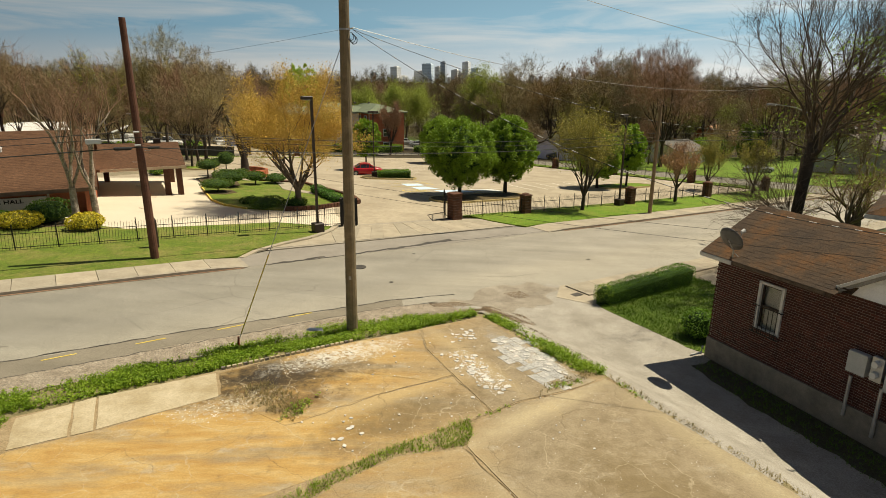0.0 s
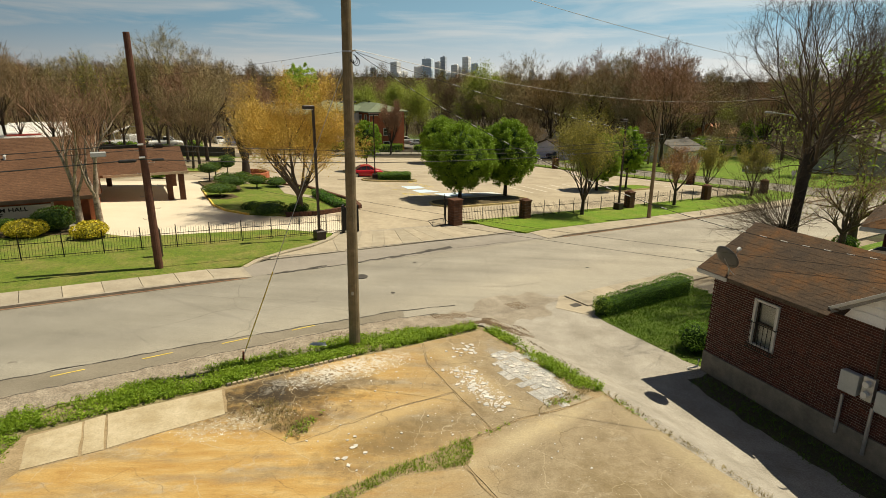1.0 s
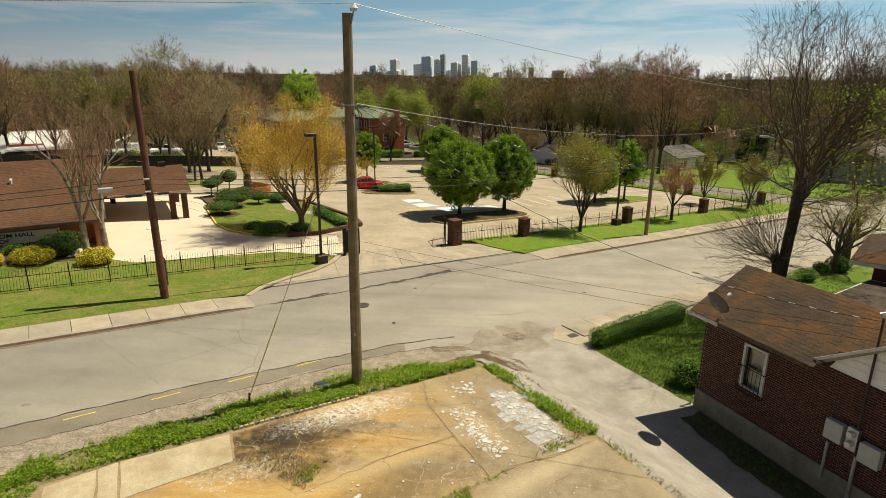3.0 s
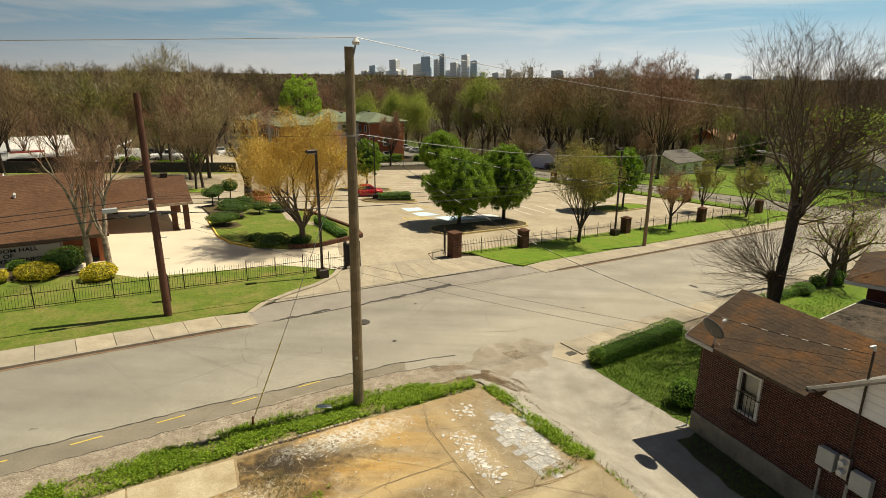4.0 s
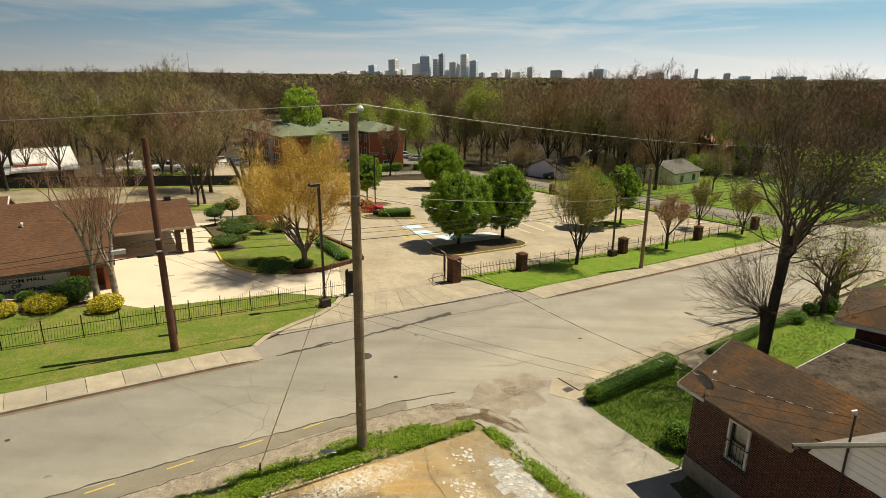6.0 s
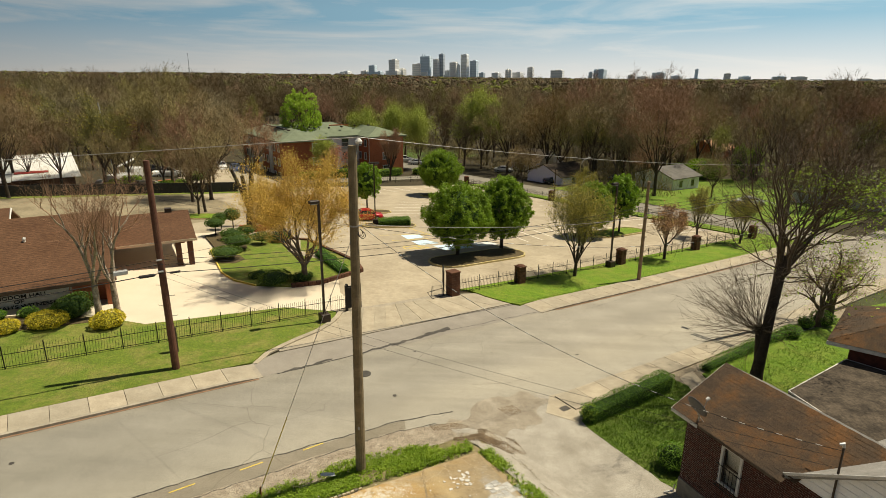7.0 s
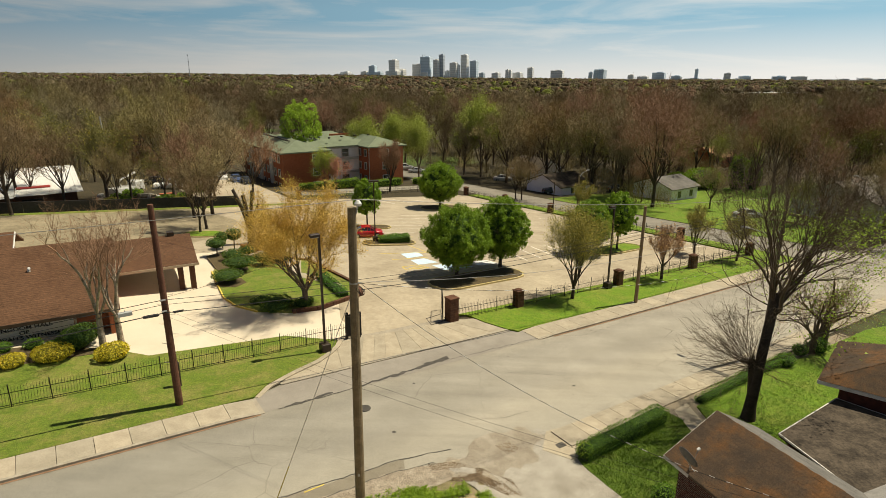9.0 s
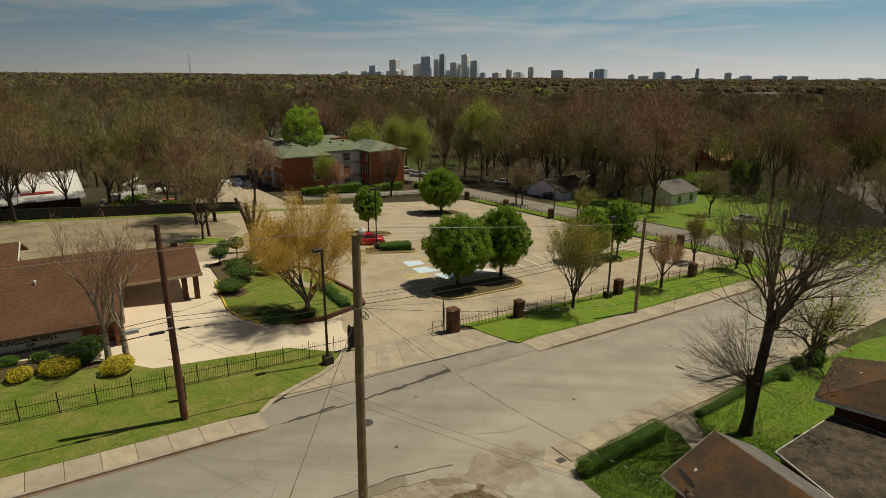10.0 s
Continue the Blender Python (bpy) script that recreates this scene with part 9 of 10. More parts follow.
M_OLDROOF = surface("old_grey_shingle", (0.1, 0.094, 0.085), (0.18, 0.17, 0.152), 1.2, 0.95, 15, 0.2)
cottage(96.3, 104.6, 65.6, 74.4, -3.1, -1.5, M_BLUESIDING, M_OLDROOF, "small pale blue sided house with a grey roof", "s", ((0.75, 0.5), (0.3, 0.5)))
cottage(83.5, 92, 82, 92, -3.9, -2.0, M_BLUESIDING, M_FLATROOF, "low pale house half hidden by bare trees", "s", ((0.4, 0.5),))
cottage(96, 104, 102, 112, -4.2, -1.9, M_SIDING, M_FLATROOF, "white sided house with a dark roof", "n", ((0.3, 0.5), (0.7, 0.5)))
cottage(100.5, 114, 33.5, 46, -0.9, 1.6, surface("grey_house_siding", (0.42, 0.4, 0.41), (0.52, 0.5, 0.5), 2, 0.7, 20, 0.08), surface("aged_grey_roof", (0.13, 0.115, 0.098), (0.21, 0.19, 0.165), 1.2, 0.95, 15, 0.2), "large pale grey sided house with a grey roof", "s", ((0.2, 0.45), (0.5, 0.45), (0.8, 0.45)))
cottage(158, 168, 94, 104, -4.6, -2.2, M_BRICK2, surface("orange_shingle", (0.3, 0.15, 0.08), (0.42, 0.24, 0.14), 1.5, 0.95, 20, 0.15), "small house with an orange-brown roof", "s", ())
shed = thing("warehouse", *P(-10, 110), -2.0, "low commercial building with a white metal roof", "building")
si = shed.matrix_basis.inverted()


def spart(nm, sh, mm, lb=""):
    sh.v = [tuple(si @ Vector(v)) for v in sh.v]
    return part(nm, sh, mm, shed, lb)


spart("wall", Shape().box(sp(-11, 111, -0.7), (26, 21.5, 3.0), SM), M_BRICK3, "dark brown panel wall")
rib = Shape().face(sp(-5.5, 99, 0.9), sp(2.8, 99, 0.9), sp(2.8, 122.5, 1.9), sp(-5.5, 122.5, 1.9))
spart("roof", rib, M_WHITE, "white ribbed metal roof")
for k in range(14):
    spart("rib", Shape().box(sp(-5.2 + 0.6 * k, 110.75, 1.43), (0.07, 23.4, 0.06), SM @ Matrix.Rotation(math.atan2(1.0, 23.5), 3, "X")), M_WHITE)
spart("low_roof", Shape().face(sp(-25, 99, 0.75), sp(-5.6, 99, 0.75), sp(-5.6, 122.5, 1.6), sp(-25, 122.5, 1.6)), M_METER, "pale grey roof")
spart("red_band", Shape().box(sp(-3.2, 104.5, 1.24), (4.2, 1.3, 0.1), SM @ Matrix.Rotation(0.036, 3, "X")), paint("red_metal", (0.4, 0.03, 0.02), 0.5), "red painted roof panel")
for k in range(4):
    spart("door", Shape().box(sp(-20 + 5.5 * k, 100.2, -1.0), (2.6, 0.12, 2.4), SM), M_DARK if k % 2 else M_TRIM)
dark_wall = Shape()
for k in range(14):
    s0 = -12 + 2.5 * k
    dark_wall.prism([P(s0, 92.0), P(s0 + 2.47, 92.0), P(s0 + 2.47, 92.25), P(s0, 92.25)], lambda x, y: gz(x, y, -0.2), lambda x, y: gz(x, y, 1.5))
tagged(part("yard_wall", dark_wall, M_DARK), "long black screen wall behind the parking lot", "wall", "", "structure")
drape("back_verge", [P(-14, 90.2), P(34, 90.2), P(34, 91.9), P(-14, 91.9)], 0.05, M_LAWN, 2.0, 0, "grass verge below the screen wall", "lawn")
drape("back_lot", [P(18, 93), P(33, 93), P(33, 128), P(20, 128), P(18, 112)], 0.05, M_LOT, 3.0, 0, "paved yard beside the apartments", "parking lot")
drape("apartment_drive", [P(34, 99.5), P(76, 103), P(76, 107), P(34, 105.5)], 0.05, M_ASPHALT, 3.0, 0, "asphalt lane before the apartments", "road")
drape("far_lawn", [P(78, 32), P(140, 32), P(140, 66), P(92, 80), P(78, 80)], 0.04, M_LAWN4, 3.0, 0, "open green lawns beyond the side street", "lawn")
curve = Shape()
for k in range(9):
    t = 0.35 * k
    c0_, c1_ = Vector((-22.4 + 2.6 * math.sin(t), 61.5 + 2.6 * math.cos(t))), Vector((-22.4 + 2.6 * math.sin(t + 0.34), 61.5 + 2.6 * math.cos(t + 0.34)))
    d = (c1_ - c0_).normalized()
    m3 = Matrix(((d.x, -d.y, 0), (d.y, d.x, 0), (0, 0, 1)))
    curve.box((*((c0_ + c1_) / 2), gz(c0_.x, c0_.y, 0.35)), ((c1_ - c0_).length + 0.02, 0.25, 0.9), m3, 0.02)
tagged(part("planter_wall", curve, M_BRICK2), "curved low red brick planter wall", "planter wall", "", "structure")
g2 = random.Random(5)
done = 0
while done < 34:
    y = g2.uniform(190, 900)
    x = g2.uniform(-0.8, 0.9) * y
    s, n = RD.x * x + RD.y * y, RN.x * x + RN.y * y
    z = gz(x, y)
    cottage(s - g2.uniform(4, 9), s + g2.uniform(4, 9), n - 5, n + 5, z + 4.0, z + g2.uniform(6, 7), g2.choice((M_SIDING, M_BRICK2, M_BEIGE)), g2.choice((M_GREYROOF, M_WHITE, M_SHINGLE, M_GREYROOF)), "distant house among the bare trees", g2.choice("sn"), ())
    done += 1

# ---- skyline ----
# Tower colours are raised pale and close together to carry the distance haze.
M_TOWER = [surface("hazy_tower_" + nm, a, c, 0.02, 0.5, 0.3, 0.05, 0) for nm, a, c in (("grey_stone", (0.88, 0.86, 0.82), (0.92, 0.9, 0.86)), ("blue_glass", (0.66, 0.76, 0.84), (0.74, 0.83, 0.9)), ("pale_concrete", (0.9, 0.9, 0.89), (0.95, 0.95, 0.93)), ("dark_glass", (0.5, 0.55, 0.6), (0.56, 0.61, 0.66)))]
M_TOWERBAND = [surface("hazy_tower_band_" + nm, a, c, 0.02, 0.3, 0.3, 0.05, 0) for nm, a, c in (("grey", (0.7, 0.7, 0.68), (0.76, 0.76, 0.74)), ("blue", (0.58, 0.68, 0.75), (0.64, 0.74, 0.81)), ("pale", (0.8, 0.79, 0.76), (0.85, 0.84, 0.81)), ("dark", (0.4, 0.46, 0.52), (0.46, 0.52, 0.58)))]
TOWERS = ((649, 664, 117, 1), (680, 711, 126, 2), (686, 704, 107, 2), (727, 750, 114, 0), (741, 763, 101, 1), (764, 776, 106, 0), (774, 785, 97, 3), (793, 808, 111, 0), (813, 828, 97, 2), (829, 845, 108, 1), (892, 899, 123, 0), (906, 925, 128, 2), (932, 944, 119, 0), (972, 998, 124, 0), (1050, 1073, 122, 1), (1113, 1123, 131, 0), (1155, 1181, 127, 1), (1228, 1235, 121, 1), (1279, 1293, 128, 0), (1311, 1335, 133, 1), (1335, 1372, 141, 3), (1363, 1390, 133, 1), (1405, 1437, 133, 2), (1450, 1485, 145, 2), (1523, 1549, 136, 0), (1490, 1512, 138, 0), (590, 612, 131, 2), (868, 884, 129, 2), (1190, 1212, 134, 2))
TOWERS += ((598, 618, 128, 2), (634, 649, 127, 0), (661, 676, 128, 1), (699, 716, 123, 0), (740, 760, 128, 2), (765, 772, 124, 0), (803, 812, 115, 2), (785, 793, 125, 2), (846, 857, 129, 3), (893, 904, 124, 0), (906, 922, 129, 2), (1040, 1048, 127, 1), (1049, 1060, 123, 1), (1112, 1124, 132, 0), (1187, 1207, 133, 1), (1213, 1243, 138, 3), (1437, 1460, 141, 0), (1485, 1500, 141, 0), (1548, 1580, 138, 0), (1250, 1268, 139, 2), (1296, 1310, 138, 2), (1128, 1150, 134, 2))
for x0, x1, top, mm in TOWERS:
    X0, X1, Z = 3.705 * (x0 - 784), 3.705 * (x1 - 784), 24 + (134 - top) * 3.58
    w = (X1 - X0) * 0.8
    ob = thing("tower", (X0 + X1) / 2, 4000 + (x0 * 7 % 60), 0, "distant downtown tower on the horizon", "tower", "downtown skyline")
    ob.rotation_euler = (0, 0, -radians(20 + x0 * 7 % 19))
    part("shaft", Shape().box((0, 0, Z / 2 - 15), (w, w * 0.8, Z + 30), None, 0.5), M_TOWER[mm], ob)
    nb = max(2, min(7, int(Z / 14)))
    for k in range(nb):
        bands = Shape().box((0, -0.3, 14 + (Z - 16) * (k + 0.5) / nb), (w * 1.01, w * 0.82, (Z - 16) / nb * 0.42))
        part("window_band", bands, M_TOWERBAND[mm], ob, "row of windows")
    part("roof_plant", Shape().box((w * 0.1, 0, Z + 2), (w * 0.5, w * 0.4, 5)), M_TOWER[mm], ob)
    if top == 101:
        part("spire", Shape().tube([(-w * 0.4, 0, Z), (-w * 0.4, 0, Z + 18)], [3, 0.6], 6), M_TOWER[3], ob)
        part("spire", Shape().tube([(-w * 0.2, 0, Z), (-w * 0.2, 0, Z + 14)], [3, 0.6], 6), M_TOWER[3], ob)
    if top == 97 and mm == 3:
        part("mast", Shape().tube([(2, 0, Z), (2, 0, Z + 24)], 1.0, 5), M_TOWER[0], ob)


mast = thing("radio_mast", -1003.0, 2400, 10.4, "thin grey lattice radio mast on the horizon", "mast")
part("lattice", Shape().tube([(0, 0, 0), (0, 0, 88.7)], [1.5, 0.5], 4), M_STEEL, mast)
for q in (0.35, 0.7, 0.96):
    part("antenna", Shape().box((0, 0, 88.7 * q), (5.0, 1.0, 1.6)), M_STEEL, mast)


# low flat buildings far off among the trees
def flat_building(x, y, w, d, hgt, label, roof_m=M_WHITE, turn=8):
    ob = thing("flat_building", x, y, gz(x, y), label, "building", "far commercial buildings", turn)
    part("wall", Shape().box((0, 0, hgt / 2 - 1), (w, d, hgt + 2)), M_BEIGE, ob)
    part("roof", Shape().box((0, 0, hgt + 0.15), (w + 0.6, d + 0.6, 0.3)), roof_m, ob)
    for k in range(3):
        part("roof_unit", Shape().box((w * (0.25 * k - 0.25), d * 0.1, hgt + 0.9), (2.2, 1.8, 1.3), None, 0.1), M_METER, ob)
    for k in range(4):
        part("window", Shape().box((w * (0.22 * k - 0.33), -d / 2, hgt * 0.5), (w * 0.16, 0.2, hgt * 0.3)), M_GLASS, ob)


flat_building(345, 720, 60, 26, 7, "long low pale warehouse far among the trees")
flat_building(418, 770, 70, 30, 8, "long low white-roofed warehouse far among the trees")
flat_building(372, 640, 48, 20, 5, "long low pale warehouse far among the trees", M_METER)
flat_building(139, 199, 20, 13, 3.6, "low white flat-roofed building beyond the bare trees", M_WHITE, 20)


def cut_tree(x, y, turn):
    """Thick dark trunks cut off bluntly, with a few thin shoots."""
    r = np.random.default_rng(81)
    ob = thing("cut_tree", x, y, gz(x, y, 0.1), "dark tree cut back to blunt leaning trunks", "tree", "", turn)
    segs, tips = [(0, 0, -0.2, 0.0, 0.05, 1.6, 0.5, 0.38)], []
    for dx, dy, top, rad in ((-1.5, 0.2, 6.2, 0.21), (-0.5, -0.3, 5.6, 0.24), (0.5, 0.2, 6.0, 0.2), (1.1, 0.5, 4.4, 0.18)):
        mid = (dx * 0.45, dy * 0.5, 1.6 + (top - 1.6) * 0.5)
        segs += [(0, 0.05, 1.45, *mid, 0.26, rad), (*mid, dx, dy, top, rad, rad * 0.85)]
        for j in range(9):
            p = np.array(mid) + (np.array([dx, dy, top]) - np.array(mid)) * r.random()
            branch(r, segs, tips, p, unit(r.normal(0, 0.6, 3) + np.array([0, 0, 0.5])), r.uniform(0.8, 1.8), 0.014, 1, kids=(2, 3))
    v, f = bars([s for s in segs if s[6] > 0.1], 9)
    part("trunk", array_mesh("trunk", v, f, M_BARKDARK), M_BARKDARK, ob, "blunt cut trunks")
    v, f = bars([s for s in segs if s[6] <= 0.1], 3)
    tagged(part("shoot_tangle", array_mesh("shoot_tangle", v, f, M_TWIGOLIVE), M_BARKDARK, ob, "thin young shoots"), kind="stuff")


cut_tree(-22.4, 62.6, 20)


def scrap_yard():
    """Heaps of timber and rubble behind the screen wall."""
    r = random.Random(91)
    tints = [M_BRICK2, M_POLETAN, M_METER, M_FOUND, M_BARK, M_TRIM, M_GRAVEL]
    for k in range(46):
        s, n = r.uniform(4, 17), r.uniform(94, 104)
        x, y = P(s, n)
        ob = thing("scrap_piece", x, y, gz(x, y, r.uniform(0.05, 0.5)), "weathered board or block in a scrap heap", "scrap", "scrap heap", r.uniform(0, 180))
        part("board", Shape().box((0, 0, 0.1), (r.uniform(0.6, 2.6), r.uniform(0.2, 1.0), r.uniform(0.12, 0.6)), Matrix.Rotation(r.uniform(-0.3, 0.3), 3, "Y"), 0.02), r.choice(tints), ob)
    for k in range(9):
        x, y = P(r.uniform(2, 19), r.uniform(93.4, 100))
        bush(x, y, r.uniform(1.6, 3.4), r.uniform(1.4, 2.6), r.uniform(0.7, 1.5), "rough green weeds among the scrap", M_PEAR if k % 2 else M_OLIVE, 0.12, 50, 0.0, "weed_clump")


scrap_yard()

# ---- weeds, rubble and litter on the raised lot ----
def inside(poly, x, y):
    c = np.zeros(len(x), bool)
    for (ax, ay), (bx, by) in zip(poly, poly[1:] + poly[:1]):
        hit = ((ay > y) != (by > y)) & (x < (bx - ax) * (y - ay) / (by - ay + 1e-12) + ax)
        c ^= hit
    return c


def scatter(poly, n, g):
    xs, ys = [p[0] for p in poly], [p[1] for p in poly]
    x, y = g.uniform(min(xs), max(xs), n * 4), g.uniform(min(ys), max(ys), n * 4)
    k = inside(poly, x, y)
    return x[k][:n], y[k][:n]


def weeds(name, polys, label, seed, per_m=55, leafs=9, hgt=0.14, size=0.035, mat=None, clumpy=0.35):
    """Low leafy weeds and grass tufts over plan outlines."""
    g = np.random.default_rng(seed)
    allc, blades = [], []
    for poly, lift in polys:
        area = abs(sum(a[0] * b[1] - b[0] * a[1] for a, b in zip(poly, poly[1:] + poly[:1]))) / 2
        x, y = scatter(poly, int(area * per_m), g)
        keep = (np.sin(x * 2.3 + seed) + np.cos(y * 2.9) + g.normal(0, 0.7, len(x))) > -clumpy * 3
        x, y = x[keep], y[keep]
        z = height(x, y) + lift
        hh = hgt * (0.55 + 0.6 * (np.sin(x * 1.7) * np.cos(y * 2.1) * 0.5 + 0.5)) * g.uniform(0.5, 1.4, len(x))
        idx = np.repeat(np.arange(len(x)), leafs)
        f = g.random(len(idx))
        c = np.stack([x[idx] + g.normal(0, 0.05, len(idx)), y[idx] + g.normal(0, 0.05, len(idx)), z[idx] + hh[idx] * f], 1)
        allc.append(c)
        b = np.stack([x, y, z], 1)
        bi = np.repeat(b, 4, 0)
        d = unit(g.normal(0, 0.45, bi.shape) + np.array([0, 0, 1.0]))
        s = unit(np.cross(d, g.normal(0, 1, bi.shape))) * 0.006
        tip = bi + d * (np.repeat(hh, 4)[:, None] * 1.5)
        blades.append(np.stack([bi - s, bi + s, tip, tip], 1).reshape(-1, 3))
    c = np.concatenate(allc)
    v, f = leaf_quads(g, c, size, 2.2, 0.6)
    bl = np.concatenate(blades)
    v2 = np.concatenate([v, bl])
    f2 = np.concatenate([f, np.arange(len(bl)).reshape(-1, 4) + len(v)])
    tagged(new(name, array_mesh(name, v2, f2, mat or M_WEED)), label, "weeds", "", "stuff")


VERGE_N = [(-13.4, 12.3), (-12.0, 13.0), (-7.65, 15.5), (-3.95, 17.68), (-1.5, 18.8), (0.5, 20.02), (0.3, 20.75), (-1.4, 20.9), (-3.4, 20.5), (-5.4, 19.1), (-8.4, 17.0), (-11.0, 15.0), (-12.9, 13.7)]
VERGE_E = [(0.75, 19.95), (3.2, 15.6), (4.0, 15.3), (4.2, 15.75), (3.6, 16.3), (1.3, 20.2)]
BAND = [(-4.7, 9.2), (-3.1, 10.7), (-1.5, 11.85), (-0.1, 12.8), (0.02, 12.1), (-0.2, 11.65), (-1.85, 11.22), (-3.05, 10.25), (-4.2, 8.8)]
LEFT = [(-15.5, 12.6), (-12.0, 12.7), (-11.5, 10.8), (-12.2, 6.0), (-15.5, 6.0)]
weeds("weed_patch", [(VERGE_N, 0.0), (VERGE_E, 0.0)], "bright green leafy weeds along the raised lot's edge", 201, 230, 10, 0.21, 0.036, None, 0.27)
weeds("weed_patch", [(BAND, 0.03)], "tufty green grass in a wide slab joint", 202, 420, 3, 0.15, 0.018, None, 0.75)
weeds("weed_patch", [(LEFT, 0.0)], "green and straw-coloured weeds beside the slab", 212, 110, 9, 0.13, 0.032, None, 0.25)
weeds("dry_grass", [(BAND, 0.03), ([(1.9, 14.0), (2.9, 14.6), (3.9, 15.3), (3.6, 15.5), (2.2, 14.75)], 0.05), ([(4.1, 15.2), (4.4, 15.2), (7.2, 9.9), (6.9, 9.8)], 0.02), ([(-6.9, 14.2), (-5.9, 13.4), (-4.6, 12.6), (-4.4, 13.6), (-5.8, 14.6)], 0.07)], "dry straw-coloured grass in the slab joints", 203, 190, 2, 0.1, 0.018, M_STRAW, 0.35)
weeds("weed_patch", [([(-5.0, 12.6), (-4.4, 13.0), (-4.2, 13.9), (-4.7, 13.8)], 0.07), ([(2.2, 14.3), (3.0, 14.6), (3.4, 15.0), (2.6, 14.8)], 0.06), ([(-0.15, 12.75), (1.3, 13.72), (1.28, 13.64), (-0.05, 12.6)], 0.05), ([(5.0, 13.7), (4.2, 15.2), (4.05, 15.1), (4.9, 13.6)], 0.03)], "small weed tufts in the slab joints", 204, 90, 7, 0.1, 0.03, None, 0.2)
weeds("lawn_tufts", [(YARD, 0.03)], "thick bright grass beside the drive", 207, 150, 2, 0.1, 0.014, M_BLADE, 0.8)
def grit(name, poly, n, size, z, material, label, seed):
    """Loose stones too many to count."""
    g = np.random.default_rng(seed)
    x, y = scatter(poly, n, g)
    m = len(x)
    c = np.stack([x, y, height(x, y) + z], 1)[:, None]
    base = np.array([[1, 0, 0], [-0.5, 0.8, 0], [-0.5, -0.8, 0], [0, 0, 0.7]])
    t = g.uniform(0, 6.28, m)
    rot = np.stack([np.stack([np.cos(t), -np.sin(t), 0 * t], 1), np.stack([np.sin(t), np.cos(t), 0 * t], 1), np.stack([0 * t, 0 * t, 1 + 0 * t], 1)], 1)
    v = c + np.einsum("mij,kj->mki", rot, base) * (size * g.uniform(0.4, 1.4, m) ** 2)[:, None, None] * g.uniform(0.6, 1.2, (m, 4, 1))
    f = np.array([[0, 1, 3], [1, 2, 3], [2, 0, 3]])[None] + (np.arange(m) * 4)[:, None, None]
    tagged(new(name, array_mesh(name, v.reshape(-1, 3), f.reshape(-1, 3), material)), label, "gravel", "", "stuff")


M_GRITPALE = surface("lime_grit", (0.5, 0.46, 0.38), (0.72, 0.68, 0.6), 6, 0.95, 30, 0.2)
M_GRITBROWN = surface("brown_litter", (0.09, 0.062, 0.032), (0.24, 0.18, 0.1), 6, 0.95, 30, 0.3)
grit("lime_grit", [(-5.9, 16.1), (-3.9, 17.3), (-2.4, 17.7), (-1.7, 17.3), (-2.7, 16.3), (-4.4, 15.5), (-5.5, 15.1)], 800, 0.02, 0.053, M_GRITPALE, "lime-white rubble grit on the slab", 401)
grit("lime_grit", [(-8.2, 12.9), (-5.0, 14.6), (-4.6, 13.9), (-6.9, 12.4)], 400, 0.018, 0.051, M_GRITPALE, "pale gravel grit on the slab's edge", 402)
grit("soil_litter", [(-7.4, 15.1), (-5.6, 16.1), (-4.2, 15.5), (-3.6, 14.4), (-4.6, 13.2), (-6.0, 13.6), (-6.9, 13.9)], 600, 0.02, 0.053, M_GRITBROWN, "brown soil crumbs and dead litter on the slab", 403)
grit("slab_grit", [(-5.0, 13.0), (-1.6, 18.0), (0.6, 19.4), (3.6, 14.9), (6.0, 10.0), (1.0, 9.5), (-3.0, 10.8)], 1300, 0.013, 0.056, M_GRITPALE, "fine pale grit scattered over the slabs", 404)
grit("plaster_crumbs", [(0.95, 17.75), (1.45, 17.95), (3.3, 15.6), (2.75, 15.05), (1.0, 17.0)], 700, 0.022, 0.057, M_CHIP, "white plaster crumbs strewn between the larger chips", 405)
grit("plaster_crumbs", [(-0.6, 16.8), (0.0, 16.9), (1.3, 14.7), (0.7, 14.0), (-0.4, 15.9)], 700, 0.024, 0.057, M_CHIP, "white plaster crumbs strewn between the larger chips", 406)
for k, (poly, n) in enumerate((([(-1.4, 22.6), (-0.2, 22.9), (1.0, 22.5), (2.5, 21.7), (2.9, 20.7), (2.1, 20.4), (1.1, 20.8), (0.1, 21.2), (-0.9, 21.5)], 5200), ([(-0.6, 22.2), (0.9, 21.9), (2.0, 21.3), (1.6, 20.9), (0.3, 21.3)], 3000), ([(1.9, 24.3), (2.7, 24.7), (3.2, 24.1), (2.5, 23.6)], 500), ([(-9.0, 17.4), (-4.6, 20.6), (-4.2, 20.2), (-8.6, 16.9)], 1200))):
    grit("soil_crumbs", poly, 2 * n, 0.019, 0.03, M_SOIL, "dark crumbs of soil washed along the lot's edge", 411 + k)
CHIPS = []
g = random.Random(17)
for k in range(10):
    n = g.randint(4, 6)
    pts = [(math.cos(2 * math.pi * i / n) * g.uniform(0.5, 1.25), math.sin(2 * math.pi * i / n) * g.uniform(0.4, 1.1)) for i in range(n)]
    CHIPS.append(Shape().prism(pts, 0, 0.22).mesh("plaster_chip", M_CHIP))
debris = thing("plaster_debris", 1.0, 16.0, 0.06, "scattered white plaster chips on the stained slab", "debris")


def chip(x, y, size, lift=0.0):
    ob = new("plaster_chip", CHIPS[g.randrange(10)])
    ob.parent = debris
    ob.matrix_basis = Matrix.Translation((x - 1.0, y - 16.0, lift)) @ Matrix.Rotation(g.uniform(0, 6.28), 4, "Z") @ Matrix.Rotation(g.uniform(-0.05, 0.05), 4, "X") @ Matrix.Diagonal((size, size, 0.06, 1))


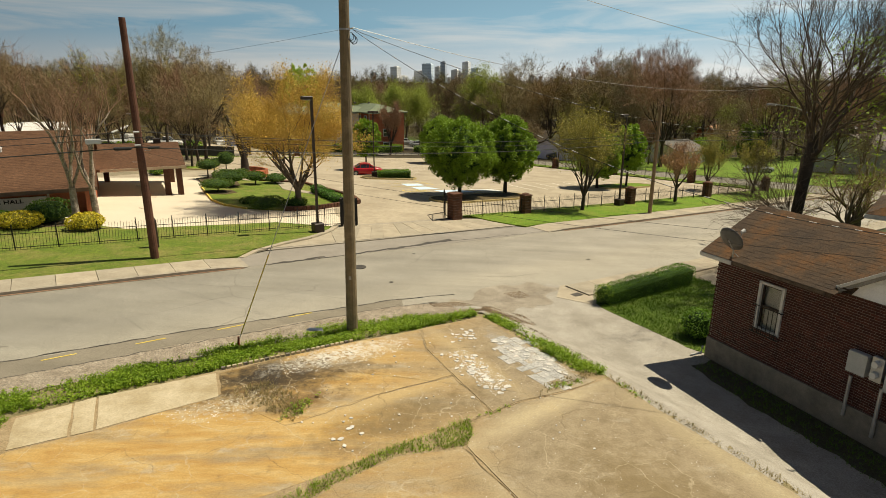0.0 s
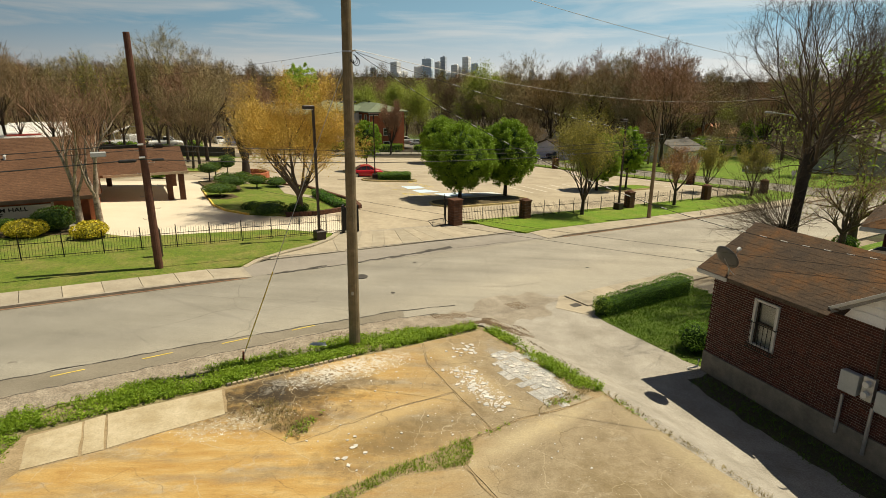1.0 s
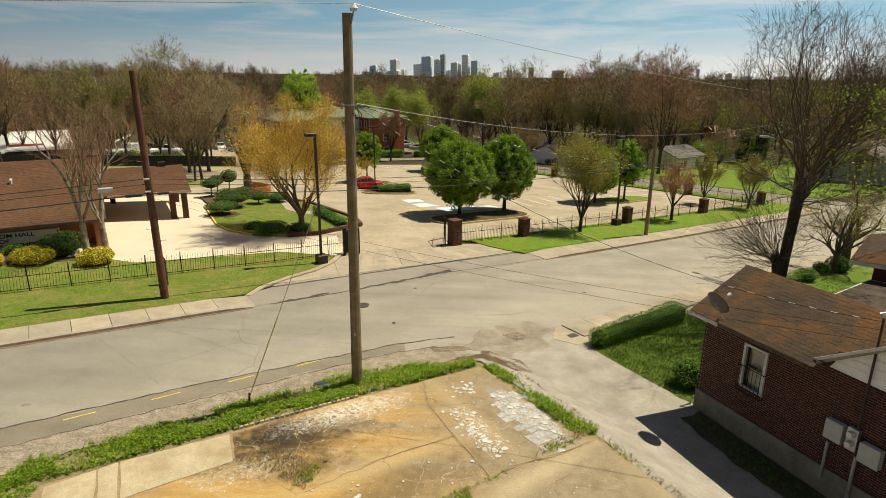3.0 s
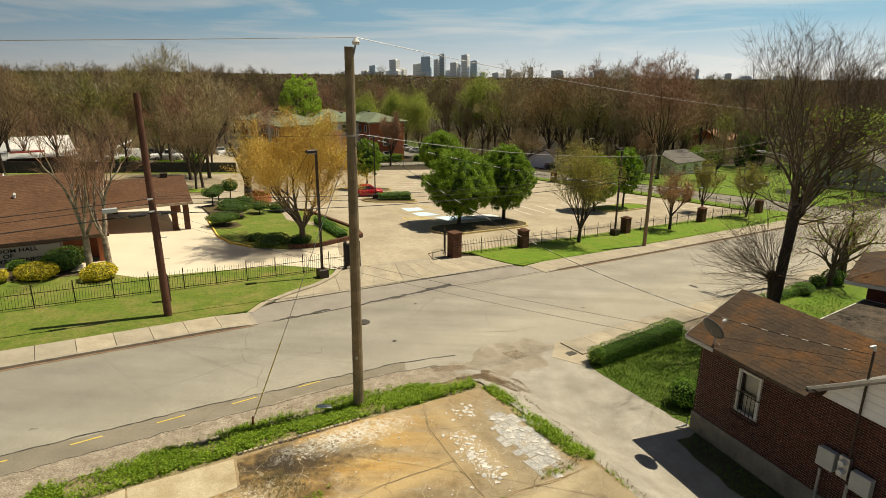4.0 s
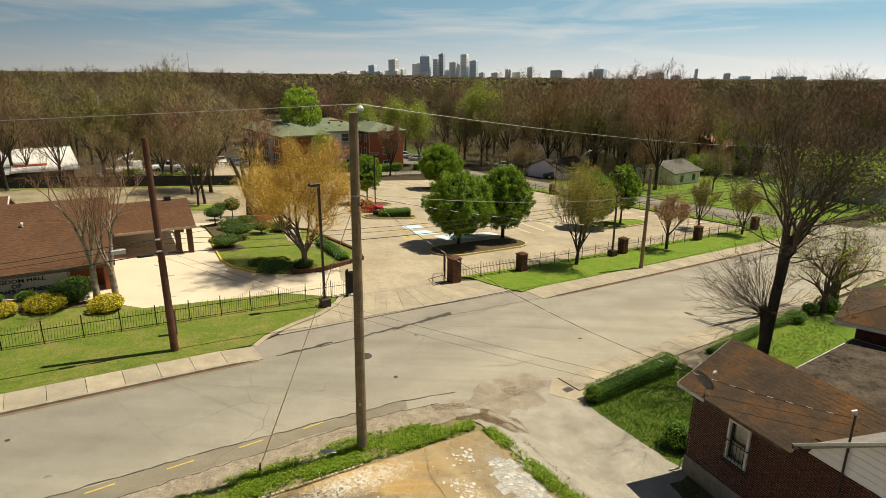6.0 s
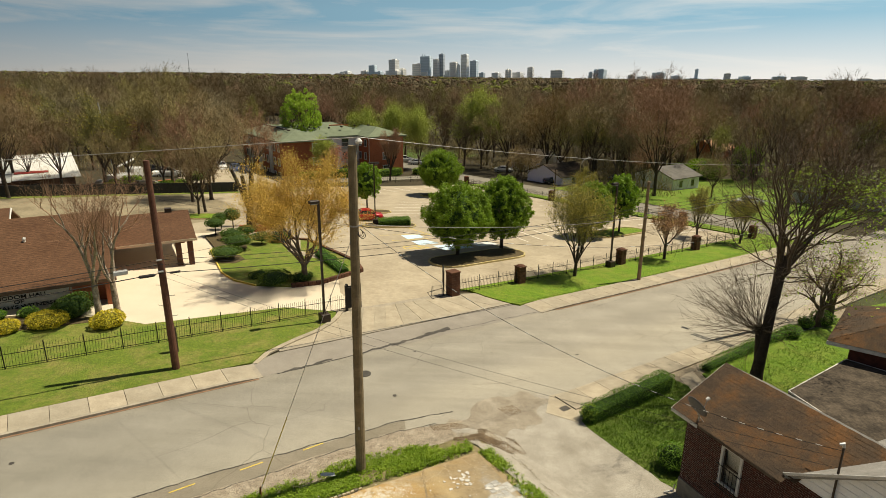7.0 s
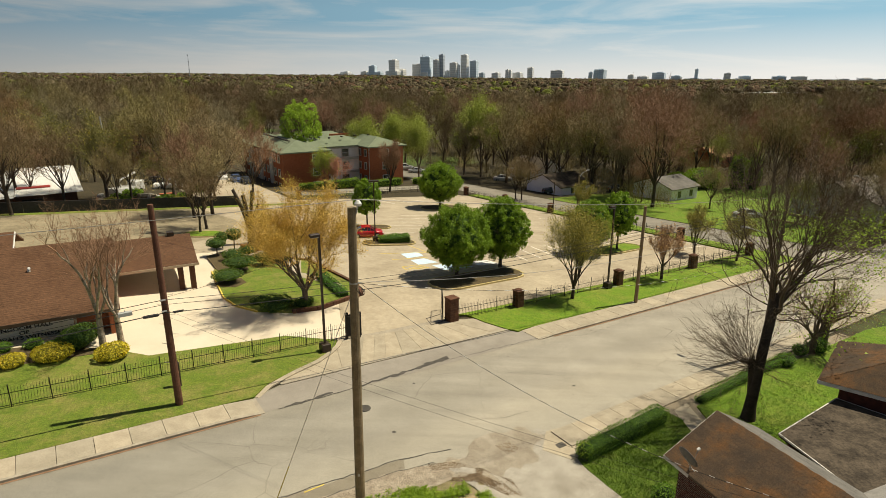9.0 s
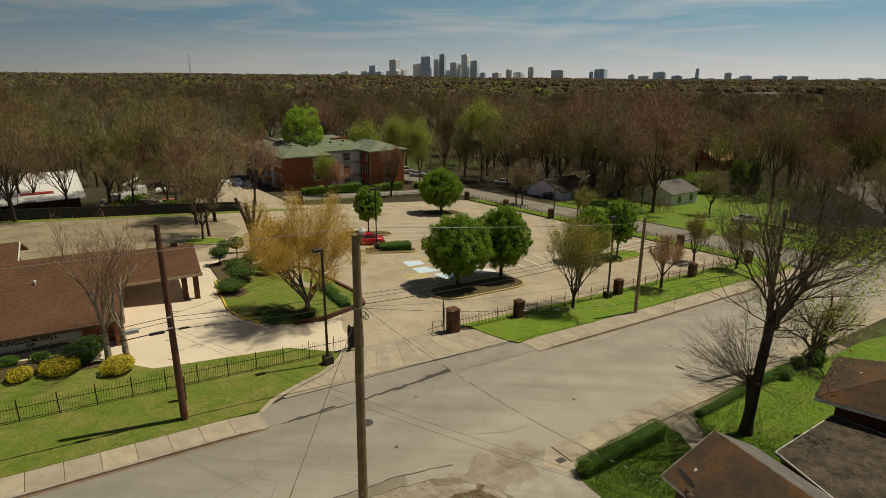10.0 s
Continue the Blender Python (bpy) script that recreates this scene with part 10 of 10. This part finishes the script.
for k in range(55):
    t = g.random()
    chip(-0.3 + 1.25 * t + g.gauss(0, 0.25), 16.5 - 2.2 * t + g.gauss(0, 0.3), g.uniform(0.05, 0.13))
for k in range(34):
    t = g.random()
    chip(1.1 + 1.75 * t + g.gauss(0, 0.22), 17.5 - 2.2 * t + g.gauss(0, 0.22), 0.035 + 0.12 * g.random() ** 1.6, 0.005)
for k in range(22):
    chip(g.gauss(-0.1, 0.3), g.gauss(18.0, 0.25), g.uniform(0.05, 0.14))
for k in range(7):
    chip(-3.05 + g.gauss(0, 0.2), 12.0 + g.gauss(0, 0.35), g.uniform(0.04, 0.1))
for k in range(60):
    chip(g.uniform(-5.5, 3.5), g.uniform(11.0, 18.0), g.uniform(0.02, 0.05))
litter = thing("paper_litter", -5.35, 18.15, 0.08, "crumpled white paper litter in the weeds", "litter")
for k in range(5):
    part("scrap", Shape().face((0.1 * k - 0.2, 0, 0.1), (0.1 * k - 0.05, 0.12, 0.16), (0.1 * k + 0.02, 0.02, 0.05), (0.1 * k - 0.1, -0.1, 0.12)), M_WHITE, litter)
tiles = thing("tile_remnant", 2.0, 16.2, 0.056, "broken grey-white floor tiles stuck to the slab", "tiles", "", -57)
M_TILE = surface("worn_grey_tile", (0.26, 0.255, 0.235), (0.56, 0.55, 0.52), 9, 0.85, 30, 0.25, 0.2, vary=0.1)
TILES = [Shape().prism([(px_ * w0, py_ * w1) for px_, py_ in ((-1, -0.97), (0.2, -1), (1, -0.95), (0.97, 0.3), (1, 1), (-0.3, 0.98), (-1, 0.93))], 0, 0.006).mesh("tile", M_TILE) for w0, w1 in ((0.149, 0.149), (0.147, 0.11), (0.1, 0.147))]
g3 = random.Random(29)
for i in range(-6, 7):
    for j in range(-3, 4):
        wide = 0.95 - 0.09 * abs(i + 1)
        if abs(j * 0.3 + 0.06 * i) > wide or g3.random() < 0.08 + 0.09 * abs(j):
            continue
        ob = new("tile", TILES[0] if g3.random() < 0.6 else g3.choice(TILES))
        ob.parent = tiles
        ob.matrix_basis = Matrix.Translation((i * 0.3 + g3.uniform(-0.012, 0.012), j * 0.3 + g3.uniform(-0.012, 0.012), 0.001)) @ Matrix.Rotation(g3.uniform(-0.05, 0.05) + g3.choice((0, math.pi / 2, math.pi)), 4, "Z")
edge = thing("brick_border", -5.75, 16.4, 0.04, "low row of pale edging bricks along the weeds", "edging")
for k in range(26):
    f = (k + 0.5) / 26
    x, y = -7.5 + f * 3.7, 15.42 + f * 2.1
    part("brick", Shape().box((x + 5.75, y - 16.4, 0.05), (0.125, 0.08, 0.09), Matrix.Rotation(0.52, 3, "Z"), 0.012), M_PALESLAB if k % 4 else M_FOUND, edge)
cover = thing("manhole_cover", *on(-5.0, 27.3, 0.03), "dark round iron manhole cover in the street", "manhole")
part("lid", Shape().tube([(0, 0, 0), (0, 0, 0.02)], 0.34, 20), M_TAR, cover)

# ---- brickwork and shingles of the near house ----
BL, BH = 0.215, 0.0765
BRICK = Shape().box((0, 0, 0), (0.203, 0.03, 0.0625), None, 0.004).mesh("brick", M_BRICK)
half = Shape()
count = 0
rows = int((2.98 - BRICK_Z) / BH)
rest = Shape()
rotH = HM.to_4x4()
for k in range(rows):
    z = BRICK_Z + (k + 0.5) * BH
    a = -0.03 + (BL / 2 if k % 2 else 0)
    while a < 9.0:
        c = a + BL / 2
        lo, hi = a + 0.005, a + BL - 0.005
        if WZ0 - 0.05 < z < WZ1 + 0.05:
            if lo < WA0 - 0.015 < hi:
                hi = WA0 - 0.015
            elif lo < WA1 + 0.015 < hi:
                lo = WA1 + 0.015
            elif WA0 - 0.015 <= lo and hi <= WA1 + 0.015:
                hi = lo
        c, whole = (lo + hi) / 2, hi - lo > BL - 0.02
        if hi - lo > 0.03:
            if count < 300 and c < 1.62 and whole:
                ob = new("brick", BRICK)
                ob.parent = house_wall
                ob.matrix_basis = house_inv @ Matrix.Translation(hp(c, 0.027, z)) @ rotH
                count += 1
            else:
                rest.box(house_inv @ hp(c, 0.027, z), (hi - lo, 0.03, 0.0625), HM)
        a += BL
    b = 0.0 if k % 2 else BL / 2
    while b < 3.6:
        rest.box(house_inv @ hp(0.027, b + BL / 2, z), (0.03, 0.205, 0.0665), HM)
        b += BL
tagged(part("brick_rest", rest, M_BRICK, house_wall), kind="stuff")

TAB = Shape().box((0, 0, 0), (0.304, 0.175, 0.006)).mesh("shingle", M_SHINGLE)


def shingle_face(e0, e1, r1, r0, parent, inv, singles=0, pitch=0.145, tab=0.31, mat=None, seed=1, skip=None):
    """Courses of shingle tabs from an eave line e0-e1 up to a ridge line r0-r1."""
    g = random.Random(seed)
    e0, e1, r0, r1 = (Vector(p) for p in (e0, e1, r0, r1))
    rise = ((r0 + r1) / 2 - (e0 + e1) / 2)
    nrow = int(rise.length / pitch)
    u = (e1 - e0).normalized()
    nrm = u.cross(rise).normalized()
    if nrm.z < 0:
        nrm = -nrm
    v = nrm.cross(u)
    m = Matrix((u, v, nrm)).transposed()
    joined, made = Shape(), 0
    for k in range(nrow):
        f = (k + 0.5) / nrow
        p, q = e0.lerp(r0, f), e1.lerp(r1, f)
        ln = (q - p).length
        x = -tab * (0.5 if k % 2 else 0.0)
        while x < ln:
            lo, hi = max(x, 0), min(x + tab, ln)
            if hi - lo > 0.05:
                c = p + u * ((lo + hi) / 2) + nrm * (0.02 + g.uniform(0, 0.005))
                if skip and skip(c):
                    x += tab
                    continue
                mm = m @ Matrix.Rotation(-0.03 + g.uniform(-0.012, 0.012), 3, "X") @ Matrix.Rotation(g.uniform(-0.01, 0.01), 3, "Z")
                if made < singles and hi - lo > tab - 0.02:
                    ob = new("shingle", TAB)
                    ob.parent = parent
                    ob.matrix_basis = inv @ Matrix.Translation(c) @ mm.to_4x4()
                    made += 1
                else:
                    joined.box(inv @ c, (hi - lo - 0.006, pitch * 1.2, 0.006), mm)
            x += tab
    tagged(part("shingle_rest", joined, mat or M_SHINGLE, parent), kind="stuff")


def under_wing(c):
    a, b = (c - HO).dot(HA), (c - HO).dot(HB)
    return a > V0 + (0.16 if b < -0.34 else 0.44) and b < 0.1


shingle_face(hp(A0, E0, EAVE_Z), hp(A1, E0, EAVE_Z), hp(A1, RIDGE_B, RIDGE_Z), hp(A0, RIDGE_B, RIDGE_Z), roof, house_inv, 300, skip=under_wing)
# far slope in paler grey tabs: the sun on it is put into colour
shingle_face(hp(A1, E1, EAVE_Z), hp(A0, E1, EAVE_Z), hp(A0, RIDGE_B, RIDGE_Z), hp(A1, RIDGE_B, RIDGE_Z), roof, house_inv, 0, 0.145, 0.31, M_OLDROOF)
roof2 = [c for c in house2.children if c.name.startswith("roof")][0]
shingle_face(R2[0], R2[1], pk[0], pk[0], roof2, h2)
shingle_face(R2[3], R2[0], pk[0], pk[1], roof2, h2)

weeds("lawn_tufts", [([(8.5, 18.0), (7.7, 17.4), (8.9, 14.0), (10.8, 9.4), (11.9, 9.4), (9.4, 16.5)], 0.035)], "rough grass at the foot of the brick wall", 208, 60, 2, 0.1, 0.014, M_BLADE, 0.8)
weeds("lawn_tufts", [([(14.4, 28.6), (19.0, 31.6), (24.5, 35.2), (24.0, 31.0), (21.5, 29.2), (17.6, 25.4), (15.2, 22.8)], 0.06)], "thick bright grass on the front lawn", 209, 70, 2, 0.09, 0.014, M_BLADE, 0.8)
M_DRYBLADE = surface("dry_grass_blades", (0.16, 0.115, 0.05), (0.26, 0.2, 0.09), 3, 0.9, 20, 0.2)
weeds("dry_grass", [([(4.0, 15.25), (4.35, 15.35), (5.3, 13.6), (7.0, 10.2), (6.8, 10.1), (5.0, 13.4)], 0.04), ([(1.9, 20.5), (2.3, 20.5), (4.4, 16.0), (4.1, 15.9)], 0.035)], "dry brown grass along the broken edge of the slab", 210, 150, 2, 0.035, 0.012, M_DRYBLADE, 0.45)
